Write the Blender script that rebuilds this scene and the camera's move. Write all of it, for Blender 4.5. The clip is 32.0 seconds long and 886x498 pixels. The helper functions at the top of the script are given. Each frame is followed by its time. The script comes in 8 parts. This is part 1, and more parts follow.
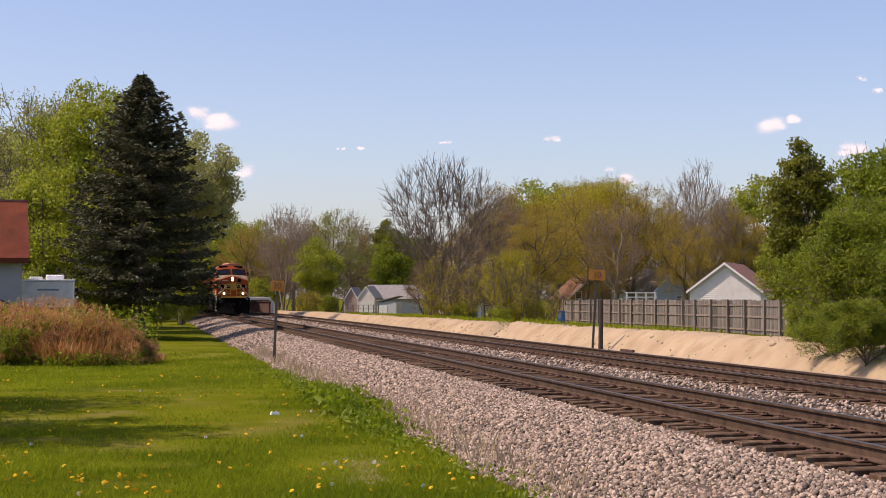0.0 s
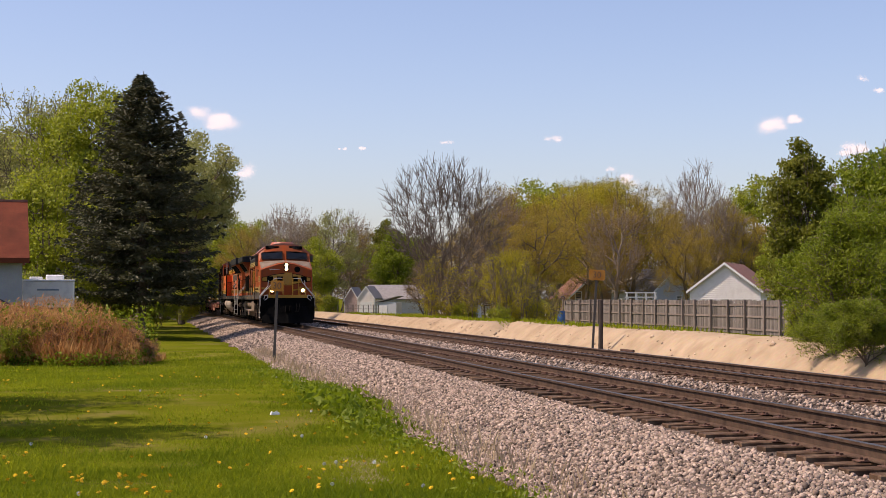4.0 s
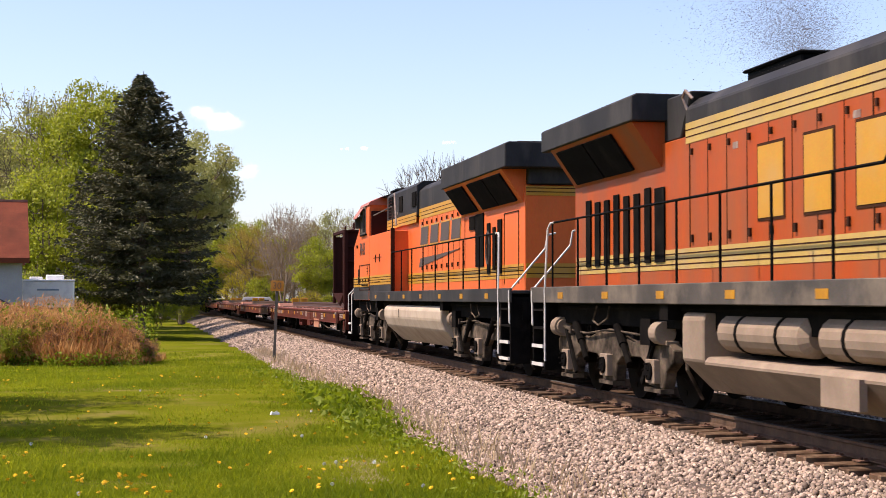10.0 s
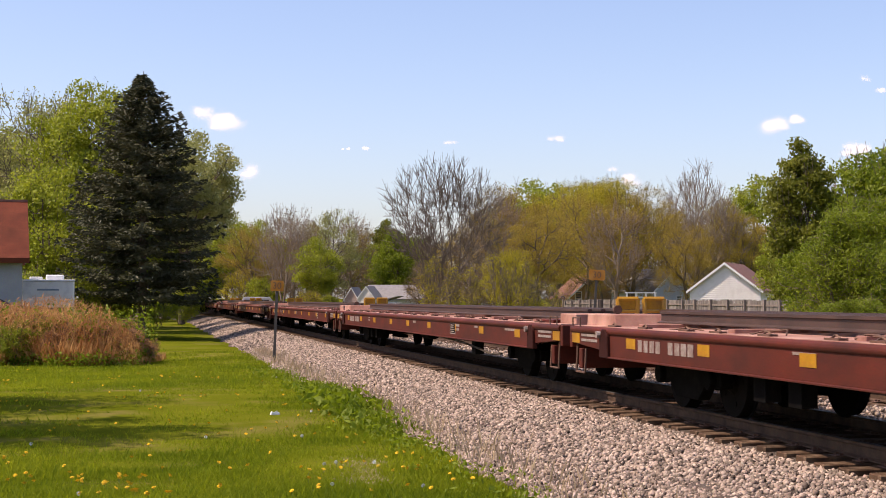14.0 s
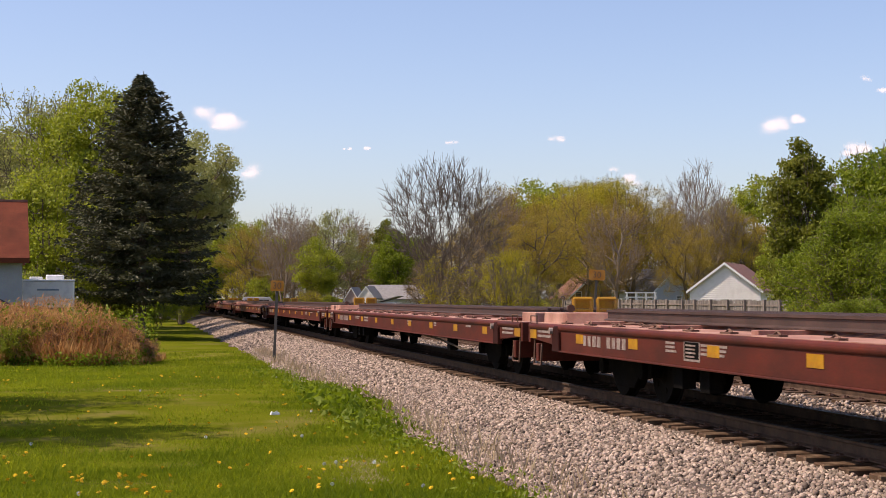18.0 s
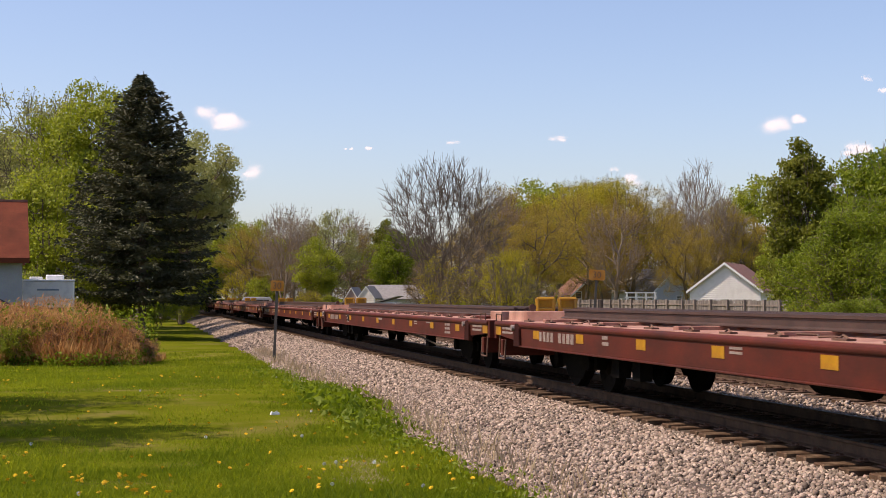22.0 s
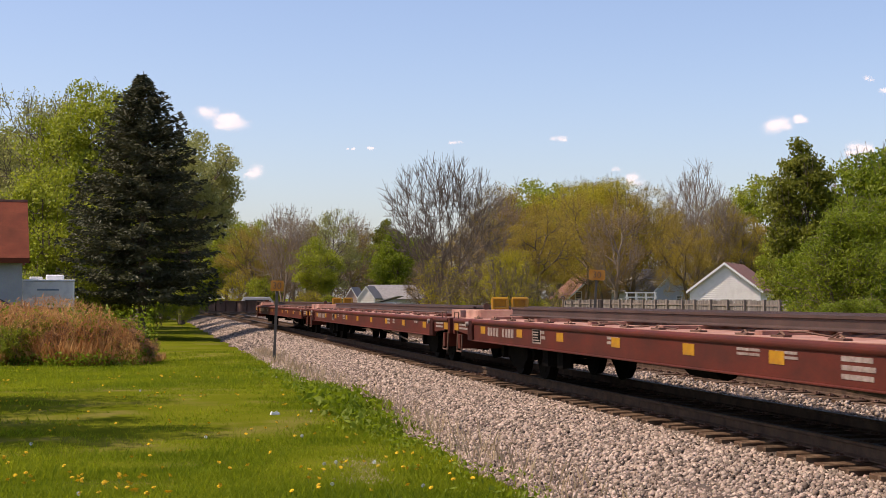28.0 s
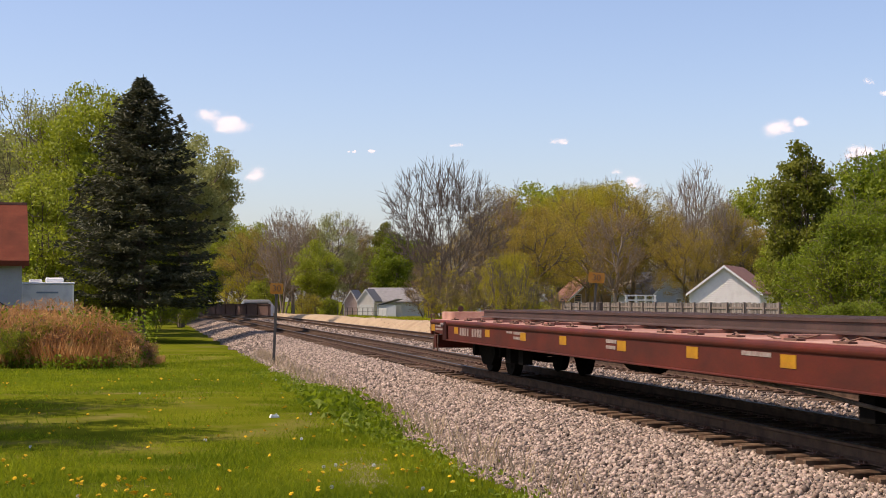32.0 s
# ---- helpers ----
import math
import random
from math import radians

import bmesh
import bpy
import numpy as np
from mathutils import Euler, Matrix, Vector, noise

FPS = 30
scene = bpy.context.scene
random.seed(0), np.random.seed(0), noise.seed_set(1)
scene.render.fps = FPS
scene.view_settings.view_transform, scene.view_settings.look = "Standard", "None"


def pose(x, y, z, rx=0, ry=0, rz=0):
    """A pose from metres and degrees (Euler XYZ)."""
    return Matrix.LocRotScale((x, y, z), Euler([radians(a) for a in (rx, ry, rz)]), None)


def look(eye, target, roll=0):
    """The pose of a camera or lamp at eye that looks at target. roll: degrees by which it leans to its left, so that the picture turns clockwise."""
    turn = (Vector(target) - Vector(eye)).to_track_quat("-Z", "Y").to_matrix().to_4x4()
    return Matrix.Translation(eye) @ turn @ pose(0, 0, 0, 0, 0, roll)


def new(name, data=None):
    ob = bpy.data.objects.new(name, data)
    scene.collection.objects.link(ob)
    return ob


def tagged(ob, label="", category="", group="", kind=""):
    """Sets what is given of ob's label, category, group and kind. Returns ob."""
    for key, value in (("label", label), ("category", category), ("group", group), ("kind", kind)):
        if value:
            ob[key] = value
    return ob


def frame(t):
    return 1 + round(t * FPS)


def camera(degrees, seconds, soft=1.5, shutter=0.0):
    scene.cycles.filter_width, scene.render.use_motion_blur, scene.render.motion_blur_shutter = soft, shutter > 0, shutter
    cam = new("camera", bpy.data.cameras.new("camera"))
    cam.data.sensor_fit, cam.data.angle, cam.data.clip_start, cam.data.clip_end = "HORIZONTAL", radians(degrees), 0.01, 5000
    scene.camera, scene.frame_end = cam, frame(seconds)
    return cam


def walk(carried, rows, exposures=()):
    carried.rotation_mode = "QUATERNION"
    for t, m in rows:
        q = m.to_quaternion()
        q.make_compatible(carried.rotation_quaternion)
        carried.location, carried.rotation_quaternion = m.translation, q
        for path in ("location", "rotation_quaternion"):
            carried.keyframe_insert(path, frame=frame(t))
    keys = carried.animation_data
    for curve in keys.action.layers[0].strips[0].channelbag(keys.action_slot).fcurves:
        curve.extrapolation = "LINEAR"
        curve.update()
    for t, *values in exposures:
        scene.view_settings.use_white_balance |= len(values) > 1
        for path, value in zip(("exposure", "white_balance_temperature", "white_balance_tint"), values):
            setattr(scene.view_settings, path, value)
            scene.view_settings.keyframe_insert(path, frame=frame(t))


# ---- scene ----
cam = camera(33.32, 32.0, soft=0.85, shutter=0.08)
EYE = Vector((0.0, 0.0, 1.475))


def aim(dx=0.0, dy=0.0):
    """The standing camera, nudged by small angles (in thousandths)."""
    return look(EYE, (dx * 0.1, 100.0, 1.475 + 3.33 + dy * 0.1))


walk(cam, [(0, aim()), (28.5, aim()), (29.5, aim(-0.4, 0.0)), (30.0, aim(-1.2, 0.3)), (30.5, aim(-0.7, 1.3)), (31.0, aim(0.3, 1.5)),
           (31.5, aim(0.0, 1.5)), (32.0, aim(0.3, 1.9))],
     exposures=[(t, e, 6900 if t < 8 else 6800, 27 if t < 8 else 26 if t < 15 else 23) for t, e in ((0, 0.0), (7.5, 0.0), (8.6, 0.2), (9.3, 0.42), (11.0, 0.6), (12.2, 0.62), (13.0, 0.42), (14.5, 0.2), (20.0, 0.05), (32, 0.05))])

# ---- light ----
SUN_H = Vector((-0.985, -0.16, 0)).normalized()
SUN_EL = radians(56)
world = bpy.data.worlds.new("world")
scene.world = world
world.use_nodes = True
wn = world.node_tree.nodes
sky = wn.new("ShaderNodeTexSky")
sky.sky_type = "NISHITA"
sky.sun_disc = False
sky.sun_elevation = SUN_EL
sky.sun_rotation = math.atan2(SUN_H.x, SUN_H.y)
sky.air_density = 1.0
sky.dust_density = 1.3
sky.ozone_density = 3.3
wn["Background"].inputs["Strength"].default_value = 0.166
world.node_tree.links.new(sky.outputs[0], wn["Background"].inputs["Color"])
sun = new("sun", bpy.data.lights.new("sun", "SUN"))
sun.data.energy = 4.9
sun.data.angle = radians(0.53)
sun.data.color = (1.0, 0.90, 0.72)
SUN_DIR = SUN_H * math.cos(SUN_EL) + Vector((0, 0, math.sin(SUN_EL)))
sun.matrix_world = look(SUN_DIR * 100, (0, 0, 0))

# ---- plan: the line of the near track ----
HEAD = -0.2000       # bearing of the straight, radians from +y
SIDE = 8.01          # distance of the near track from the camera
CURVE_AT, CURVE_R, CURVE_LEN = 138.0, 190.0, 62.0
FAR = 4.31           # spacing of the two tracks
SPEED = 13.42


def line(s):
    """Place and bearing of the near track's centre, s metres along it."""
    d = Vector((math.sin(HEAD), math.cos(HEAD)))
    n = Vector((math.cos(HEAD), -math.sin(HEAD)))
    p = n * SIDE + d * min(s, CURVE_AT)
    if s <= CURVE_AT:
        return p, HEAD
    u = min(s - CURVE_AT, CURVE_LEN)
    th = u / CURVE_R
    p = p + d * (CURVE_R * math.sin(th)) - n * (CURVE_R * (1 - math.cos(th)))
    h = HEAD - th
    w = s - CURVE_AT - u
    return p + Vector((math.sin(h), math.cos(h))) * w, h


def at(s, r, z=0.0):
    """The point s metres along the line and r metres to its far side."""
    p, h = line(s)
    return Vector((p.x + r * math.cos(h), p.y - r * math.sin(h), z))


def on_line(s, r=0.0, z=0.0):
    """A pose on the line: local +x towards the camera's end, +y to the far side."""
    p = at(s, r, z)
    return pose(p.x, p.y, p.z, 0, 0, math.degrees(-line(s)[1]) - 90)


# ---- building helpers ----
class Shape:
    """Gathers vertices and faces of one mesh."""

    def __init__(self):
        self.v, self.f = [], []

    def add(self, vs, fs):
        b = len(self.v)
        self.v += [tuple(p) for p in vs]
        self.f += [tuple(i + b for i in q) for q in fs]
        return self

    def box(self, x0, x1, y0, y1, z0, z1, m=None):
        vs = [Vector((x, y, z)) for z in (z0, z1) for y in (y0, y1) for x in (x0, x1)]
        if m is not None:
            vs = [m @ p for p in vs]
        return self.add(vs, [(0, 2, 3, 1), (4, 5, 7, 6), (0, 1, 5, 4), (2, 6, 7, 3), (0, 4, 6, 2), (1, 3, 7, 5)])

    def prism(self, poly, axis, a, b):
        """Extrudes a polygon. axis 'y': poly in (x, z); 'x': poly in (y, z); 'z': poly in (x, y)."""
        def put(p, w):
            return {"y": (p[0], w, p[1]), "x": (w, p[0], p[1]), "z": (p[0], p[1], w)}[axis]
        n = len(poly)
        vs = [put(p, a) for p in poly] + [put(p, b) for p in poly]
        fs = [tuple(range(n)), tuple(range(2 * n - 1, n - 1, -1))] + [(i, i + n, (i + 1) % n + n, (i + 1) % n) for i in range(n)]
        return self.add(vs, fs)

    def cyl(self, p0, p1, r, seg=10, r1=None, caps=True):
        p0, p1 = Vector(p0), Vector(p1)
        r1 = r if r1 is None else r1
        q = (p1 - p0).to_track_quat("Z", "Y")
        vs = []
        for p, rad in ((p0, r), (p1, r1)):
            for i in range(seg):
                an = 2 * math.pi * i / seg
                vs.append(p + q @ Vector((rad * math.cos(an), rad * math.sin(an), 0)))
        fs = [(i, (i + 1) % seg, (i + 1) % seg + seg, i + seg) for i in range(seg)]
        if caps:
            fs += [tuple(range(seg - 1, -1, -1)), tuple(range(seg, 2 * seg))]
        return self.add(vs, fs)

    def tube(self, pts, r, seg=6):
        for a, b in zip(pts[:-1], pts[1:]):
            self.cyl(a, b, r, seg)
        return self

    def mesh(self, name, material, bevel=0.0, smooth=False):
        me = bpy.data.meshes.new(name)
        me.from_pydata(self.v, [], self.f)
        bm = bmesh.new()
        bm.from_mesh(me)
        bmesh.ops.recalc_face_normals(bm, faces=bm.faces)
        if bevel:
            bmesh.ops.bevel(bm, geom=list(bm.edges), offset=bevel, segments=1, affect="EDGES", clamp_overlap=True)
        bm.to_mesh(me)
        bm.free()
        if smooth:
            me.shade_smooth()
        me.materials.append(material)
        return me


def quick_mesh(name, verts, faces, material, smooth=False):
    """A mesh from arrays; faces all of one size."""
    me = bpy.data.meshes.new(name)
    verts, faces = np.asarray(verts, np.float32), np.asarray(faces, np.int32)
    k = faces.shape[1]
    me.vertices.add(len(verts))
    me.vertices.foreach_set("co", verts.ravel())
    me.loops.add(faces.size)
    me.loops.foreach_set("vertex_index", faces.ravel())
    me.polygons.add(len(faces))
    me.polygons.foreach_set("loop_start", np.arange(0, faces.size, k, dtype=np.int32))
    me.update(calc_edges=True)
    if smooth:
        me.shade_smooth()
    me.materials.append(material)
    return me


def part(name, shape, material, parent=None, label="", bevel=0.0, smooth=False, m=None):
    """Links a Shape (or a ready mesh) as one mesh object under a thing or a part."""
    me = shape if isinstance(shape, bpy.types.Mesh) else shape.mesh(name, material, bevel, smooth)
    ob = new(name, me)
    if parent is not None:
        ob.parent = parent
    if m is not None:
        ob.matrix_basis = m
    if label:
        tagged(ob, label)
    return ob


def thing(name, label, category, group="", kind="", m=None):
    ob = new(name)
    ob.empty_display_size = 0.2
    if m is not None:
        ob.matrix_basis = m
    return tagged(ob, label, category, group, kind)


# ---- materials ----
def surf(name, c0, c1, scale=4.0, rough=0.7, metal=0.0, bump=0.2, fine=60.0, dirt=None, dirt_amt=0.35, dirt_scale=1.2, spec=0.5,
         stretch=(1, 1, 1), vary=0.0, island=False, bump_dist=0.01):
    """A noise-varied surface: two tones, a dirt layer, fine relief, and a shift from piece to piece."""
    ma = bpy.data.materials.new(name)
    ma.use_nodes = True
    nt = ma.node_tree
    n, l = nt.nodes, nt.links
    bs = n["Principled BSDF"]
    tc = n.new("ShaderNodeTexCoord")
    mp = n.new("ShaderNodeMapping")
    mp.inputs["Scale"].default_value = stretch
    l.new(tc.outputs["Object"], mp.inputs["Vector"])

    def tex(sc, det):
        t = n.new("ShaderNodeTexNoise")
        t.inputs["Scale"].default_value = sc
        t.inputs["Detail"].default_value = det
        t.inputs["Roughness"].default_value = 0.62
        l.new(mp.outputs[0], t.inputs["Vector"])
        return t

    def ramp(src, lo, hi):
        m = n.new("ShaderNodeMapRange")
        m.inputs["From Min"].default_value, m.inputs["From Max"].default_value = lo, hi
        l.new(src, m.inputs["Value"])
        return m.outputs[0]

    def mix(fac, a, b, mode="MIX"):
        m = n.new("ShaderNodeMix")
        m.data_type, m.blend_type = "RGBA", mode
        for sock, val in ((m.inputs[0], fac), (m.inputs[6], a), (m.inputs[7], b)):
            if isinstance(val, bpy.types.NodeSocket):
                l.new(val, sock)
            else:
                sock.default_value = val if not isinstance(val, tuple) else (*val, 1.0)
        return m.outputs[2]

    big, small = tex(scale, 5), tex(fine, 3)
    col = mix(ramp(big.outputs[0], 0.32, 0.68), c0, c1)
    col = mix(0.35, col, small.outputs["Color"], "SOFT_LIGHT")
    if dirt is not None:
        dt = tex(dirt_scale, 6)
        fac = ramp(dt.outputs[0], 0.62 - dirt_amt * 0.5, 0.78)
        col = mix(fac, col, dirt)
    if vary:
        src = n.new("ShaderNodeNewGeometry").outputs["Random Per Island"] if island else n.new("ShaderNodeObjectInfo").outputs["Random"]
        hs = n.new("ShaderNodeHueSaturation")
        m = n.new("ShaderNodeMapRange")
        m.inputs["To Min"].default_value, m.inputs["To Max"].default_value = 1 - vary, 1 + vary
        l.new(src, m.inputs["Value"])
        l.new(m.outputs[0], hs.inputs["Value"])
        l.new(col, hs.inputs["Color"])
        col = hs.outputs[0]
    l.new(col, bs.inputs["Base Color"])
    rr = n.new("ShaderNodeMapRange")
    rr.inputs["To Min"].default_value, rr.inputs["To Max"].default_value = max(0.03, rough - 0.12), min(1, rough + 0.12)
    l.new(big.outputs[0], rr.inputs["Value"])
    l.new(rr.outputs[0], bs.inputs["Roughness"])
    bs.inputs["Metallic"].default_value = metal
    bs.inputs["Specular IOR Level"].default_value = spec
    if bump:
        bp = n.new("ShaderNodeBump")
        bp.inputs["Strength"].default_value = bump
        bp.inputs["Distance"].default_value = bump_dist
        l.new(small.outputs[0], bp.inputs["Height"])
        l.new(bp.outputs[0], bs.inputs["Normal"])
    return ma


def leaf(name, c0, c1, scale=0.5, trans=0.4, rough=0.6):
    """Thin foliage: diffuse and translucent, varied over the crown and from leaf to leaf."""
    ma = bpy.data.materials.new(name)
    ma.use_nodes = True
    n, l = ma.node_tree.nodes, ma.node_tree.links
    bs = n["Principled BSDF"]
    tc = n.new("ShaderNodeTexCoord")
    nz = n.new("ShaderNodeTexNoise")
    nz.inputs["Scale"].default_value = scale
    nz.inputs["Detail"].default_value = 4
    l.new(tc.outputs["Object"], nz.inputs["Vector"])
    isl = n.new("ShaderNodeNewGeometry")
    add = n.new("ShaderNodeMath")
    add.operation = "MULTIPLY_ADD"
    add.inputs[1].default_value = 0.5
    l.new(isl.outputs["Random Per Island"], add.inputs[0])
    sub = n.new("ShaderNodeMapRange")
    sub.inputs["From Min"].default_value, sub.inputs["From Max"].default_value = 0.3, 0.7
    sub.inputs["To Min"].default_value, sub.inputs["To Max"].default_value = -0.1, 0.6
    l.new(nz.outputs[0], sub.inputs["Value"])
    l.new(sub.outputs[0], add.inputs[2])
    mx = n.new("ShaderNodeMix")
    mx.data_type = "RGBA"
    mx.inputs[6].default_value, mx.inputs[7].default_value = (*c0, 1), (*c1, 1)
    l.new(add.outputs[0], mx.inputs[0])
    l.new(mx.outputs[2], bs.inputs["Base Color"])
    bs.inputs["Roughness"].default_value = rough
    bs.inputs["Specular IOR Level"].default_value = 0.3
    tr = n.new("ShaderNodeBsdfTranslucent")
    l.new(mx.outputs[2], tr.inputs["Color"])
    ms = n.new("ShaderNodeMixShader")
    ms.inputs[0].default_value = trans
    l.new(bs.outputs[0], ms.inputs[1])
    l.new(tr.outputs[0], ms.inputs[2])
    l.new(ms.outputs[0], n["Material Output"].inputs["Surface"])
    return ma


def glowing(name, col, strength):
    ma = bpy.data.materials.new(name)
    ma.use_nodes = True
    bs = ma.node_tree.nodes["Principled BSDF"]
    bs.inputs["Base Color"].default_value = (*col, 1)
    bs.inputs["Emission Color"].default_value = (*col, 1)
    bs.inputs["Emission Strength"].default_value = strength
    return ma


def clear_glass(name, tint=(0.05, 0.06, 0.07), rough=0.04):
    ma = bpy.data.materials.new(name)
    ma.use_nodes = True
    bs = ma.node_tree.nodes["Principled BSDF"]
    bs.inputs["Base Color"].default_value = (*tint, 1)
    bs.inputs["Roughness"].default_value = rough
    bs.inputs["IOR"].default_value = 1.5
    bs.inputs["Transmission Weight"].default_value = 0.25
    return ma


M_LAWN = surf("lawn_soil", (0.075, 0.092, 0.005), (0.125, 0.135, 0.010), 0.35, 1.0, 0, 0.5, 30, (0.19, 0.15, 0.05), 0.2, 0.5, 0.0)
# bed darker than its stones, to paint the shadows in the gaps
M_BALLAST = surf("shaded_ballast_bed", (0.075, 0.055, 0.042), (0.13, 0.097, 0.076), 14, 0.95, 0, 1.0, 34, (0.16, 0.125, 0.10), 0.3, 0.6, 0.2, bump_dist=0.05)
M_STONE = surf("ballast_stone", (0.1943, 0.1386, 0.1029), (0.3727, 0.294, 0.2363), 9, 0.92, 0, 0.4, 60, vary=0.70, island=True, spec=0.25)
M_STONE_ONE = surf("ballast_stone_single", (0.1943, 0.1386, 0.1029), (0.3727, 0.294, 0.2363), 9, 0.92, 0, 0.4, 60, vary=0.70, spec=0.25)
M_SAND = surf("sandy_bank", (0.3255, 0.2372, 0.1442), (0.4278, 0.3208, 0.2046), 0.6, 0.95, 0, 0.6, 9, (0.24, 0.165, 0.095), 0.30, 0.9, 0.2, stretch=(1, 1, 0.6), bump_dist=0.025)
M_TIE = surf("creosoted_timber", (0.054, 0.03024, 0.01728), (0.1152, 0.06624, 0.03744), 6, 0.9, 0, 0.6, 40, (0.20, 0.14, 0.09), 0.25, 3, 0.2, (1, 1, 1), 0.35)
M_TIE_FAR = surf("creosoted_timber_far", (0.044, 0.0304, 0.0224), (0.104, 0.068, 0.048), 6, 0.9, 0, 0.6, 40, vary=0.35, island=True)
M_RAIL = surf("rusty_rail_side", (0.045, 0.026, 0.017), (0.11, 0.068, 0.044), 5, 0.9, 0.0, 0.3, 50, spec=0.2)
M_RAILTOP = surf("polished_rail_head", (0.045, 0.040, 0.036), (0.10, 0.092, 0.085), 9, 0.5, 0.4, 0.05, 60)
M_IRON = surf("rusty_iron", (0.08, 0.042, 0.028), (0.16, 0.08, 0.05), 8, 0.85, 0.1, 0.4, 50)
M_BARK = surf("tree_bark", (0.085, 0.062, 0.042), (0.16, 0.12, 0.085), 6, 0.95, 0, 0.8, 30, stretch=(1, 1, 0.25))
M_BARK_GREY = surf("grey_bark", (0.10, 0.076, 0.056), (0.17, 0.135, 0.105), 4, 0.95, 0, 0.5, 30, stretch=(1, 1, 0.3))
M_BARK_PALE = surf("pale_bark", (0.19, 0.145, 0.11), (0.31, 0.25, 0.20), 4, 0.95, 0, 0.5, 30, stretch=(1, 1, 0.3))
# ---- ground ----
def smooth(a, b, x):
    t = np.clip((x - a) / (b - a), 0, 1)
    return t * t * (3 - 2 * t)


def build_ground():
    xs = np.unique(np.concatenate([np.arange(-60, 90, 1.5), np.arange(-300, 301, 12.0), np.geomspace(300, 4500, 14), -np.geomspace(300, 4500, 14)]))
    ys = np.unique(np.concatenate([np.arange(-15, 240, 1.5), np.arange(-120, 480, 12.0), np.geomspace(480, 4500, 14), -np.geomspace(120, 4500, 14)]))
    gx, gy = np.meshgrid(xs, ys)
    ss = np.arange(-150, 420, 2.0)
    pts = [line(s) for s in ss]
    px, py = np.array([p[0].x for p in pts]), np.array([p[0].y for p in pts])
    ph = np.array([p[1] for p in pts])
    fx, fy = gx.ravel(), gy.ravel()
    lat = np.empty(len(fx))
    for i in range(0, len(fx), 4000):
        sl = slice(i, i + 4000)
        d = (fx[sl, None] - px) ** 2 + (fy[sl, None] - py) ** 2
        k = d.argmin(1)
        lat[sl] = (fx[sl] - px[k]) * np.cos(ph[k]) - (fy[sl] - py[k]) * np.sin(ph[k])
    z = np.where(lat < 2, -0.72 - 0.55 * smooth(-3.6, -2.4, lat), -1.27 + 0.85 * smooth(8.6, 13.5, lat))
    z = z + 0.05 * np.sin(fx * 0.21) * np.sin(fy * 0.17) * (abs(lat) > 5)
    nx, ny = len(xs), len(ys)
    idx = np.arange(nx * ny).reshape(ny, nx)
    faces = np.stack([idx[:-1, :-1], idx[:-1, 1:], idx[1:, 1:], idx[1:, :-1]], -1).reshape(-1, 4)
    ob = new("ground", quick_mesh("ground", np.stack([fx, fy, z], 1), faces, M_LAWN, True))
    tagged(ob, "flat mown green lawn with bare worn patches", "ground", kind="structure")


def strip(name, profile, s_rows, material, label, category, wobble=0.0, z_of=None):
    """A long sheet along the line with the given cross-profile of (r, z)."""
    vs, n = [], len(profile)
    for s in s_rows:
        for r, z in profile:
            p = at(s, r, z)
            w = wobble * noise.noise(Vector((s * 0.7, r * 1.3, 3.1)))
            if z_of:
                p.z = z_of(s, r, z)
            vs.append((p.x, p.y, p.z + w))
    m = len(s_rows)
    idx = np.arange(m * n).reshape(m, n)
    faces = np.stack([idx[:-1, :-1], idx[1:, :-1], idx[1:, 1:], idx[:-1, 1:]], -1).reshape(-1, 4)
    me = quick_mesh(name, vs, faces, material, True)
    me.flip_normals()
    ob = new(name, me)
    return tagged(ob, label, category, kind="structure")


BED = [(-4.1, -0.86), (-3.8, -0.72), (-3.2, -0.56), (-2.6, -0.40), (-2.1, -0.27), (-1.75, -0.25), (-1.4, -0.25), (-1.2, -0.24), (0, -0.225), (1.2, -0.225), (1.4, -0.215),
       (1.75, -0.22), (2.15, -0.30), (2.55, -0.22), (3.0, -0.205), (4.31, -0.205), (5.6, -0.205), (6.3, -0.22), (6.9, -0.30), (7.7, -0.46), (8.3, -0.9)]


def bed_z(r):
    return float(np.interp(r, [p[0] for p in BED], [p[1] for p in BED]))


def bank_z(s, r, z):
    gap = 1 - 0.9 * math.exp(-((s - 67.5 - (r - 8) * 0.9) / 1.1) ** 2)
    fall = 0.78 + 0.04 * math.sin(s * 0.31) + 0.10 * noise.noise(Vector((s * 0.25, 0, 7)))
    k = float(np.interp(s, [-20, 60, 110, 170, 230], [1.0, 1.0, 0.75, 0.55, 0.4]))
    if z > -0.3:
        z = -0.3 + (z + 0.3) * gap * (fall + 0.2) * k
    return z


def build_bed():
    rows = list(np.arange(-25, 60, 1.0)) + list(np.arange(60, 330, 2.0))
    strip("ballast", BED, rows, M_BALLAST, "pinkish-grey crushed stone railway ballast", "ballast", 0.05)
    prof = [(7.35, -0.48), (7.5, -0.36), (7.8, -0.26), (8.05, -0.02), (8.3, 0.2), (8.55, 0.35), (8.9, 0.40), (9.6, 0.40), (10.5, 0.32), (12, 0.0), (14, -0.46), (14.6, -0.7)]
    strip("sandy_bank", prof, list(np.arange(-25, 200, 0.8)), M_SAND, "low bare sandy bank beside the far track", "bank", 0.02, bank_z)


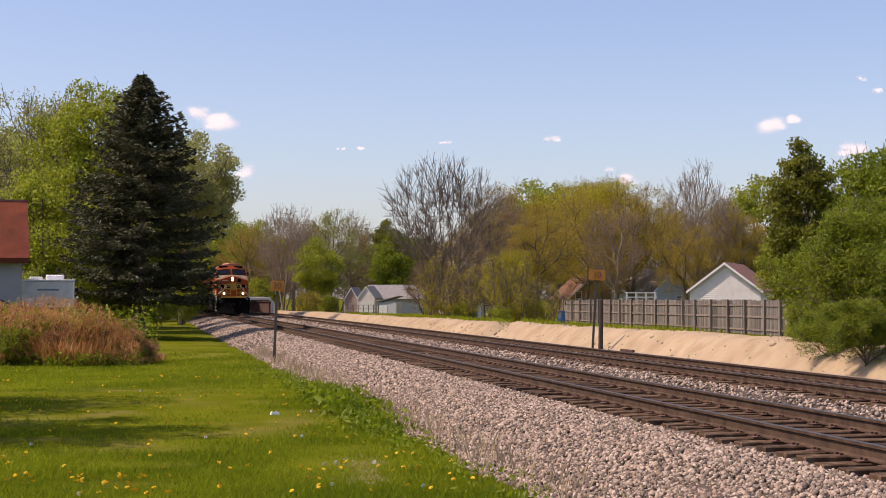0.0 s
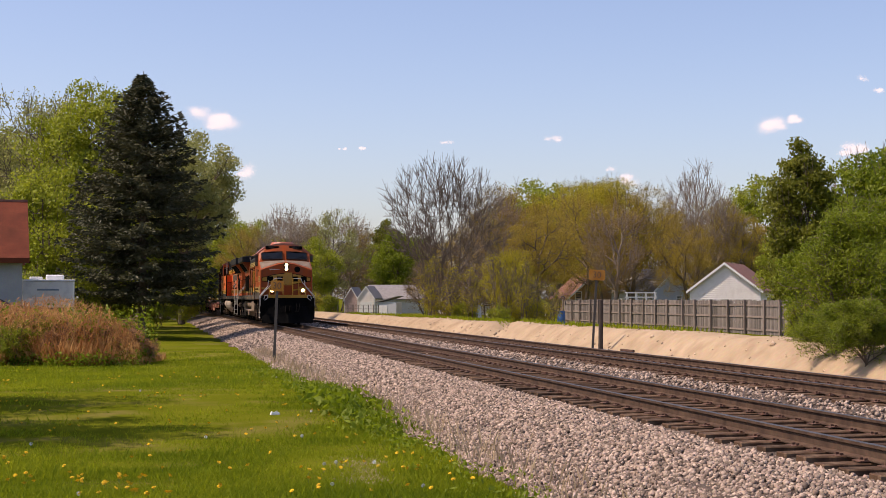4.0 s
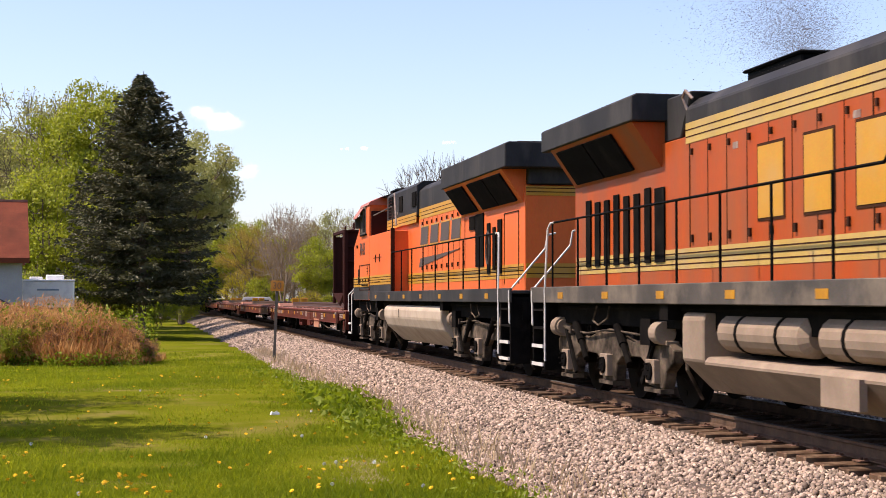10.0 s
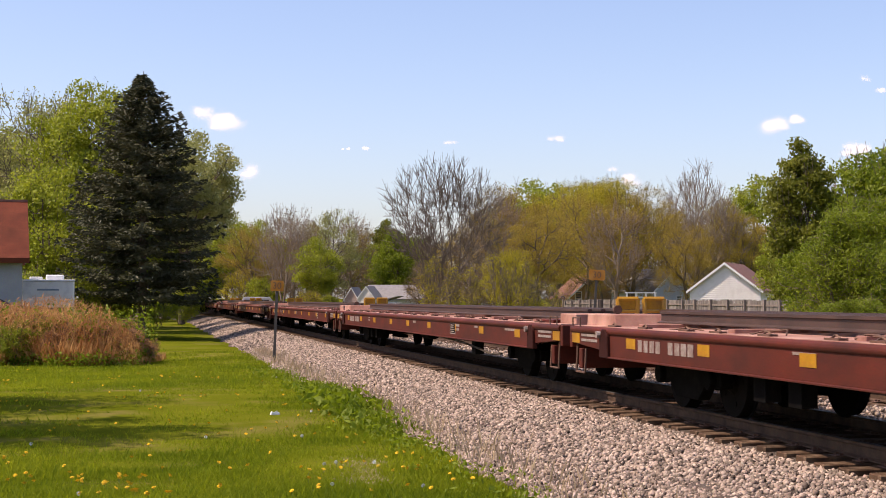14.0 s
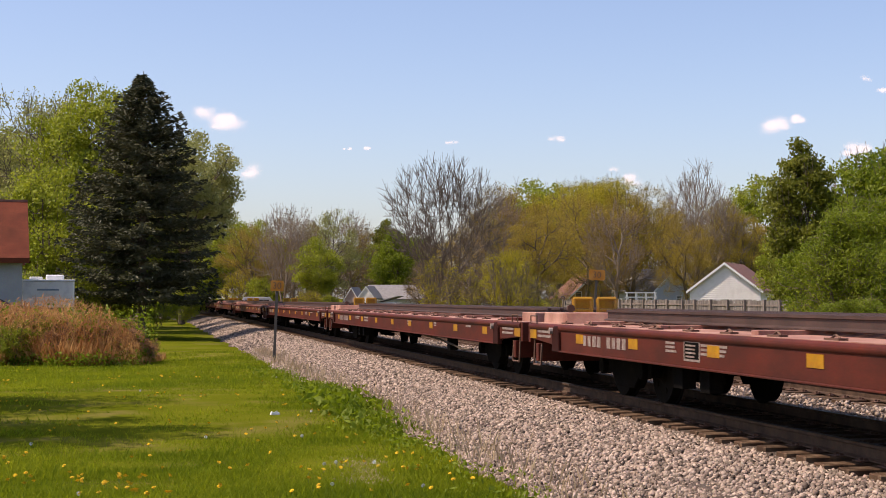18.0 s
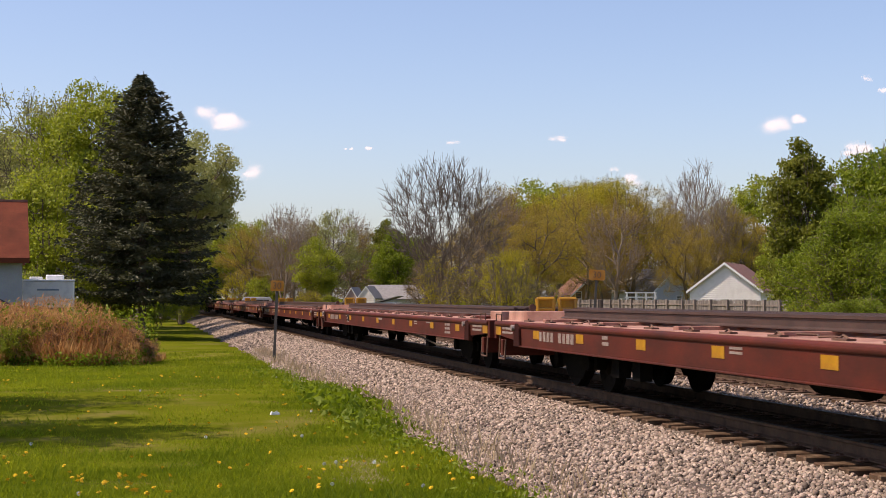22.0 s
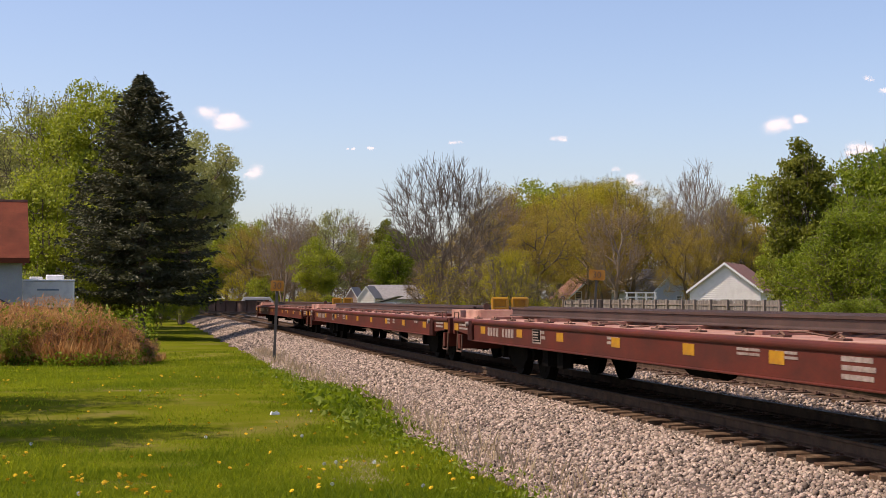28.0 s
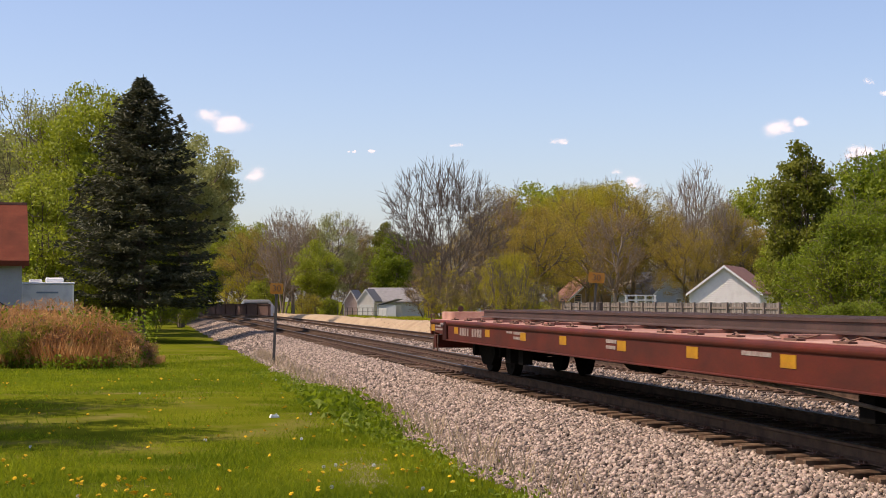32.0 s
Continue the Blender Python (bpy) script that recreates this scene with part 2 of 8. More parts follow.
def build_rail(name, r, label):
    prof_side = [(-0.07, -0.17), (0.07, -0.17), (0.07, -0.155), (0.012, -0.135), (0.010, -0.045), (0.036, -0.035), (0.036, -0.004), (0.028, 0.0),
                 (-0.028, 0.0), (-0.036, -0.004), (-0.036, -0.035), (-0.010, -0.045), (-0.012, -0.135), (-0.07, -0.155)]
    rows = [-30.0] + list(np.arange(0, 140, 10.0)) + list(np.arange(140, 210, 3.0)) + [240, 330]
    vs, n = [], len(prof_side)
    for s in rows:
        for w, z in prof_side:
            vs.append(at(s, r + w, z))
    side, top = [], []
    for i in range(len(rows) - 1):
        for j in range(n):
            q = (i * n + j, i * n + (j + 1) % n, (i + 1) * n + (j + 1) % n, (i + 1) * n + j)
            (top if j in (6, 7, 8) else side).append(q)
    me = bpy.data.meshes.new(name)
    me.from_pydata(vs, [], side + top)
    me.materials.append(M_RAIL)
    me.materials.append(M_RAILTOP)
    for k, p in enumerate(me.polygons):
        p.material_index = 1 if k >= len(side) else 0
    ob = new(name, me)
    return tagged(ob, label, "rail", "running rails", "structure")


def build_rails():
    for name, r in (("rail_near_1", -0.753), ("rail_near_2", 0.753), ("rail_far_1", FAR - 0.753), ("rail_far_2", FAR + 0.753)):
        build_rail(name, r, "long rusty steel rail with a polished running top")
# ---- trees ----
def tubes(segs, k):
    """Arrays of vertices and quads for many tapered tubes (p0, p1, r0, r1)."""
    a = np.array([s[0] for s in segs], float)
    b = np.array([s[1] for s in segs], float)
    r0, r1 = np.array([s[2] for s in segs]), np.array([s[3] for s in segs])
    d = b - a
    d /= np.linalg.norm(d, axis=1, keepdims=True) + 1e-9
    up = np.where(abs(d[:, 2:3]) > 0.9, np.array([[1.0, 0, 0]]), np.array([[0, 0, 1.0]]))
    u = np.cross(d, up)
    u /= np.linalg.norm(u, axis=1, keepdims=True) + 1e-9
    w = np.cross(d, u)
    an = 2 * np.pi * np.arange(k) / k
    ring = u[:, None] * np.cos(an)[None, :, None] + w[:, None] * np.sin(an)[None, :, None]
    va = a[:, None] + ring * r0[:, None, None]
    vb = b[:, None] + ring * r1[:, None, None]
    v = np.concatenate([va, vb], 1).reshape(-1, 3)
    base = (np.arange(len(segs)) * 2 * k)[:, None, None]
    q = np.array([[i, (i + 1) % k, (i + 1) % k + k, i + k] for i in range(k)])[None]
    return v, (base + q).reshape(-1, 4)


def wood_mesh(name, segs, material):
    big = [s for s in segs if s[2] > 0.05]
    thin = [s for s in segs if s[2] <= 0.05]
    vs, fs, n = [], [], 0
    for group, k in ((big, 7), (thin, 3)):
        if group:
            v, f = tubes(group, k)
            vs.append(v)
            fs.append(f + n)
            n += len(v)
    return quick_mesh(name, np.concatenate(vs), np.concatenate(fs), material, True)


def leaf_mesh(name, centres, sizes, rng, material, flat=0.0, long=1.5, axis=None):
    """Many small leaf blades, each a bent pair of triangles (a rhombus)."""
    n = len(centres)
    u = rng.normal(size=(n, 3)) if axis is None else axis + rng.normal(size=(n, 3)) * 0.35
    u[:, 2] *= 1 - flat
    u /= np.linalg.norm(u, axis=1, keepdims=True) + 1e-9
    w = np.cross(u, rng.normal(size=(n, 3)))
    w /= np.linalg.norm(w, axis=1, keepdims=True) + 1e-9
    nn = np.cross(u, w)
    s = sizes[:, None]
    v = np.stack([centres - u * s * long * 0.5, centres + w * s * 0.5 + nn * s * 0.12, centres + u * s * long * 0.5, centres - w * s * 0.5 + nn * s * 0.12], 1).reshape(-1, 3)
    f = np.arange(4 * n).reshape(n, 4)
    return quick_mesh(name, v, f, material)


def grow(rng, p, d, length, r, level, top, segs, tips, o):
    """One limb and, from it, its side limbs."""
    steps = o["steps"][level]
    p = np.array(p, float)
    d = np.array(d, float)
    for i in range(steps):
        d = d + rng.normal(size=3) * o["wander"][level] + np.array([0, 0, o["lift"][level]])
        d /= np.linalg.norm(d)
        q = p + d * length / steps
        ra, rb = r * (1 - 0.75 * i / steps), r * (1 - 0.75 * (i + 1) / steps)
        segs.append((p.copy(), q.copy(), max(ra, o["min_r"]), max(rb, o["min_r"])))
        if level >= top - 1:
            tips.append((q.copy(), d.copy(), level))
        f = (i + 1) / steps
        if level < top and f >= o["start"][level]:
            for _ in range(o["kids"][level]):
                an = rng.uniform(0, 2 * math.pi)
                side = np.cross(d, [math.cos(an), math.sin(an), 0.3])
                side /= np.linalg.norm(side) + 1e-9
                dd = d * math.cos(o["open"][level]) + side * math.sin(o["open"][level])
                grow(rng, q, dd, length * o["ratio"][level] * rng.uniform(0.7, 1.2) * (1.25 - 0.55 * f), rb * 0.62, level + 1, top, segs, tips, o)
        p = q


HABITS = {
    # shrubby, from the ground
    "shrub": dict(steps=[4, 5, 3, 3], wander=[0.1, 0.15, 0.2, 0.2], lift=[0.02, 0.06, 0.02, 0], start=[0.05, 0.15, 0.3, 1], kids=[5, 3, 2, 0],
                  open=[0.65, 0.6, 0.6, 0.6], ratio=[0.8, 0.5, 0.5, 0.5], min_r=0.012),
}


def tree_meshes(habit, height, seed, leaves, leaf_size, leaf_mat, bark, width=1.0, clump=0.35, trunk=0.02, low=0.0, top=3, long=1.5):
    """Trunk-and-limbs mesh and crown mesh of one tree, its foot at the origin."""
    rng = np.random.default_rng(seed)
    o = HABITS[habit]
    segs, tips = [], []
    L = height * 0.5
    grow(rng, (0, 0, -0.2), (0, 0, 1), L, height * trunk, 0, top, segs, tips, o)
    pts = np.array([t[0] for t in tips])
    k = height / max(float(np.percentile(pts[:, 2], 97.5)), 0.1)
    k2 = k * width

    def fit(p):
        return np.array([p[0] * k2, p[1] * k2, p[2] * k])
    segs = [(fit(a), fit(b), r0, r1) for a, b, r0, r1 in segs]
    pts = pts * np.array([k2, k2, k])
    if not leaves:
        wood = wood_mesh("trunk", [s for s in segs if s[2] > 0.045], bark)
        TREE_LIMBS[wood.name] = wood_mesh("limbs", [s for s in segs if s[2] <= 0.045], bark)
        return wood, None
    wood = wood_mesh("trunk", segs, bark)
    pts = pts[(pts[:, 2] > low * height) & (pts[:, 2] < 1.01 * height)]
    pick = rng.integers(0, len(pts), leaves)
    c = pts[pick] + np.clip(rng.normal(size=(leaves, 3)), -1.5, 1.5) * clump * rng.uniform(0.2, 1.2, (leaves, 1))
    c = c[c[:, 2] > 0.05]
    sizes = leaf_size * rng.uniform(0.5, 1.3, len(c))
    return wood, leaf_mesh("crown", c, sizes, rng, leaf_mat, 0.0, long)


def crown_tree(h, rx, base, n, seed, leaves, size, mat, bark, stems=1, r0=0.2, clump=0.42, gaps=0.15, shell=0.45, twigs=2, twig_len=0.6, long=1.5, point=0.0, reach=0.36, fine=1.0):
    """A tree whose limbs fork again and again towards the points of a lumpy crown."""
    rng = np.random.default_rng(seed)
    d = rng.normal(size=(n, 3))
    d /= np.linalg.norm(d, axis=1, keepdims=True)
    knob = rng.normal(size=(9, 3))
    knob /= np.linalg.norm(knob, axis=1, keepdims=True)
    lump = 0.78 + 0.26 * np.clip((d @ knob.T).max(1) * 2.6 - 1.6, 0, 1)
    r = (shell + (1 - shell) * rng.uniform(0, 1, n) ** 0.7) * lump
    half = (h - base) / 2
    pts = d * r[:, None] * np.array([rx, rx, half])
    pts[:, :2] *= (1 - point * (pts[:, 2:3] / half + 1) / 2)
    pts[:, 2] += base + half
    segs, tips = [], []

    def fork(p, ids, depth):
        t = pts[ids]
        if len(ids) == 1:
            q = t[0]
            mid = (p + q) / 2 + rng.normal(size=3) * 0.05 * np.linalg.norm(q - p) + np.array([0, 0, -0.06 * np.linalg.norm(q - p)])
            segs.append((p, mid, 0.026 * fine, 0.02 * fine))
            segs.append((mid, q, 0.02 * fine, 0.013 * fine))
            tips.append(q)
            for _ in range(twigs):
                o = (q - np.array([0, 0, base])) / (np.linalg.norm(q - np.array([0, 0, base])) + 1e-6)
                e = q + (o * 0.8 + rng.normal(size=3) * 0.5 + np.array([0, 0, 0.2])) * twig_len * rng.uniform(0.5, 1.1)
                segs.append((q - (q - mid) * rng.uniform(0, 0.8), e, 0.015 * fine, 0.009 * fine))
            return
        m = t.mean(0)
        f = reach if depth > 1 or stems == 1 else reach * 1.25
        q = p + (m - p) * f
        q = q + rng.normal(size=3) * 0.032 * np.linalg.norm(m - p)
        ra = r0 * (len(ids) / n) ** 0.46
        if depth == 0 and stems == 1:
            q = np.array([rng.normal() * 0.1, rng.normal() * 0.1, base * 0.9])
        segs.append((p, q, max(ra * 1.12, 0.022 * fine), max(ra * 0.9, 0.02 * fine)))
        k = 3 if len(ids) > 40 and rng.uniform() < 0.5 else 2
        seeds = t[rng.choice(len(ids), k, replace=False)]
        for _ in range(3):
            lab = np.linalg.norm(t[:, None] - seeds[None], axis=2).argmin(1)
            seeds = np.array([t[lab == j].mean(0) if (lab == j).any() else seeds[j] for j in range(k)])
        for j in range(k):
            sel = ids[lab == j]
            if len(sel):
                fork(q, sel, depth + 1)

    if stems == 1:
        fork(np.array([0, 0, -0.3]), np.arange(n), 0)
    else:
        an = rng.uniform(0, 2 * math.pi, stems)
        rad = np.sqrt(rng.uniform(0.02, 1, stems)) * rx * 0.75
        foot = np.stack([np.cos(an) * rad, np.sin(an) * rad, np.full(stems, base + half)], 1)
        lab = np.linalg.norm((pts[:, None] - foot[None]) * np.array([1, 1, 0.25]), axis=2).argmin(1)
        for j in range(stems):
            sel = np.where(lab == j)[0]
            if len(sel):
                fork(np.array([foot[j, 0] * 0.14, foot[j, 1] * 0.14, -0.3]), sel, 1)
    if not leaves:
        wood = wood_mesh("trunk", [s for s in segs if s[2] > 0.045], bark)
        TREE_LIMBS[wood.name] = wood_mesh("twig_spray", [s for s in segs if s[2] <= 0.045], bark)
        return wood, None, h
    wood = wood_mesh("trunk", segs, bark)
    tips = np.array(tips)
    wt = rng.uniform(0.4, 1.6, len(tips)) * (rng.uniform(size=len(tips)) > gaps)
    pick = rng.choice(len(tips), leaves, p=wt / wt.sum())
    off = rng.normal(size=(leaves, 3))
    off /= np.linalg.norm(off, axis=1, keepdims=True)
    c = tips[pick] + off * (rng.uniform(0, 1, (leaves, 1)) ** 0.5) * clump * 1.7 * np.array([1, 1, 0.75])
    c = c[c[:, 2] > 0.1]
    return wood, leaf_mesh("crown", c, size * rng.uniform(0.55, 1.3, len(c)), rng, mat, 0.0, long), h


def spruce_meshes(height, radius, seed, leaf_mat, bark):
    rng = np.random.default_rng(seed)
    segs = [((0, 0, -0.2), (0, 0, height * 0.5), 0.24, 0.15), ((0, 0, height * 0.5), (0, 0, height), 0.15, 0.02)]
    cs, ax, sz = [], [], []
    z = height * 0.165
    while z < height * 0.985:
        f = z / height
        env = radius * (1 - f) ** 0.70 * min(1.0, 0.74 + 0.6 * f) * 0.94 * min(1.0, 0.30 + 5.5 * (1 - f)) + 0.05
        for i in range(int(rng.integers(10, 14))):
            an = rng.uniform(0, 2 * math.pi)
            ln = env * rng.choice([rng.uniform(0.62, 0.9), rng.uniform(0.9, 1.14)])
            tilt = 0.5 * f - 0.08
            d = np.array([math.cos(an), math.sin(an), tilt])
            p = np.array([0, 0, z + rng.uniform(-0.1, 0.1)])
            n = max(2, int(ln / 0.34))
            for j in range(n):
                d2 = d + np.array([0, 0, -0.22 + 0.5 * (j / n) ** 2])
                q = p + d2 * ln / n
                if j % 2 == 0 or j == n - 1:
                    segs.append((p, q, 0.03 * (1 - j / n) + 0.006, 0.03 * (1 - (j + 1) / n) + 0.006))
                fr = (j + 1) / n
                if fr > 0.22:
                    side = np.array([-math.sin(an), math.cos(an), 0])
                    for s in (-1, 1):
                        tw = (ln * 0.30 * (1.15 - fr) + 0.10) * (0.55 + 0.45 * min(1, ln / 1.5))
                        for m in range(8):
                            t = rng.uniform(0.1, 1)
                            cc = q + s * side * tw * t + d * 0.1 * t - np.array([0, 0, 0.10 * t * rng.uniform(0.4, 1.8)])
                            cs.append(cc + rng.normal(size=3) * 0.05)
                            ax.append(s * side * 0.8 + d * 0.7 - np.array([0, 0, 0.35]))
                            sz.append(rng.uniform(0.05, 0.095))
                    cs.append(q)
                    ax.append(d2)
                    sz.append(0.13)
                p = q
        z += 0.22 + 0.1 * (1 - f)
    wood = wood_mesh("trunk", segs, bark)
    return wood, leaf_mesh("crown", np.array(cs), np.array(sz), rng, leaf_mat, 0.0, 4.0, np.array(ax))


L_DRY = leaf("dry_brush_stems", (0.391, 0.1552, 0.0437), (0.69, 0.414, 0.161), 0.9, 0.3, 0.9)
M_DRYWOOD = surf("dry_shrub_wood", (0.20, 0.10, 0.06), (0.32, 0.18, 0.11), 5, 0.9, 0, 0.3, 30)
L_SPRUCE = leaf("spruce_needles", (0.0286, 0.0351, 0.0143), (0.0936, 0.091, 0.039), 0.7, 0.14)
L_FRESH = leaf("fresh_green_leaves", (0.1478, 0.1848, 0.007392), (0.4189, 0.4558, 0.03696), 0.4, 0.42)
L_PALE = leaf("pale_spring_leaves", (0.22, 0.231, 0.055), (0.44, 0.44, 0.165), 0.5, 0.5)
L_YELLOW = leaf("yellow_green_buds", (0.224, 0.196, 0.00672), (0.5152, 0.448, 0.0336), 0.4, 0.4)
L_OLIVE = leaf("olive_brown_buds", (0.2145, 0.1542, 0.01609), (0.4827, 0.3553, 0.05364), 0.4, 0.35)
L_RUST = leaf("reddish_brown_buds", (0.1449, 0.08694, 0.02174), (0.3381, 0.2233, 0.07245), 0.5, 0.3)
L_DEEP = leaf("deep_green_leaves", (0.08925, 0.105, 0.0063), (0.2415, 0.252, 0.0315), 0.5, 0.45)
L_BRIGHT = leaf("bright_green_leaves", (0.09488, 0.1455, 0.00506), (0.2783, 0.3289, 0.02277), 0.4, 0.5)


def spot(x, depth, z=-0.72):
    """A place on the ground by bearing (thousandths to the right of the view's axis) and depth."""
    return Vector((x / 2620.0 * depth, depth, z))


TREE_KINDS, TREE_LIMBS = {}, {}


def plant(kind, name, label, x, depth, h, turn=0.0, z=-0.5, group="", w=1.0):
    """A tree of a kind at a bearing and depth, scaled to height h."""
    if kind not in TREE_KINDS:
        TREE_KINDS[kind] = KIND_MAKERS[kind]()
    wood, crown, h0 = TREE_KINDS[kind]
    limbs = TREE_LIMBS.get(wood.name)
    ob = thing(name, label, "shrub" if "shrub" in name or "bush" in name else "tree", group)
    p = spot(x - 784, depth, z)
    ob.matrix_basis = pose(p.x, p.y, p.z, 0, 0, turn)
    ob.scale = (h / h0 * w, h / h0 * w, h / h0)
    part("trunk", wood, None, ob)
    if limbs:
        tagged(part("twig_spray", limbs, None, ob), "fine grey twigs", kind="stuff")
    if crown:
        part("crown", crown, None, ob)
    return ob


def maker(habit, h, seed, leaves, size, mat, bark, **kw):
    return lambda: (*tree_meshes(habit, h, seed, leaves, size, mat, bark, **kw), h)


def crown(*args, **kw):
    return lambda: crown_tree(*args, **kw)


KIND_MAKERS = {
    "spruce": lambda: (*spruce_meshes(14.6, 6.0, 3, L_SPRUCE, M_BARK), 14.6),
    "big_pale": crown(16, 4.9, 2.2, 300, 11, 34000, 0.14, L_FRESH, M_BARK, clump=0.6, gaps=0.30, r0=0.34),
    "pale": crown(14, 3.6, 2.5, 230, 12, 13000, 0.13, L_PALE, M_BARK_PALE, clump=0.5, gaps=0.3, r0=0.24),
    "silver": crown(16, 4.9, 2.5, 300, 27, 19000, 0.12, L_PALE, M_BARK_GREY, clump=0.55, gaps=0.28, r0=0.3, twigs=3),
    "olive": crown(11, 3.9, 1.6, 230, 13, 32000, 0.064, L_OLIVE, M_BARK, clump=0.46, gaps=0.34, r0=0.22, twigs=2),
    "yellow": crown(11, 3.8, 1.8, 220, 14, 31000, 0.075, L_YELLOW, M_BARK, clump=0.48, gaps=0.30, r0=0.2, stems=3),
    "rust": crown(11, 3.4, 2.0, 260, 15, 9000, 0.075, L_RUST, M_BARK_PALE, clump=0.5, gaps=0.2, r0=0.2, twigs=4),
    "fresh": crown(10, 3.2, 1.4, 190, 16, 18000, 0.13, L_FRESH, M_BARK, clump=0.5, gaps=0.15, r0=0.2),
    "bright": crown(7, 2.7, 0.2, 150, 17, 20000, 0.12, L_BRIGHT, M_BARK, clump=0.44, gaps=0.22, r0=0.14, stems=4),
    "deep": crown(12, 3.0, 0.9, 240, 18, 24000, 0.15, L_DEEP, M_BARK, clump=0.42, gaps=0.26, r0=0.2, point=0.42),
    "bare": crown(12, 4.8, 2.6, 900, 19, 0, 0, L_OLIVE, M_BARK_GREY, stems=8, r0=0.14, shell=0.40, twigs=5, twig_len=0.55, reach=0.42, fine=0.9),
    "bare_round": crown(12, 3.6, 2.0, 330, 20, 3500, 0.07, L_RUST, M_BARK_PALE, stems=4, r0=0.22, twigs=5, twig_len=0.7, clump=0.5),
    "overhang": crown(16, 5.0, 6.2, 170, 24, 24000, 0.16, L_PALE, M_BARK, clump=0.62, gaps=0.36, r0=0.28),
    "sapling": crown(5, 0.9, 0.6, 60, 33, 1300, 0.07, L_YELLOW, M_BARK_GREY, clump=0.3, gaps=0.3, r0=0.06, stems=3, twigs=3, twig_len=0.4),
    "dry": maker("shrub", 2.2, 31, 9000, 0.022, L_DRY, M_DRYWOOD, clump=0.16, width=1.35, long=6.0, trunk=0.008),
    "willow": maker("shrub", 8, 21, 30000, 0.07, L_BRIGHT, M_BARK, clump=0.38, width=0.95, long=4.0),
    "undergrowth": crown(4, 2.2, 0.1, 150, 22, 7500, 0.08, L_YELLOW, M_BARK_GREY, clump=0.3, gaps=0.3, r0=0.08, stems=7, twigs=4, twig_len=0.45),
    "undergrowth_green": crown(4, 2.2, 0.1, 150, 23, 9000, 0.10, L_FRESH, M_BARK, clump=0.32, gaps=0.25, r0=0.08, stems=6, twigs=3, twig_len=0.4),
    "thicket": crown(6, 3.2, 0.2, 200, 35, 2500, 0.08, L_RUST, M_BARK, clump=0.4, gaps=0.3, r0=0.12, stems=8, twigs=5, twig_len=0.6),
}


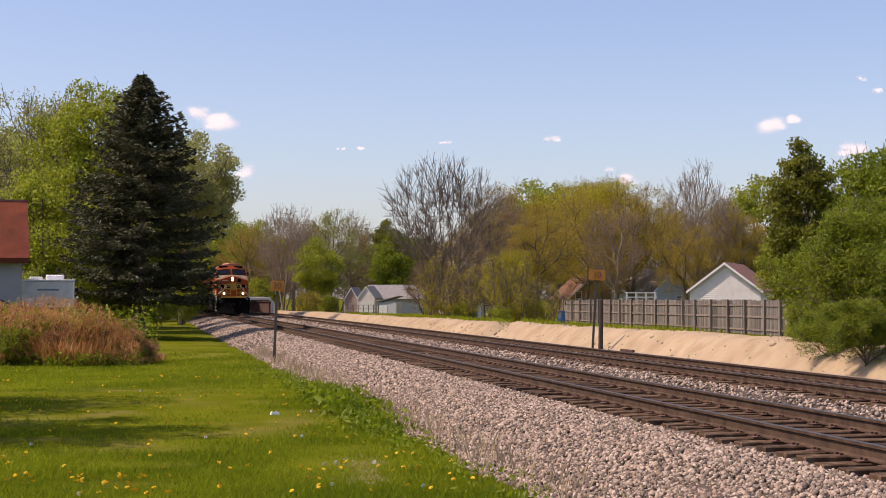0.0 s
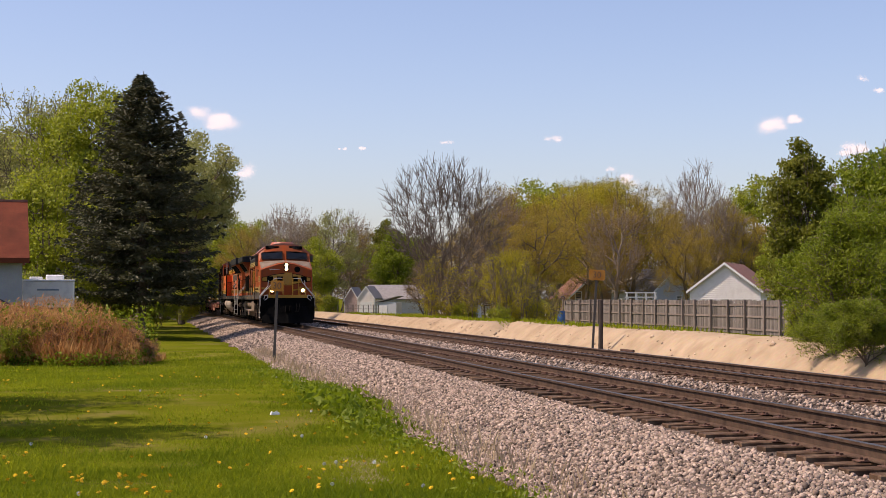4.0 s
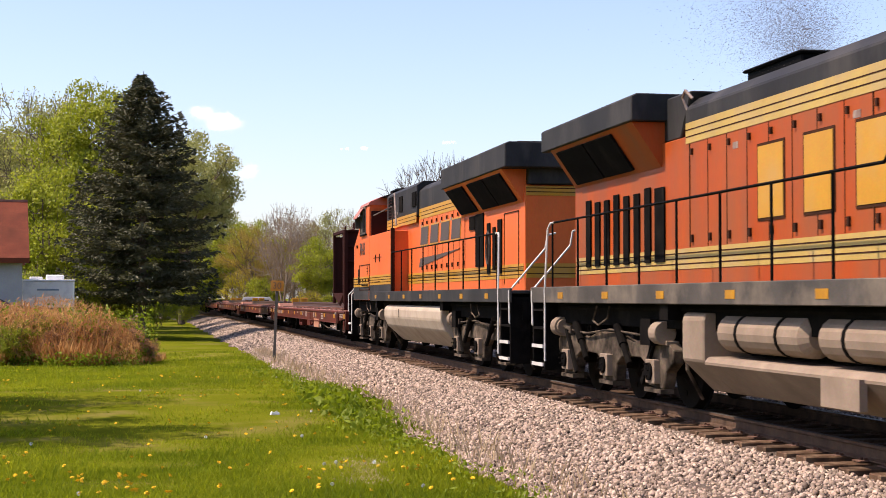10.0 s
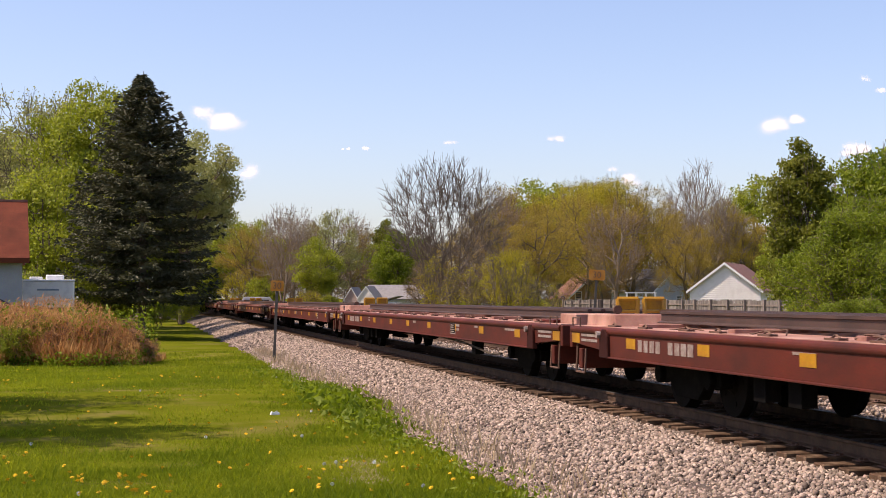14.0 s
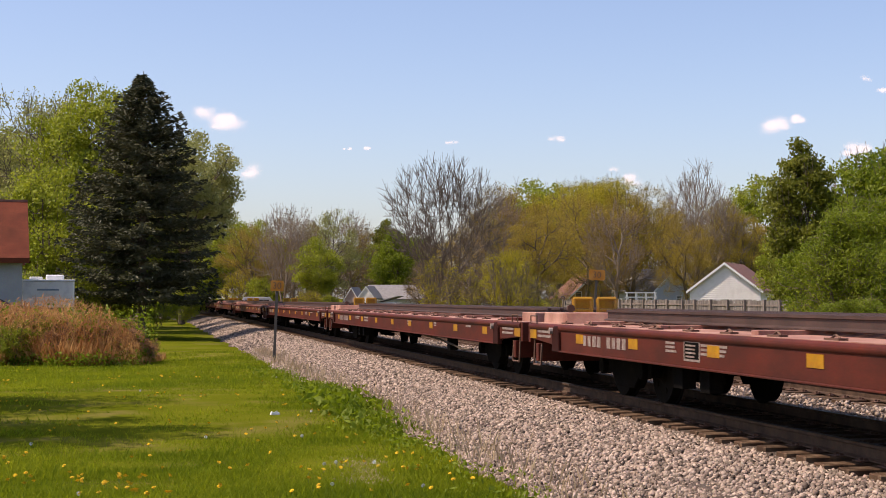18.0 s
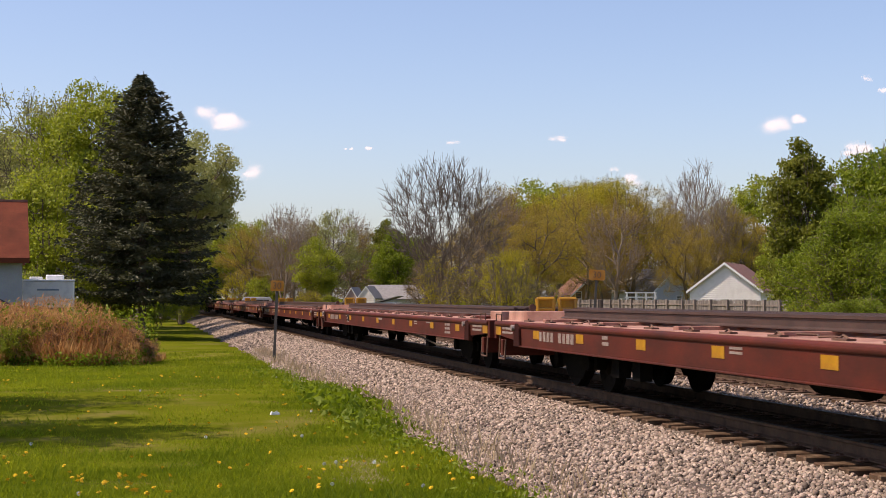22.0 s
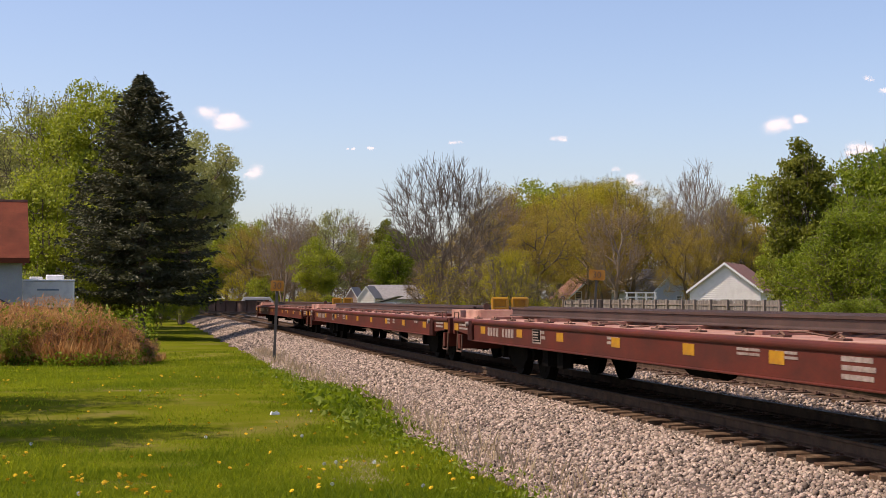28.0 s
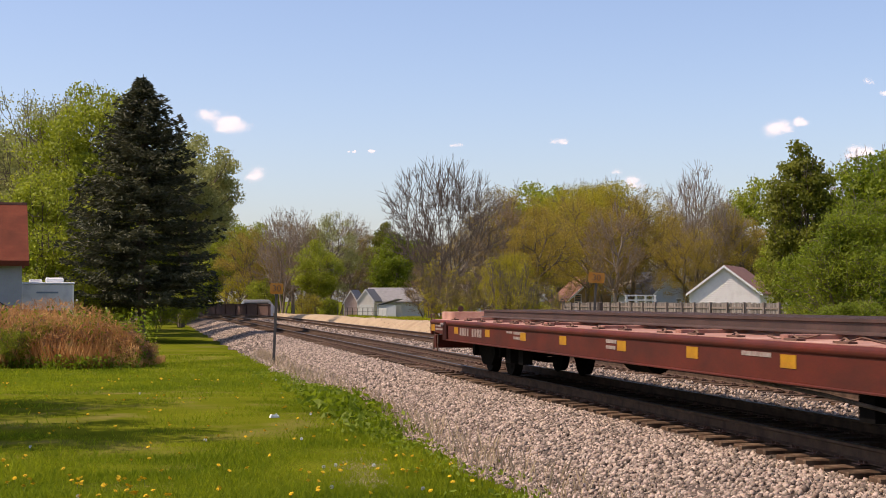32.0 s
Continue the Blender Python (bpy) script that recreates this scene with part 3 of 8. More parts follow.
def build_trees():
    for i, (x, y, h) in enumerate(((-16.8, 50.5, 2.1), (-15.6, 49.6, 2.3), (-15.2, 51.5, 2.7), (-14.3, 49.9, 2.2), (-13.7, 51.2, 2.5), (-13.0, 49.7, 2.1), (-12.4, 50.8, 2.3), (-11.7, 49.6, 2.0),
                                   (-11.2, 50.6, 2.0), (-10.6, 49.8, 1.6), (-16.2, 49.2, 1.9), (-10.2, 50.4, 1.1), (-14.9, 49.0, 1.6), (-12.7, 48.9, 1.5))):
        plant("dry", "dry_shrub", "dry reddish-tan shrub with tangled twigs", 784 + x / y * 2620, y, h * 0.72, i * 47, -0.74, "dry shrubs beside the lawn")
    plant("spruce", "spruce_tree", "tall dark blue-green spruce tree with drooping boughs", 252, 79, 14.35, 20, -0.72)
    pale = "large broadleaf tree with fresh pale green leaves"
    plant("big_pale", "maple_tree", pale, 158, 97, 16.1, 0)
    plant("silver", "poplar_tree", "tall open tree with silvery young leaves and grey limbs", 62, 106, 17.0, 130)
    plant("silver", "poplar_tree", "tall open tree with silvery young leaves and grey limbs", 118, 108, 17.6, 250)
    plant("silver", "poplar_tree", "tall open tree with silvery young leaves and grey limbs", -30, 112, 16.5, 30)
    plant("big_pale", "maple_tree", pale, 20, 135, 17.5, 210)
    plant("fresh", "maple_tree", "round tree with bright spring leaves", 90, 84, 9.5, 40)
    plant("fresh", "maple_tree", "round tree with bright spring leaves", 190, 92, 9.0, 150)
    plant("overhang", "poplar_tree", "slender tree with pale silvery spring leaves", 322, 125, 16.2, 60)
    plant("overhang", "poplar_tree", "slender tree with pale silvery spring leaves", 330, 150, 17.5, 160)
    plant("overhang", "poplar_tree", "slender tree with pale silvery spring leaves", 290, 165, 18, 250)
    plant("fresh", "maple_tree", "round tree with bright spring leaves", 402, 226, 15, 200)
    for px, dep, h, turn in ((232, 142, 17, 15), (214, 158, 18, 100), (226, 172, 18, 190), (200, 186, 19, 260)):
        plant("big_pale", "maple_tree", "large broadleaf tree with fresh pale green leaves", px, dep, h, turn)
    for px, dep, h, turn in ((330, 232, 17, 30), (295, 240, 18, 120), (365, 238, 15, 220)):
        plant("deep", "pear_tree", "dense dark green tree beyond the curve", px, dep, h, turn, w=1.3)
    row = [("olive", 440, 205, 12), ("fresh", 462, 230, 13.5), ("rust", 520, 190, 13), ("silver", 582, 200, 13.5), ("fresh", 560, 178, 9), ("rust", 618, 210, 13.5), ("bare_round", 500, 185, 12.5),
           ("yellow", 492, 240, 12), ("olive", 640, 250, 13), ("bright", 706, 205, 10.5), ("fresh", 660, 230, 10), ("deep", 682, 240, 14.5), ("bright", 738, 225, 10.5), ("rust", 545, 240, 14),
           ("rust", 885, 150, 11.5), ("olive", 905, 165, 13.5), ("fresh", 935, 180, 14.8), ("olive", 955, 130, 9.2), ("yellow", 1010, 172, 15), ("olive", 1035, 140, 11), ("fresh", 985, 190, 15),
           ("yellow", 1080, 150, 13.4), ("olive", 1122, 145, 12), ("yellow", 1050, 160, 14), ("olive", 1180, 160, 11), ("bare_round", 1248, 150, 13.8), ("bare_round", 1215, 165, 13.5), ("rust", 1090, 132, 9.5),
           ("olive", 1280, 170, 12.5), ("fresh", 1345, 190, 16), ("rust", 1150, 175, 12), ("yellow", 897, 122, 6.4), ("deep", 1420, 92, 12.4), ("fresh", 1395, 108, 7), ("olive", 1215, 140, 8.5),
           ("bright", 1552, 95, 11.4), ("bare_round", 1500, 130, 13), ("fresh", 1560, 120, 11), ("olive", 1310, 150, 10), ("rust", 768, 195, 10), ("olive", 815, 185, 10.5), ("rust", 850, 175, 11)]
    names = {"olive": ("elm_tree", "tree with olive-brown spring buds and bare twigs"), "yellow": ("willow_tree", "tree in yellow-green early leaf"),
             "rust": ("maple_tree", "tree with reddish-brown buds on pale limbs"), "fresh": ("maple_tree", "round tree with bright spring leaves"),
             "silver": ("poplar_tree", "open tree with silvery young leaves"), "pale": ("poplar_tree", "slender tree with pale silvery spring leaves"), "bright": ("linden_tree", "dense bright green tree in full leaf"),
             "deep": ("pear_tree", "tall pointed tree with dense green leaves"), "bare_round": ("ash_tree", "nearly bare grey tree with few buds")}
    for i, (k, x, dep, h) in enumerate(row):
        plant(k, *names[k], x, dep, h * (1.12 if dep >= 130 and x > 880 else 1.06 if dep > 170 else 1.0), (i * 77) % 360, group="trees behind the tracks")
    plant("bare", "bare_tree", "leafless grey multi-stemmed tree with fine rising twigs", 787, 105, 11.9, 0)
    for i, (x, dep, h) in enumerate(((470, 215, 8), (540, 205, 8), (600, 215, 8), (655, 240, 8), (830, 135, 5), (860, 140, 5), (785, 150, 5.5), (755, 165, 5), (810, 160, 6), (925, 145, 5), (1000, 180, 6), (1120, 185, 6), (1290, 175, 6))):
        plant("thicket", "thicket_shrub", "dense brown leafless thicket under the trees", x, dep, h, i * 51, group="thickets under the trees", w=1.2)
    for i, (x, dep, h) in enumerate(((762, 100, 5), (800, 99, 4.4), (835, 98, 4.2), (880, 95, 5), (900, 94, 4.2), (925, 93, 4.6), (945, 95, 3.6), (980, 90, 3))):
        plant("sapling", "sapling", "thin sapling with first yellow-green leaves", x, dep, h, i * 70, group="saplings on the bank")
    plant("willow", "willow_bush", "big feathery bright green bush over the bank", 1496, 52, 4.7, 10, -0.3)
    plant("willow", "willow_bush", "big feathery bright green bush over the bank", 1575, 56, 5.4, 140, -0.3)
    for x, dep, h, turn in ((1440, 38.5, 1.3, 0), (1478, 35.6, 1.5, 30), (1530, 33.6, 1.6, 200)):
        plant("willow", "willow_bush", "low feathery bush overhanging the sandy bank", x, dep, h, turn, -0.2, w=1.3)
    plant("bright", "willow_bush", "big leafy bush at the end of the fence", 1445, 58, 4.0, 70, -0.3)
    for i, (k, x, dep, h) in enumerate([("undergrowth", 785, 101, 2.0), ("undergrowth_green", 822, 99, 1.9), ("undergrowth", 905, 96, 2.4),
                                        ("undergrowth", 940, 94, 1.9), ("undergrowth_green", 882, 92, 1.6), ("undergrowth", 965, 97, 1.7), ("undergrowth", 545, 165, 3),
                                        ("undergrowth_green", 582, 175, 2.6), ("undergrowth_green", 320, 121, 3.2), ("undergrowth_green", 334, 146, 4.0), ("undergrowth_green", 296, 150, 4.2), ("undergrowth_green", 282, 112, 2.8), ("undergrowth_green", 470, 190, 5), ("undergrowth", 425, 200, 5.5), ("undergrowth_green", 70, 49.5, 1.5), ("undergrowth", 150, 50.5, 1.5), ("undergrowth_green", 225, 50.2, 1.0), ("undergrowth_green", 25, 48.6, 1.2), ("undergrowth_green", 60, 75, 3.6),
                                        ("undergrowth_green", 130, 78, 3.4), ("undergrowth_green", 200, 82, 3.0), ("undergrowth_green", 1440, 55, 2.2), ("undergrowth_green", 1500, 50, 1.9), ("undergrowth_green", 1550, 52, 2.8), ("undergrowth", 1475, 47, 1.1), ("undergrowth_green", 1510, 46, 1.0)]):
        plant(k, "shrub", "loose spring shrub in young leaf", x, dep, h, i * 63, group="shrubs of the undergrowth")
    # shade trees beside the lawn, out of view
    plant("pale", "poplar_tree", "slender tree with pale silvery spring leaves", 784 - 2620 * 0.565, 23, 12.5, 210, -0.72)
    plant("pale", "poplar_tree", "slender tree with pale silvery spring leaves", 784 - 2620 * 0.52, 29, 13.0, 80, -0.72)
# ---- train: materials ----
M_ORANGE = surf("weathered_orange_paint", (0.3256, 0.05104, 0.00704), (0.396, 0.07216, 0.01144), 1.3, 0.5, 0, 0.08, 40, (0.20, 0.075, 0.035), 0.45, 1.4, 0.16, (1, 1, 0.22))
M_ORANGE2 = surf("bright_orange_paint", (0.61, 0.118, 0.027), (0.68, 0.142, 0.038), 1.1, 0.45, 0, 0.05, 40, (0.45, 0.12, 0.035), 0.18, 0.8, 0.18, (1, 1, 0.4))
M_REDROOF = surf("sun_faded_red_roof_paint", (0.36, 0.085, 0.045), (0.46, 0.15, 0.095), 2, 0.5, 0, 0.1, 40, (0.3, 0.12, 0.08), 0.3)
M_YELLOW = surf("yellow_paint", (0.4224, 0.198, 0.00528), (0.484, 0.242, 0.01056), 2, 0.45, 0, 0.05, 40, (0.42, 0.24, 0.06), 0.3, 1.5)
M_CREAM = surf("dusty_yellow_paint", (0.368, 0.2438, 0.0552), (0.46, 0.3128, 0.0782), 2, 0.5, 0, 0.05, 40, (0.35, 0.25, 0.12), 0.35, 1.5)
M_BLACK = surf("black_hood_paint", (0.002, 0.002, 0.002), (0.006, 0.006, 0.006), 1.5, 0.7, 0, 0.1, 40, (0.008, 0.0075, 0.007), 0.2, 1.2, 0.04)
M_HOODTOP = surf("weathered_black_hood_paint", (0.016, 0.016, 0.017), (0.034, 0.034, 0.035), 1.5, 0.65, 0, 0.1, 40, (0.065, 0.060, 0.055), 0.25, 1.2, 0.15, (1, 1, 0.4))
M_SILL = surf("dusty_grey_sill_paint", (0.04675, 0.0425, 0.03825), (0.085, 0.0765, 0.068), 1.5, 0.75, 0, 0.1, 40, (0.20, 0.165, 0.125), 0.3, 1.2, 0.15)
# near-black base: the shadow under the vehicles is put into this colour
M_UNDER = surf("shade_black_undergear", (0.003, 0.0026, 0.0024), (0.009, 0.008, 0.007), 3, 0.9, 0.0, 0.3, 40, (0.018, 0.015, 0.012), 0.2, 2, 0.04)
M_TRUCK = surf("dusty_bogie_steel", (0.016, 0.013, 0.010), (0.20, 0.155, 0.115), 3.5, 0.9, 0.0, 0.4, 30, (0.012, 0.010, 0.008), 0.6, 2.0, 0.08)
M_TANK = surf("dusty_fuel_tank", (0.20, 0.152, 0.112), (0.29, 0.225, 0.168), 1.2, 0.75, 0, 0.1, 40, (0.17, 0.125, 0.09), 0.35, 1.4, 0.12)
M_TANK_CLEAN = surf("clean_beige_fuel_tank", (0.36, 0.295, 0.225), (0.45, 0.375, 0.295), 1.2, 0.65, 0, 0.1, 40, (0.27, 0.21, 0.155), 0.3, 1.4, 0.15)
M_WHITE = surf("white_handrail_paint", (0.46, 0.45, 0.43), (0.58, 0.57, 0.55), 5, 0.5, 0, 0.05, 40, (0.4, 0.38, 0.34), 0.2, 4)
# wheel colour darkened to hold the shadow they stand in
M_WHEEL = surf("shade_black_wheel_steel", (0.005, 0.0045, 0.004), (0.012, 0.010, 0.009), 5, 0.9, 0.0, 0.1, 40, spec=0.08)
M_GLASS = clear_glass("dark_cab_glass", (0.008, 0.009, 0.010), 0.06)
M_BROWN = surf("red_brown_wagon_paint", (0.098, 0.017, 0.009), (0.140, 0.029, 0.017), 0.7, 0.6, 0, 0.1, 30, (0.040, 0.015, 0.011), 0.6, 1.5, 0.14, (0.6, 1, 1.5))
M_DECK = surf("sun_bleached_wagon_deck", (0.34, 0.17, 0.125), (0.52, 0.31, 0.24), 1.2, 0.8, 0, 0.3, 30, (0.18, 0.065, 0.045), 0.45, 1.3, 0.15)
M_LOAD = surf("rusty_new_rail", (0.045, 0.026, 0.02), (0.09, 0.05, 0.038), 2, 0.6, 0.1, 0.2, 40, spec=0.4)
M_STENCIL = surf("worn_white_stencil", (0.19, 0.125, 0.10), (0.36, 0.30, 0.26), 12, 0.6, 0, 0.05, 40, (0.12, 0.05, 0.035), 0.3, 5)
M_GANTRY = surf("dark_rust_gantry_paint", (0.028, 0.007, 0.005), (0.055, 0.014, 0.010), 1.5, 0.8, 0.0, 0.2, 40, (0.015, 0.007, 0.006), 0.4, 1.5, 0.1)
M_LAMP = glowing("lit_headlamp", (1.0, 0.66, 0.30), 9.0)
M_NOSETOP = surf("dusty_nose_sheet", (0.15, 0.115, 0.085), (0.24, 0.19, 0.15), 2.5, 0.85, 0, 0.2, 60, (0.20, 0.10, 0.06), 0.3, 2, 0.1)
M_NUM = surf("dark_number_paint", (0.05, 0.035, 0.03), (0.08, 0.06, 0.05), 8, 0.6)
M_BRONZE = surf("brown_number_paint", (0.10, 0.055, 0.03), (0.14, 0.075, 0.04), 8, 0.6)
M_REFLECT = surf("dusty_yellow_reflector", (0.36, 0.165, 0.006), (0.46, 0.225, 0.012), 5, 0.5, 0, 0.05, 40, (0.20, 0.09, 0.03), 0.45, 3, 0.2)
M_CHALK = surf("worn_cream_paint", (0.46, 0.38, 0.20), (0.56, 0.47, 0.27), 3, 0.6, 0, 0.05, 40, (0.34, 0.25, 0.12), 0.35, 2, 0.15)
M_SEAM = surf("grimy_seam", (0.030, 0.014, 0.009), (0.06, 0.025, 0.015), 6, 0.9, spec=0.05)
# black for the recess behind the cab, shade given as colour
M_RECESS_SHADE = surf("recess_shade_black", (0.010, 0.010, 0.011), (0.018, 0.018, 0.019), 2, 0.8, spec=0.05)


def loft(sections):
    """A shell through cross-sections [(x, [(y, z), ...])], closed at both ends."""
    sh, n = Shape(), len(sections[0][1])
    vs = [(x, y, z) for x, poly in sections for y, z in poly]
    fs = [tuple(range(n)), tuple((len(sections) - 1) * n + i for i in range(n - 1, -1, -1))]
    for k in range(len(sections) - 1):
        for i in range(n):
            j = (i + 1) % n
            fs.append((k * n + i, k * n + j, (k + 1) * n + j, (k + 1) * n + i))
    return sh.add(vs, fs)


def mirror(half):
    """A full outline from the half with y >= 0, bottom to top."""
    return [(y, z) for y, z in half] + [(-y, z) for y, z in reversed(half) if y > 0.001]


def text_mesh(body, size, material, extrude=0.004):
    cu = bpy.data.curves.new("text", "FONT")
    cu.body, cu.size, cu.extrude = body, size, extrude
    cu.align_x, cu.align_y = "CENTER", "CENTER"
    tmp = bpy.data.objects.new("text", cu)
    me = bpy.data.meshes.new_from_object(tmp)
    bpy.data.objects.remove(tmp)
    me.materials.clear()
    me.materials.append(material)
    return me


def side_pose(x, z, y):
    """Lettering on a vertical side: y < 0 faces the near side."""
    return pose(x, y, z, 90, 0, 0) if y < 0 else pose(x, y, z, 90, 0, 180)


def plate(x0, x1, z0, z1, y, t=0.012):
    """A thin raised panel on a side."""
    return Shape().box(x0, x1, min(y, y + math.copysign(t, y)), max(y, y + math.copysign(t, y)), z0, z1)


SPINNING, BACKWARDS = [], []


def wheelset(parent, x, r, material, z0):
    """Two wheels on an axle; turns as the train rolls."""
    if (r, "w") not in MESHES:
        sh = Shape()
        for y in (-0.75, 0.75):
            o = math.copysign(1, y)
            sh.cyl((0, y - 0.065, 0), (0, y + 0.065, 0), r, 28)
            sh.cyl((0, y - 0.09 * o, 0), (0, y - 0.065 * o, 0), r + 0.028, 28)
            sh.cyl((0, y + 0.065 * o, 0), (0, y + 0.10 * o, 0), r * 0.42, 14, r * 0.3)
            for k in range(5):
                an = k * 2 * math.pi / 5
                sh.cyl((math.cos(an) * r * 0.66, y + 0.06 * o, math.sin(an) * r * 0.66), (math.cos(an) * r * 0.66, y + 0.075 * o, math.sin(an) * r * 0.66), r * 0.09, 8)
        sh.cyl((0, -1.08, 0), (0, 1.08, 0), 0.09, 12)
        MESHES[(r, "w")] = sh.mesh("wheelset", material)
    ob = part("wheelset", MESHES[(r, "w")], None, parent, m=pose(x, 0, r - z0))
    SPINNING.append((ob, x, r, z0))
    return ob


MESHES = {}


def loco_bogie(parent, x):
    # bogie core in the near-black tone that paints in the shade below the frame
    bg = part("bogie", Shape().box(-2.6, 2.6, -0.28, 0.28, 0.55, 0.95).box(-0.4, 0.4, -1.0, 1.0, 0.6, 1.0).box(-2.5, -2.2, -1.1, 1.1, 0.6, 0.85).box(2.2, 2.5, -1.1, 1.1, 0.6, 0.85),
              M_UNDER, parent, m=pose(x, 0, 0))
    # half outline of the cast frame: arched beams between tapering pedestals
    arch = [(0.30, 0.27), (0.36, 0.52), (0.58, 0.64), (1.40, 0.66), (1.66, 0.56), (1.74, 0.30), (2.32, 0.27), (2.42, 0.50), (2.66, 0.62), (2.72, 0.80)]
    upper = [(2.5, 0.90), (2.2, 0.86), (1.55, 0.93), (1.1, 0.86), (0.5, 0.98)]
    half = arch + upper
    for y in (-1.2, 1.2):
        o = math.copysign(1, y)
        fr = Shape().prism([(px, pz) for px, pz in half] + [(-px, pz) for px, pz in reversed(half)], "y", y - 0.08, y + 0.08)
        part("side_frame", fr, M_TRUCK, bg, "dusty cast bogie frame", bevel=0.014)
        for ax in (-2.03, 0, 2.03):
            jb = Shape().box(ax - 0.17, ax + 0.17, *sorted((y + 0.07 * o, y + 0.17 * o)), 0.34, 0.66)
            cap = Shape().cyl((ax, y + 0.165 * o, 0.50), (ax, y + 0.20 * o, 0.50), 0.12, 14)
            for k in range(6):
                an = k * math.pi / 3
                cap.cyl((ax + 0.09 * math.cos(an), y + 0.22 * o, 0.52 + 0.09 * math.sin(an)), (ax + 0.09 * math.cos(an), y + 0.245 * o, 0.52 + 0.09 * math.sin(an)), 0.016, 6)
            part("axle_box", jb, M_TANK, bg, "pale dusty axle box", bevel=0.008)
            part("axle_cap", cap, M_UNDER, bg, "dark bolted axle cap")
            part("pedestal_tie", Shape().box(ax - 0.33, ax + 0.33, *sorted((y - 0.05 * o, y + 0.13 * o)), 0.22, 0.275), M_TRUCK, bg)
        for ax in (-1.02, 1.02):
            part("spring_nest", Shape().cyl((ax - 0.12, y * 0.93, 0.66), (ax - 0.12, y * 0.93, 1.08), 0.085, 10).cyl((ax + 0.12, y * 0.93, 0.66), (ax + 0.12, y * 0.93, 1.08), 0.085, 10), M_UNDER, bg)
            part("damper", Shape().cyl((ax - 0.45, y + 0.14 * o, 1.08), (ax + 0.15, y + 0.16 * o, 0.56), 0.045, 8).cyl((ax - 0.45, y + 0.14 * o, 1.08), (ax - 0.15, y + 0.15 * o, 0.82), 0.062, 10), M_UNDER, bg)
        for e in (-1, 1):
            part("brake_cylinder", Shape().cyl((e * 2.52, y + 0.12 * o, 1.02), (e * 2.26, y + 0.12 * o, 1.02), 0.155, 16).cyl((e * 2.26, y + 0.12 * o, 1.02), (e * 2.20, y + 0.12 * o, 1.02), 0.12, 14)
                 .box(e * 2.39 - 0.16, e * 2.39 + 0.16, *sorted((y * 0.95, y * 1.1)), 0.86, 0.92), M_TANK, bg, "pale dusty brake cylinder", bevel=0.008)
            part("brake_rod", Shape().cyl((e * 2.20, y + 0.12 * o, 1.02), (e * 1.78, y + 0.12 * o, 0.98), 0.03, 8).box(e * 1.78 - 0.05, e * 1.78 + 0.05, *sorted((y + 0.08 * o, y + 0.16 * o)), 0.92, 1.04), M_TRUCK, bg)
            part("brake_lever", Shape().prism([(e * 2.05, 0.98), (e * 2.16, 0.98), (e * 1.60, 0.30), (e * 1.52, 0.34)], "y", *sorted((y + 0.09 * o, y + 0.13 * o))), M_UNDER, bg)
            part("sand_pipe", Shape().tube([(e * 2.75, y * 0.95, 1.1), (e * 2.78, y * 0.93, 0.55), (e * 2.6, y * 0.70, 0.16)], 0.024, 6), M_TRUCK, bg)
        part("air_line", Shape().tube([(-1.9, y + 0.12 * o, 0.98), (-0.9, y + 0.14 * o, 0.94), (0.2, y + 0.13 * o, 1.02), (1.9, y + 0.12 * o, 0.96)], 0.018, 6)
             .tube([(-0.2, y + 0.2 * o, 1.36), (-0.4, y + 0.2 * o, 1.14), (-0.1, y + 0.21 * o, 1.08), (0.3, y + 0.2 * o, 1.18), (0.4, y + 0.2 * o, 1.36)], 0.014, 5), M_TRUCK, bg)
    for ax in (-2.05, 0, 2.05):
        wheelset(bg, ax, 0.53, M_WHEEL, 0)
    return bg


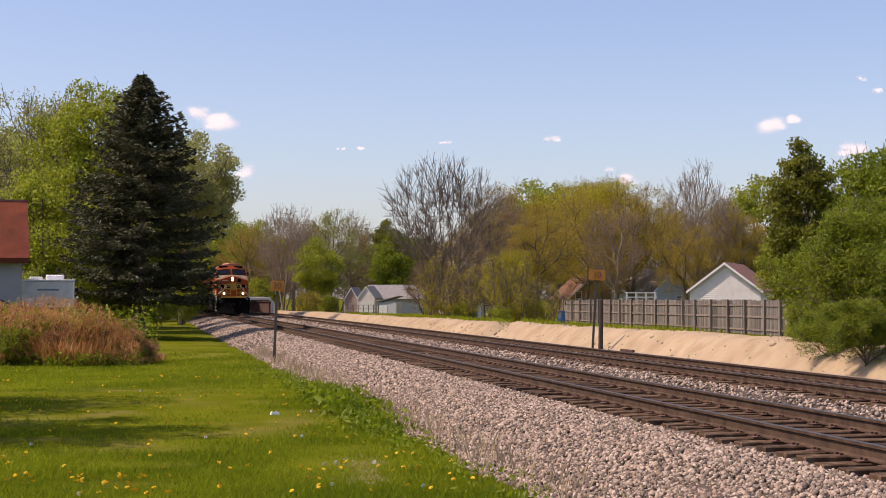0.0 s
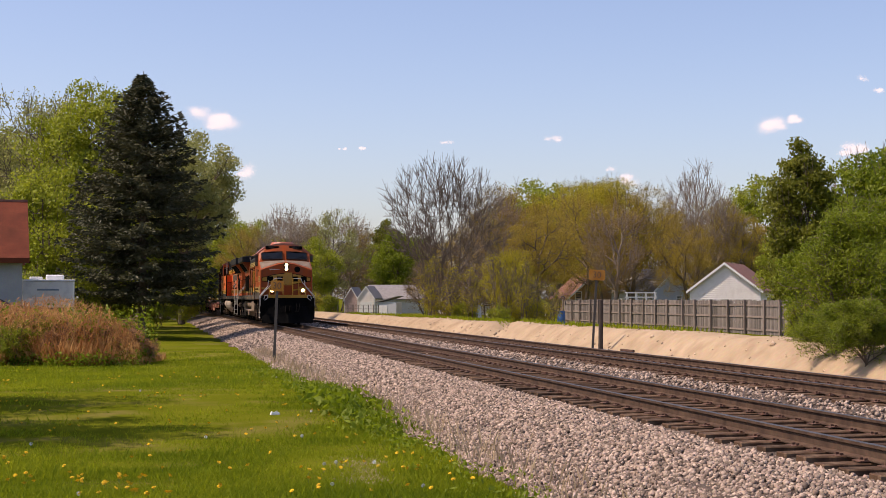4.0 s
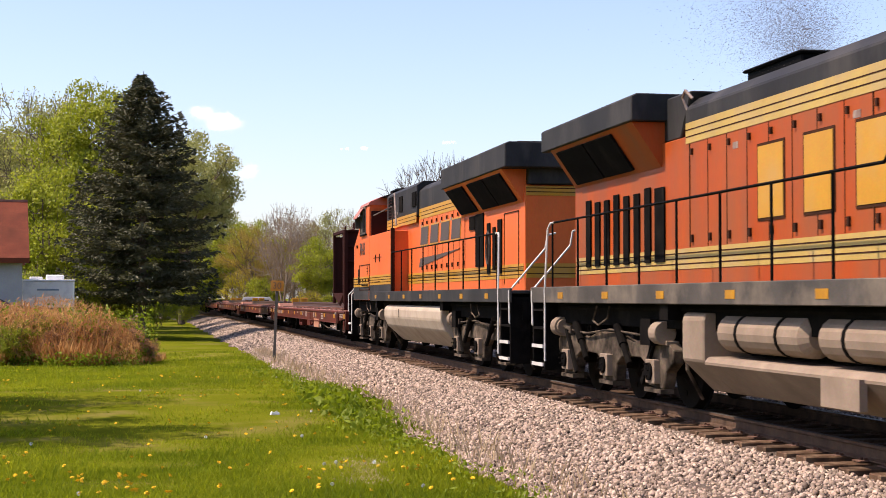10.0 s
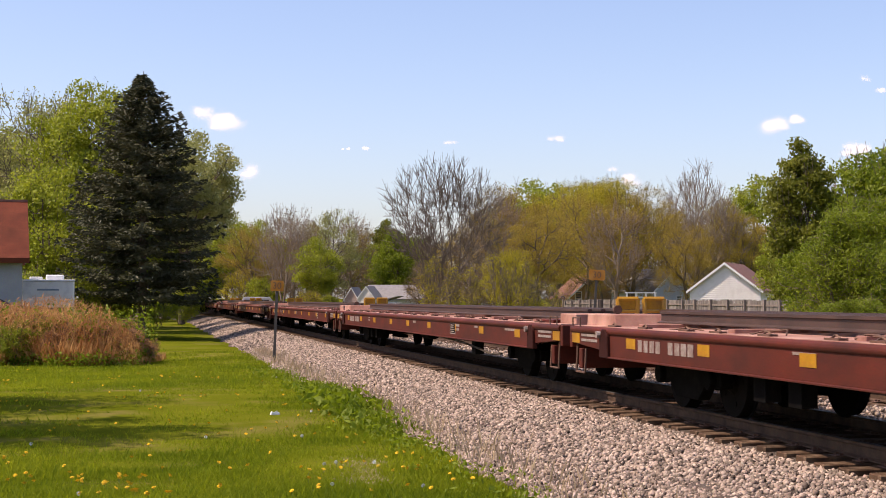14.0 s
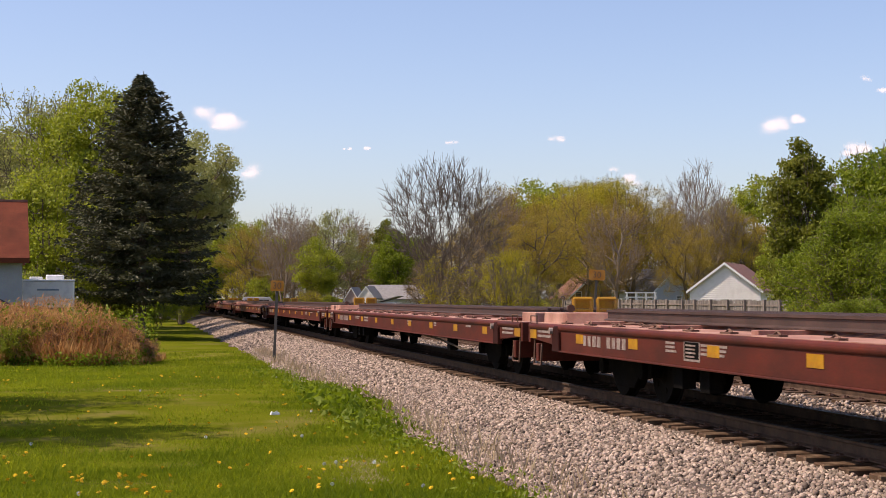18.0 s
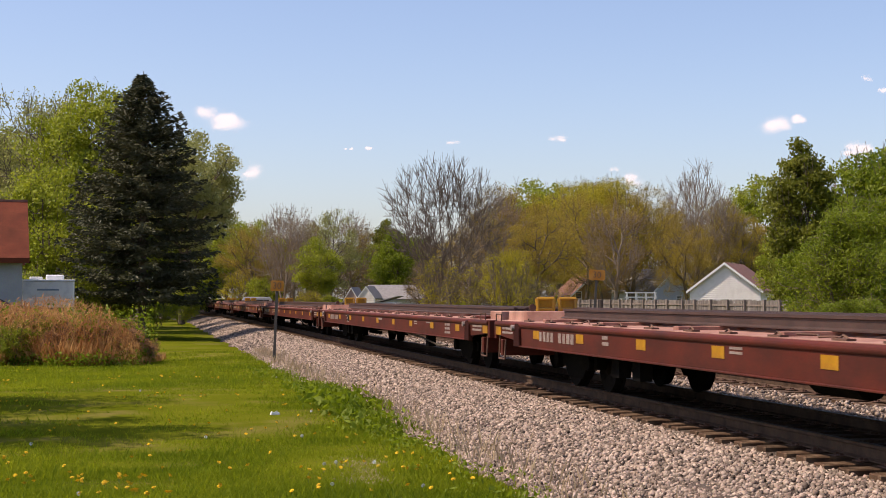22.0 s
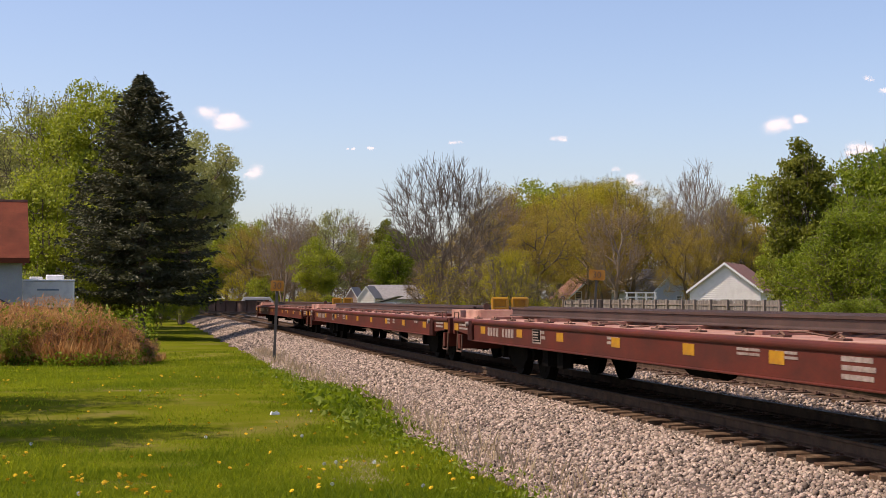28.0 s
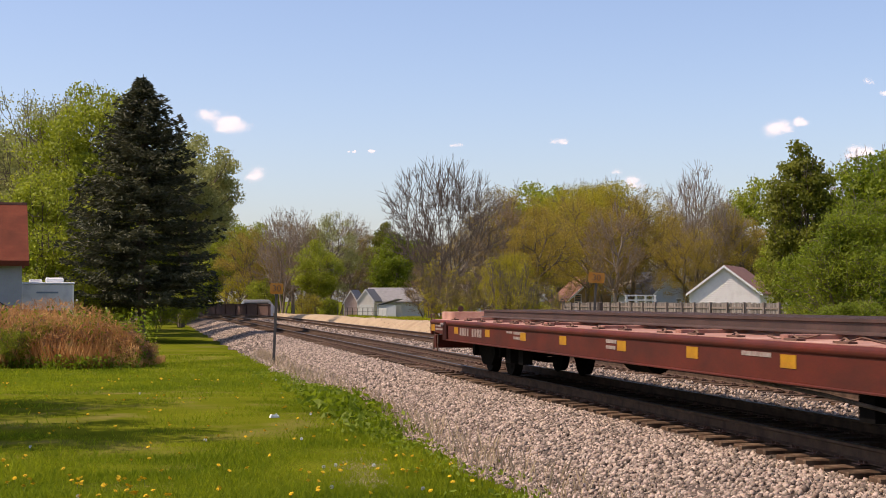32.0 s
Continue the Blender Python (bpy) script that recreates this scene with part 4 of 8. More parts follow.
def build_loco(older, number):
    """A six-axle diesel locomotive, front towards +x."""
    lab = ("weathered orange and black diesel locomotive with yellow stripes" if older else "bright orange diesel locomotive with a black roof, running backwards")
    lo = thing("locomotive", lab, "locomotive", "locomotives of the train")
    OR = M_ORANGE if older else M_ORANGE2
    YE = M_CREAM if older else M_YELLOW
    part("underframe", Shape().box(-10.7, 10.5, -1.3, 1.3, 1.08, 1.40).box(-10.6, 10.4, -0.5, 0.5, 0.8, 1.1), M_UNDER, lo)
    for y in (-1.5, 1.5):
        part("side_sill", Shape().box(-10.7, 6.0, min(y, y * 1.03), max(y, y * 1.03), 1.40, 1.66).box(-10.7, 6.0, min(y * 0.6, y), max(y * 0.6, y), 1.56, 1.62),
             M_SILL if older else M_HOODTOP, lo, bevel=0.01)
    # cab and nose
    cab = [(1.5, 1.42), (1.5, 3.86), (1.46, 4.10), (1.05, 4.44), (0.45, 4.62), (0, 4.64)]
    rear = [(1.5, 1.42), (1.5, 3.90), (1.46, 4.10), (1.05, 4.44), (0.45, 4.60), (0, 4.62)]
    if not older:
        cab = [(1.5, 1.42), (1.5, 4.10), (1.48, 4.26), (1.15, 4.46), (0.45, 4.60), (0, 4.62)]
        rear = [(1.5, 1.42), (1.5, 4.10), (1.48, 4.26), (1.15, 4.44), (0.45, 4.55), (0, 4.57)]
    brow = [(1.5, 1.42), (1.5, 3.50), (1.485, 3.55), (1.05, 3.61), (0.45, 3.64), (0, 3.65)]
    nose = [(1.49, 1.42), (1.49, 3.08), (1.46, 3.14), (1.05, 3.28), (0.45, 3.47), (0, 3.53)]
    tip = [(1.45, 1.45), (1.45, 3.04), (1.42, 3.10), (1.02, 3.24), (0.43, 3.43), (0, 3.48)]
    back = 6.05 if older else 6.5
    body = part("cab", loft([(back, mirror(rear)), (8.18, mirror(cab)), (8.68, mirror(brow)), (9.70, mirror(nose)), (9.78, mirror(tip))]), OR, lo, bevel=0.012)
    # roof of the cab
    part("cab_roof", loft([(back - 0.05, mirror([(1.53, 3.93 if older else 4.22), (1.49, 4.09 if older else 4.30), (1.07, 4.47 if older else 4.49), (0.46, 4.635), (0, 4.66)])),
                           (8.22, mirror([(1.53, 3.97 if older else 4.22), (1.49, 4.13 if older else 4.30), (1.07, 4.47 if older else 4.51), (0.46, 4.65), (0, 4.67)]))]),
         M_REDROOF, lo)
    part("roof_hatch", Shape().cyl((7.2, 0, 4.6), (7.2, 0, 4.76), 0.72, 20, 0.6), M_REDROOF if older else M_BLACK, lo)
    for y in (-1, 1):
        # windscreen panes on the sloping front
        def wp(u, v):
            w = 0.09 + 1.22 * u
            zl = float(np.interp(w, [0, 0.45, 1.05, 1.485], [3.65, 3.64, 3.61, 3.55]))
            zh = float(np.interp(w, [0, 0.45, 1.05, 1.46], [4.64, 4.62, 4.44, 4.10]))
            return Vector((8.68, y * w, zl)).lerp(Vector((8.18, y * w, zh)), v) + Vector((0.05, 0, 0.035))

        def level(u, z):
            a, b = wp(u, 0).z, wp(u, 1).z
            return wp(u, (z - a) / (b - a))
        q = [level(0.02, 3.74), level(0.5, 3.72), level(0.98, 3.70), level(1.0, 3.76), level(1.0, 4.06), level(0.96, 4.11), level(0.5, 4.17), level(0.02, 4.18)]
        off = Vector((-0.05, 0, -0.04))
        sh = Shape().add(q + [p + off for p in q], [tuple(range(8)), tuple(range(15, 7, -1))] + [(i, i + 8, (i + 1) % 8 + 8, (i + 1) % 8) for i in range(8)])
        pane = part("windscreen", sh, M_GLASS, lo, "dark slanting windscreen pane")
        part("windscreen_frame", Shape().tube(q + [q[0]], 0.022, 6), M_SEAM if older else OR, pane)
        sheet = [Vector((8.72, y * 1.44, 3.548)), Vector((8.72, y * 1.05, 3.605)), Vector((8.72, y * 0.45, 3.637)), Vector((8.72, y * 0.04, 3.647)),
                 Vector((9.66, y * 0.04, 3.538)), Vector((9.66, y * 0.45, 3.483)), Vector((9.66, y * 1.05, 3.293)), Vector((9.66, y * 1.42, 3.165))]
        up = Vector((0, 0, 0.012))
        part("nose_top_sheet", Shape().add([p - up for p in sheet] + [p + up for p in sheet], [(0, 1, 6, 7), (1, 2, 5, 6), (2, 3, 4, 5), (8, 15, 14, 9), (9, 14, 13, 10), (10, 13, 12, 11)]
                                           + [(i, (i + 1) % 8, (i + 1) % 8 + 8, i + 8) for i in range(8)]), M_NOSETOP, lo, "dusty grey-brown non-slip sheet on the nose")
        part("wiper", Shape().tube([wp(0.45, 0.02) + Vector((0.05, 0, 0.02)), wp(0.75, 0.3) + Vector((0.05, 0, 0.03)), wp(0.95, 0.12) + Vector((0.05, 0, 0.03))], 0.012, 4), M_BLACK, pane)
        nb = part("number_board", Shape().box(8.05, 8.30, y * 0.68 - 0.38, y * 0.68 + 0.38, 4.31, 4.50, pose(0, 0, 0)), M_BLACK, lo, "black number board", bevel=0.015)
        part("number", text_mesh(number, 0.20, M_SILL), None, nb, m=pose(8.308, y * 0.68, 4.405, 90, 0, 90))
        s = y * 1.5
        w0, w1 = (6.36, 8.12) if older else (7.12, 8.16)
        wt = 4.02 if older else 4.16
        win = part("cab_window", plate(w0, w1, 3.44, wt, s, 0.010), M_GLASS, lo, "dark sliding cab side window")
        fr = Shape()
        mid = w0 + 0.4
        for a, b, c, d in ((w0 - 0.06, w0, 3.38, wt + 0.04), (w1, w1 + 0.06, 3.38, wt + 0.04), (w0 - 0.06, w1 + 0.06, 3.38, 3.44), (w0 - 0.06, w1 + 0.06, wt, wt + 0.05), (mid, mid + 0.05, 3.44, wt), (7.62, 7.66, 3.44, wt)):
            fr.box(a, b, min(s, s * 1.02), max(s, s * 1.02), c, d)
        part("window_frame", fr, M_SILL, win)
        part("sliding_pane", plate(w0 + 0.62, w0 + 1.0, 3.46, 4.0, s * 1.008, 0.008), M_SILL, win, "grey half-open sliding pane")
        part("sunshade", Shape().add([(x, s * k, z) for x in (w0 + (0.35 if not older else -0.1), w1 + 0.1) for k, z in ((1.0, wt + 0.05), (1.0, wt + 0.08), (1.15, 3.98 if older else 3.90), (1.15, 3.95 if older else 3.87))],
                                     [(0, 1, 2, 3), (7, 6, 5, 4), (0, 4, 5, 1), (1, 5, 6, 2), (2, 6, 7, 3), (3, 7, 4, 0)]), M_REDROOF, win, "faded tilted awning over the cab window")
        part("armrest", Shape().box(6.9, 8.0, min(s, s * 1.04), max(s, s * 1.04), 3.35, 3.39), M_BLACK, win)
        mir = Shape().box(8.12, 8.2, min(s, s * 1.12), max(s, s * 1.12), 3.6, 3.95)
        part("mirror", mir, M_SILL, lo)
        # stripes, seams and the road number on cab and nose
        z0 = 1.82
        part("stripe", plate(back + 0.03, 9.68, z0, z0 + 0.30, s, 0.006), YE, lo, "dusty yellow stripe")
        for dz in (0.07, 0.15, 0.23):
            part("stripe_line", plate(back + 0.03, 9.68, z0 + dz, z0 + dz + 0.02, s * 1.004, 0.005), M_BLACK, lo)
        part("lower_band", plate(back + 0.03, 9.68, 1.43, z0 - 0.004, s, 0.006), M_SILL if older else M_HOODTOP, lo, "grey lower band of the cab")
        if older:
            part("corner_patch", plate(9.3, 9.66, 1.78, 2.22, s * 1.004, 0.006), M_CHALK, lo, "worn cream patch at the nose corner")
            part("nose_stripe", plate(8.85, 9.69, 2.42, 2.74, s, 0.006), YE, lo, "yellow band wrapping the nose")
            for dz in (0.07, 0.15, 0.23):
                part("stripe_line", plate(9.05, 9.69, 2.42 + dz, 2.442 + dz, s * 1.004, 0.005), M_BLACK, lo)
        part("road_number", text_mesh(number, 0.66 if older else 0.54, M_NUM if not older else M_BRONZE), None, lo, m=side_pose(7.5 if older else 7.8, 2.94, s * 1.007))
        door = Shape()
        for a, b, c, d in ((6.32, 8.45, 2.46, 2.48), (6.32, 6.335, 1.73, 2.46), (8.43, 8.445, 1.73, 2.46), (6.32, 8.45, 1.715, 1.74)):
            door.box(a, b, min(s, s * 1.01), max(s, s * 1.01), c, d)
        part("access_door", door, M_SEAM, lo, "outline of a low access door")
        for k in range(4):
            part("door_latch", Shape().box(6.52 + 0.55 * k, 6.57 + 0.55 * k, min(s, s * 1.02), max(s, s * 1.02), 1.95, 2.05), M_SEAM, lo)
        for k in range(5):
            part("vent_slat", plate(6.74, 6.86, 2.20 + 0.05 * k, 2.222 + 0.05 * k, s, 0.02), M_SEAM if k % 2 else YE, lo)
        part("lifting_eye", Shape().cyl((8.78, s, 3.06), (8.78, s * 1.03, 3.06), 0.05, 8), M_SEAM, lo)
        vent = part("vent", plate(8.35, 8.62, 1.92, 2.36, s * 1.006, 0.01), M_BLACK, lo) if not older else None
        part("grab_bar", Shape().tube([(6.5, s * 1.03, 1.86), (7.6, s * 1.03, 1.86)], 0.02), M_BLACK, lo)
    # nose front: emblem, headlamps, door
    em = Shape()
    prof = [(-1.38, 2.66), (-1.1, 2.70), (-0.8, 2.80), (-0.4, 2.87), (0, 2.89), (0.4, 2.87), (0.8, 2.80), (1.1, 2.70), (1.38, 2.66),
            (1.38, 2.46), (1.1, 2.42), (0.8, 2.34), (0.4, 2.28), (0, 2.26), (-0.4, 2.28), (-0.8, 2.34), (-1.1, 2.42), (-1.38, 2.46)]
    em.prism(prof, "x", 9.775, 9.79)
    emblem = part("nose_emblem", em, M_YELLOW if older else M_BLACK, lo, "yellow band emblem with dark outline")
    part("emblem_outline", Shape().tube([(9.79, y, z) for y, z in prof + [prof[0]]], 0.018, 5), M_BLACK, emblem)
    if older:
        for c in (-0.93, -0.36, 0.50, 1.0):
            part("emblem_mark", Shape().prism([(c - 0.17, 2.43), (c + 0.17, 2.43), (c + 0.17, 2.72), (c - 0.17, 2.72)], "x", 9.79, 9.797), M_BLACK, emblem, "plain dark block on the emblem")
    part("lower_chevron", Shape().prism([(-1.4, 2.02), (-0.5, 1.92), (0, 1.86), (0.5, 1.92), (1.4, 2.02), (1.4, 2.10), (0.5, 2.0), (0, 1.95), (-0.5, 2.0), (-1.4, 2.10)], "x", 9.775, 9.787), M_YELLOW, lo)
    part("nose_door", Shape().box(9.775, 9.80, -0.12, 0.34, 1.65, 3.02), OR, lo, "narrow nose door", bevel=0.01)
    part("door_band", Shape().box(9.80, 9.806, -0.115, 0.335, 2.22, 2.94), M_YELLOW if older else M_BLACK, lo)
    part("door_hinge", Shape().cyl((9.80, 0.35, 1.8), (9.80, 0.35, 2.9), 0.014, 6), M_SEAM, lo)
    hl = part("headlight_housing", Shape().box(9.68, 9.84, -0.15, 0.15, 3.02, 3.50), M_BLACK, lo, "twin stacked headlights", bevel=0.02)
    for z in (3.15, 3.37):
        part("headlamp", Shape().cyl((9.83, 0, z), (9.865, 0, z), 0.092, 16), M_LAMP if older else M_GLASS, hl, "lit round headlamp" if older else "dark round headlamp")
    part("horn_opening", Shape().cyl((9.74, 0.62, 3.12), (9.80, 0.62, 3.12), 0.17, 16), M_BLACK, lo)
    part("nose_grab_bar", Shape().tube([(9.80, -0.95, 3.12), (9.86, -0.9, 3.12), (9.86, -0.45, 3.12), (9.80, -0.4, 3.12)], 0.012, 5), M_WHITE, lo)
    # front platform, plough, ditch lights, steps
    part("front_platform", Shape().box(9.78, 10.60, -1.42, 1.42, 1.50, 1.60), M_BLACK, lo, bevel=0.01)
    part("platform_edge", Shape().box(10.56, 10.64, -1.12, 1.12, 1.50, 1.66), M_YELLOW if older else M_BLACK, lo, bevel=0.01)
    plough = Shape()
    for a, b in ((-1, 0), (0, 1)):
        ya, yb = 1.45 * a, 1.45 * b
        xa, xb = (10.62 if a else 11.02), (10.62 if b else 11.02)
        plough.add([(xa + 0.14, ya, 0.09), (xb + 0.14, yb, 0.09), (xb, yb, 0.55), (xa, ya, 0.55), (xb - 0.08, yb, 1.02), (xa - 0.08, ya, 1.02),
                    (xa + 0.08, ya, 0.09), (xb + 0.08, yb, 0.09), (xb - 0.06, yb, 0.55), (xa - 0.06, ya, 0.55), (xb - 0.14, yb, 1.02), (xa - 0.14, ya, 1.02)],
                   [(0, 1, 2, 3), (3, 2, 4, 5), (7, 6, 9, 8), (8, 9, 11, 10), (0, 6, 7, 1), (5, 4, 10, 11), (0, 3, 9, 6), (3, 5, 11, 9), (1, 7, 8, 2), (2, 8, 10, 4)])
    part("snow_plough", plough, M_BLACK, lo, "black steel snow plough")
    part("pilot_plate", Shape().box(10.42, 10.56, -1.45, 1.45, 0.35, 1.5), M_BLACK, lo)
    for e, xx in ((1, 11.1), (-1, -11.1)):
        cp = Shape().box(min(xx - 0.7 * e, xx), max(xx - 0.7 * e, xx), -0.09, 0.09, 0.80, 1.0).box(xx - 0.14, xx + 0.14, -0.17, 0.15, 0.72, 1.06)
        cp.box(min(xx + 0.1 * e, xx + 0.34 * e), max(xx + 0.1 * e, xx + 0.34 * e), 0.02, 0.16, 0.74, 1.04)
        part("coupler", cp, M_UNDER, lo, bevel=0.02)
        for y in (-0.75, -0.6, -0.45, 0.5, 0.65):
            part("brake_hose", Shape().tube([(xx - 0.55 * e, y, 1.2), (xx - 0.2 * e, y, 1.0), (xx - 0.12 * e, y * 0.9, 0.78), (xx - 0.05 * e, y * 0.8, 0.7)], 0.022, 6), M_BLACK, lo)
    for y in (-0.86, 0.86):
        dl = part("ditch_light", Shape().box(10.36, 10.58, y - 0.13, y + 0.13, 1.75, 2.08), M_BLACK, lo, "black ditch light in a yellow bracket", bevel=0.015)
        part("bracket", Shape().box(10.50, 10.60, y - 0.18, y - 0.135, 1.66, 2.12).box(10.50, 10.60, y + 0.135, y + 0.18, 1.66, 2.12).box(10.50, 10.60, y - 0.18, y + 0.18, 2.085, 2.13), M_YELLOW if older else M_BLACK, dl)
        part("lamp_glass", Shape().cyl((10.59, y, 1.92), (10.63, y, 1.92), 0.10, 16), M_LAMP if older else M_GLASS, dl)
    for e in (1, -1):
        for y in (-1, 1):
            for k in range(4):
                part("step", Shape().box(min(e * 9.92, e * 10.6), max(e * 9.92, e * 10.6), min(y * 1.18, y * 1.52), max(y * 1.18, y * 1.52), 0.36 + 0.3 * k, 0.40 + 0.3 * k), M_UNDER, lo)
            st = Shape()
            st.box(e * 10.62 - 0.03, e * 10.62 + 0.03, min(y * 1.15, y * 1.52), max(y * 1.15, y * 1.52), 0.3, 1.5)
            st.box(e * 9.9 - 0.03, e * 9.9 + 0.03, min(y * 1.15, y * 1.52), max(y * 1.15, y * 1.52), 0.3, 1.5)
            part("step_stringer", st, M_UNDER, lo, bevel=0.004)
            for k in range(2):
                edge = Shape().box(min(e * 9.92, e * 10.6), max(e * 9.92, e * 10.6), min(y * 1.52, y * 1.55), max(y * 1.52, y * 1.55), 0.355 + 0.3 * k, 0.41 + 0.3 * k)
                part("step_edge", edge, M_WHITE, lo)
            if e == 1:
                rails = [[(9.92, 1.53, 0.42), (9.92, 1.53, 1.60), (9.92, 1.05, 2.18), (9.92, 1.03, 2.5)],
                         [(10.62, 1.36, 0.98), (10.62, 1.53, 1.06), (10.62, 1.54, 1.58), (10.62, 0.82, 2.38), (10.62, 0.76, 2.56), (10.62, 0.62, 2.60), (10.62, 0.34, 2.60)],
                         [(10.66, 1.34, 1.42), (10.66, 1.30, 1.62), (10.66, 1.14, 1.66), (10.66, 1.12, 1.5), (10.66, 1.3, 1.36)]]
            else:
                rails = [[(-9.8, 1.54, 0.45), (-9.8, 1.54, 1.6), (-9.72, 1.51, 2.60), (-9.62, 1.49, 2.70), (-9.4, 1.49, 2.70)],
                         [(-10.62, 1.36, 0.95), (-10.62, 1.53, 1.03), (-10.62, 1.54, 1.60), (-10.62, 0.86, 2.38), (-10.62, 0.82, 2.62), (-10.62, 0.66, 2.66)]]
            for rl in rails:
                part("handrail", Shape().tube([(a, y * b, c) for a, b, c in rl], 0.018, 7), M_WHITE, lo, "white tubular handrail")
    part("front_rail", Shape().tube([(10.5, -0.62, 2.60), (10.5, -0.25, 2.60), (10.5, -0.25, 1.6)], 0.024, 6).tube([(10.5, 0.62, 2.60), (10.5, 0.3, 2.60), (10.5, 0.3, 1.6)], 0.024, 6)
         .tube([(10.5, -0.62, 2.60), (10.5, -0.62, 1.6)], 0.022, 6).tube([(10.5, 0.62, 2.60), (10.5, 0.62, 1.6)], 0.022, 6), M_YELLOW if older else M_WHITE, lo)
    # hood
    hw = 1.02
    top = 4.12 if older else 4.40
    part("hood", Shape().prism([(-hw, 1.6), (hw, 1.6), (hw, 3.60), (-hw, 3.60)], "x", -9.78, 6.05 if older else 5.7), OR, lo, bevel=0.01)
    part("hood_top", Shape().prism([(-hw, 3.604), (hw, 3.604), (hw, top - 0.16), (hw - 0.18, top), (-hw + 0.18, top), (-hw, top - 0.16)], "x", -4.72 if older else -9.7, 1.4), M_HOODTOP, lo, bevel=0.02)
    part("equipment_cabinet", Shape().prism([(-1.09, 3.606), (1.09, 3.606), (1.09, 4.32 if older else 4.40), (0.92, 4.52), (-0.92, 4.52), (-1.09, 4.32 if older else 4.40)], "x", 1.0, 6.04 if older else 5.7), M_HOODTOP, lo, bevel=0.015)
    if older:
        part("low_side_box", Shape().prism([(-1.32, 1.62), (1.32, 1.62), (1.32, 2.36), (1.05, 2.42), (-1.05, 2.42), (-1.32, 2.36)], "x", 1.42, 6.03), OR, lo, "orange box along the walkway with pale grilles", bevel=0.012)
        part("cab_back", Shape().box(5.32, 6.04, -1.42, 1.42, 1.62, 3.62), OR, lo, bevel=0.01)
    else:
        part("cab_side_box", Shape().box(2.62, 6.49, -1.495, 1.495, 1.43, 3.30), OR, lo, "wide orange equipment box behind the cab", bevel=0.012)
        part("cab_back_wall", Shape().box(6.44, 6.49, -1.44, 1.44, 3.31, 4.04), M_GANTRY, lo, "dark red-brown back wall of the cab")
        part("recess_roof", Shape().prism([(-1.2, 4.42), (1.2, 4.42), (1.0, 4.5), (-1.0, 4.5)], "x", 5.7, 6.46), M_HOODTOP, lo)
        part("recess_post", Shape().tube([(5.78, -1.16, 3.3), (5.78, -1.16, 4.3), (5.9, -1.16, 4.34)], 0.03, 6), M_BLACK, lo)
        # block that fills the recess with painted darkness
        part("recess_frame", Shape().box(5.72, 6.42, -0.9, 0.9, 3.31, 4.3), M_RECESS_SHADE, lo, "black block in the recess, coloured as its shadow")
    # radiator housing with sloping intakes under the overhang
    rl_ = -5.5 if older else -4.2
    lid = 4.28 if older else 4.37
    part("radiator_wing", Shape().prism([(-1.5, 3.90), (1.5, 3.90), (1.5, lid - 0.04), (1.42, lid), (-1.42, lid), (-1.5, lid - 0.04)], "x", -10.15, rl_), M_HOODTOP, lo, "black overhanging radiator housing", bevel=0.015)
    part("radiator_neck", Shape().prism([(-9.9, 3.61), (rl_ + 0.5, 3.61), (rl_ + 0.9, 4.20), (-9.9, 4.26)], "y", -0.98, 0.98), M_HOODTOP, lo, bevel=0.02)
    core = part("radiator_core", Shape().prism([(-1.46, 3.896), (-1.03, 3.28), (1.03, 3.28), (1.46, 3.896)], "x", -9.72, rl_ - 0.1), OR, lo, "sloping orange intake frame under the overhang")
    cuts = ((-9.4, -7.98), (-7.9, -6.6)) if older else ((-9.45, -8.1), (-8.02, -6.62), (-6.1, -4.5))
    for y in (-1, 1):
        for a, b in cuts:
            q = [(y * 1.43, 3.84), (y * 1.07, 3.33), (y * 1.10, 3.31), (y * 1.46, 3.82)]
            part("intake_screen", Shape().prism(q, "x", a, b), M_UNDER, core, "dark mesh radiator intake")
    part("radiator_top", Shape().box(-9.9, rl_ - 0.3, -1.2, 1.2, lid - 0.005, lid + 0.04), M_BLACK, lo, bevel=0.02)
    if older:
        part("exhaust_outlet", Shape().box(-4.0, -2.4, -0.45, 0.45, 4.08, 4.36).box(-4.06, -2.34, -0.5, 0.5, 4.35, 4.39), M_BLACK, lo, "black raised exhaust outlet", bevel=0.02)
        part("lifting_lug", Shape().tube([(-4.68, -1.0, 3.95), (-4.70, -1.06, 4.12), (-4.60, -1.06, 4.2), (-4.5, -1.0, 4.08)], 0.02, 6), M_STENCIL, lo)
    else:
        part("exhaust_outlet", Shape().box(-1.4, 0.6, -0.5, 0.5, top - 0.02, top + 0.17).box(-1.5, 0.7, -0.56, 0.56, top + 0.16, top + 0.2), M_BLACK, lo, "black raised exhaust outlet", bevel=0.02)
    for x in (1.2, 3.4):
        part("roof_ring", Shape().tube([(x, -0.90, 4.48), (x, -1.00, 4.56), (x + 0.08, -1.00, 4.61), (x + 0.16, -1.00, 4.56), (x + 0.16, -0.90, 4.48)], 0.018, 6), M_BLACK, lo)
    part("horn", Shape().cyl((2.2, 0.3, 4.5), (2.75, 0.3, 4.5), 0.05, 8, 0.1).cyl((2.2, 0.1, 4.5), (2.6, 0.1, 4.5), 0.05, 8, 0.09).box(2.1, 2.25, 0.0, 0.4, 4.40, 4.55), M_BLACK, lo)
    part("antenna", Shape().cyl((5.4, 0, 4.42), (5.4, 0, 4.75), 0.03, 6).box(6.4, 6.9, 0.5, 0.8, 4.5, 4.66), M_BLACK, lo)
    rng = random.Random(4567 if older else 7643)
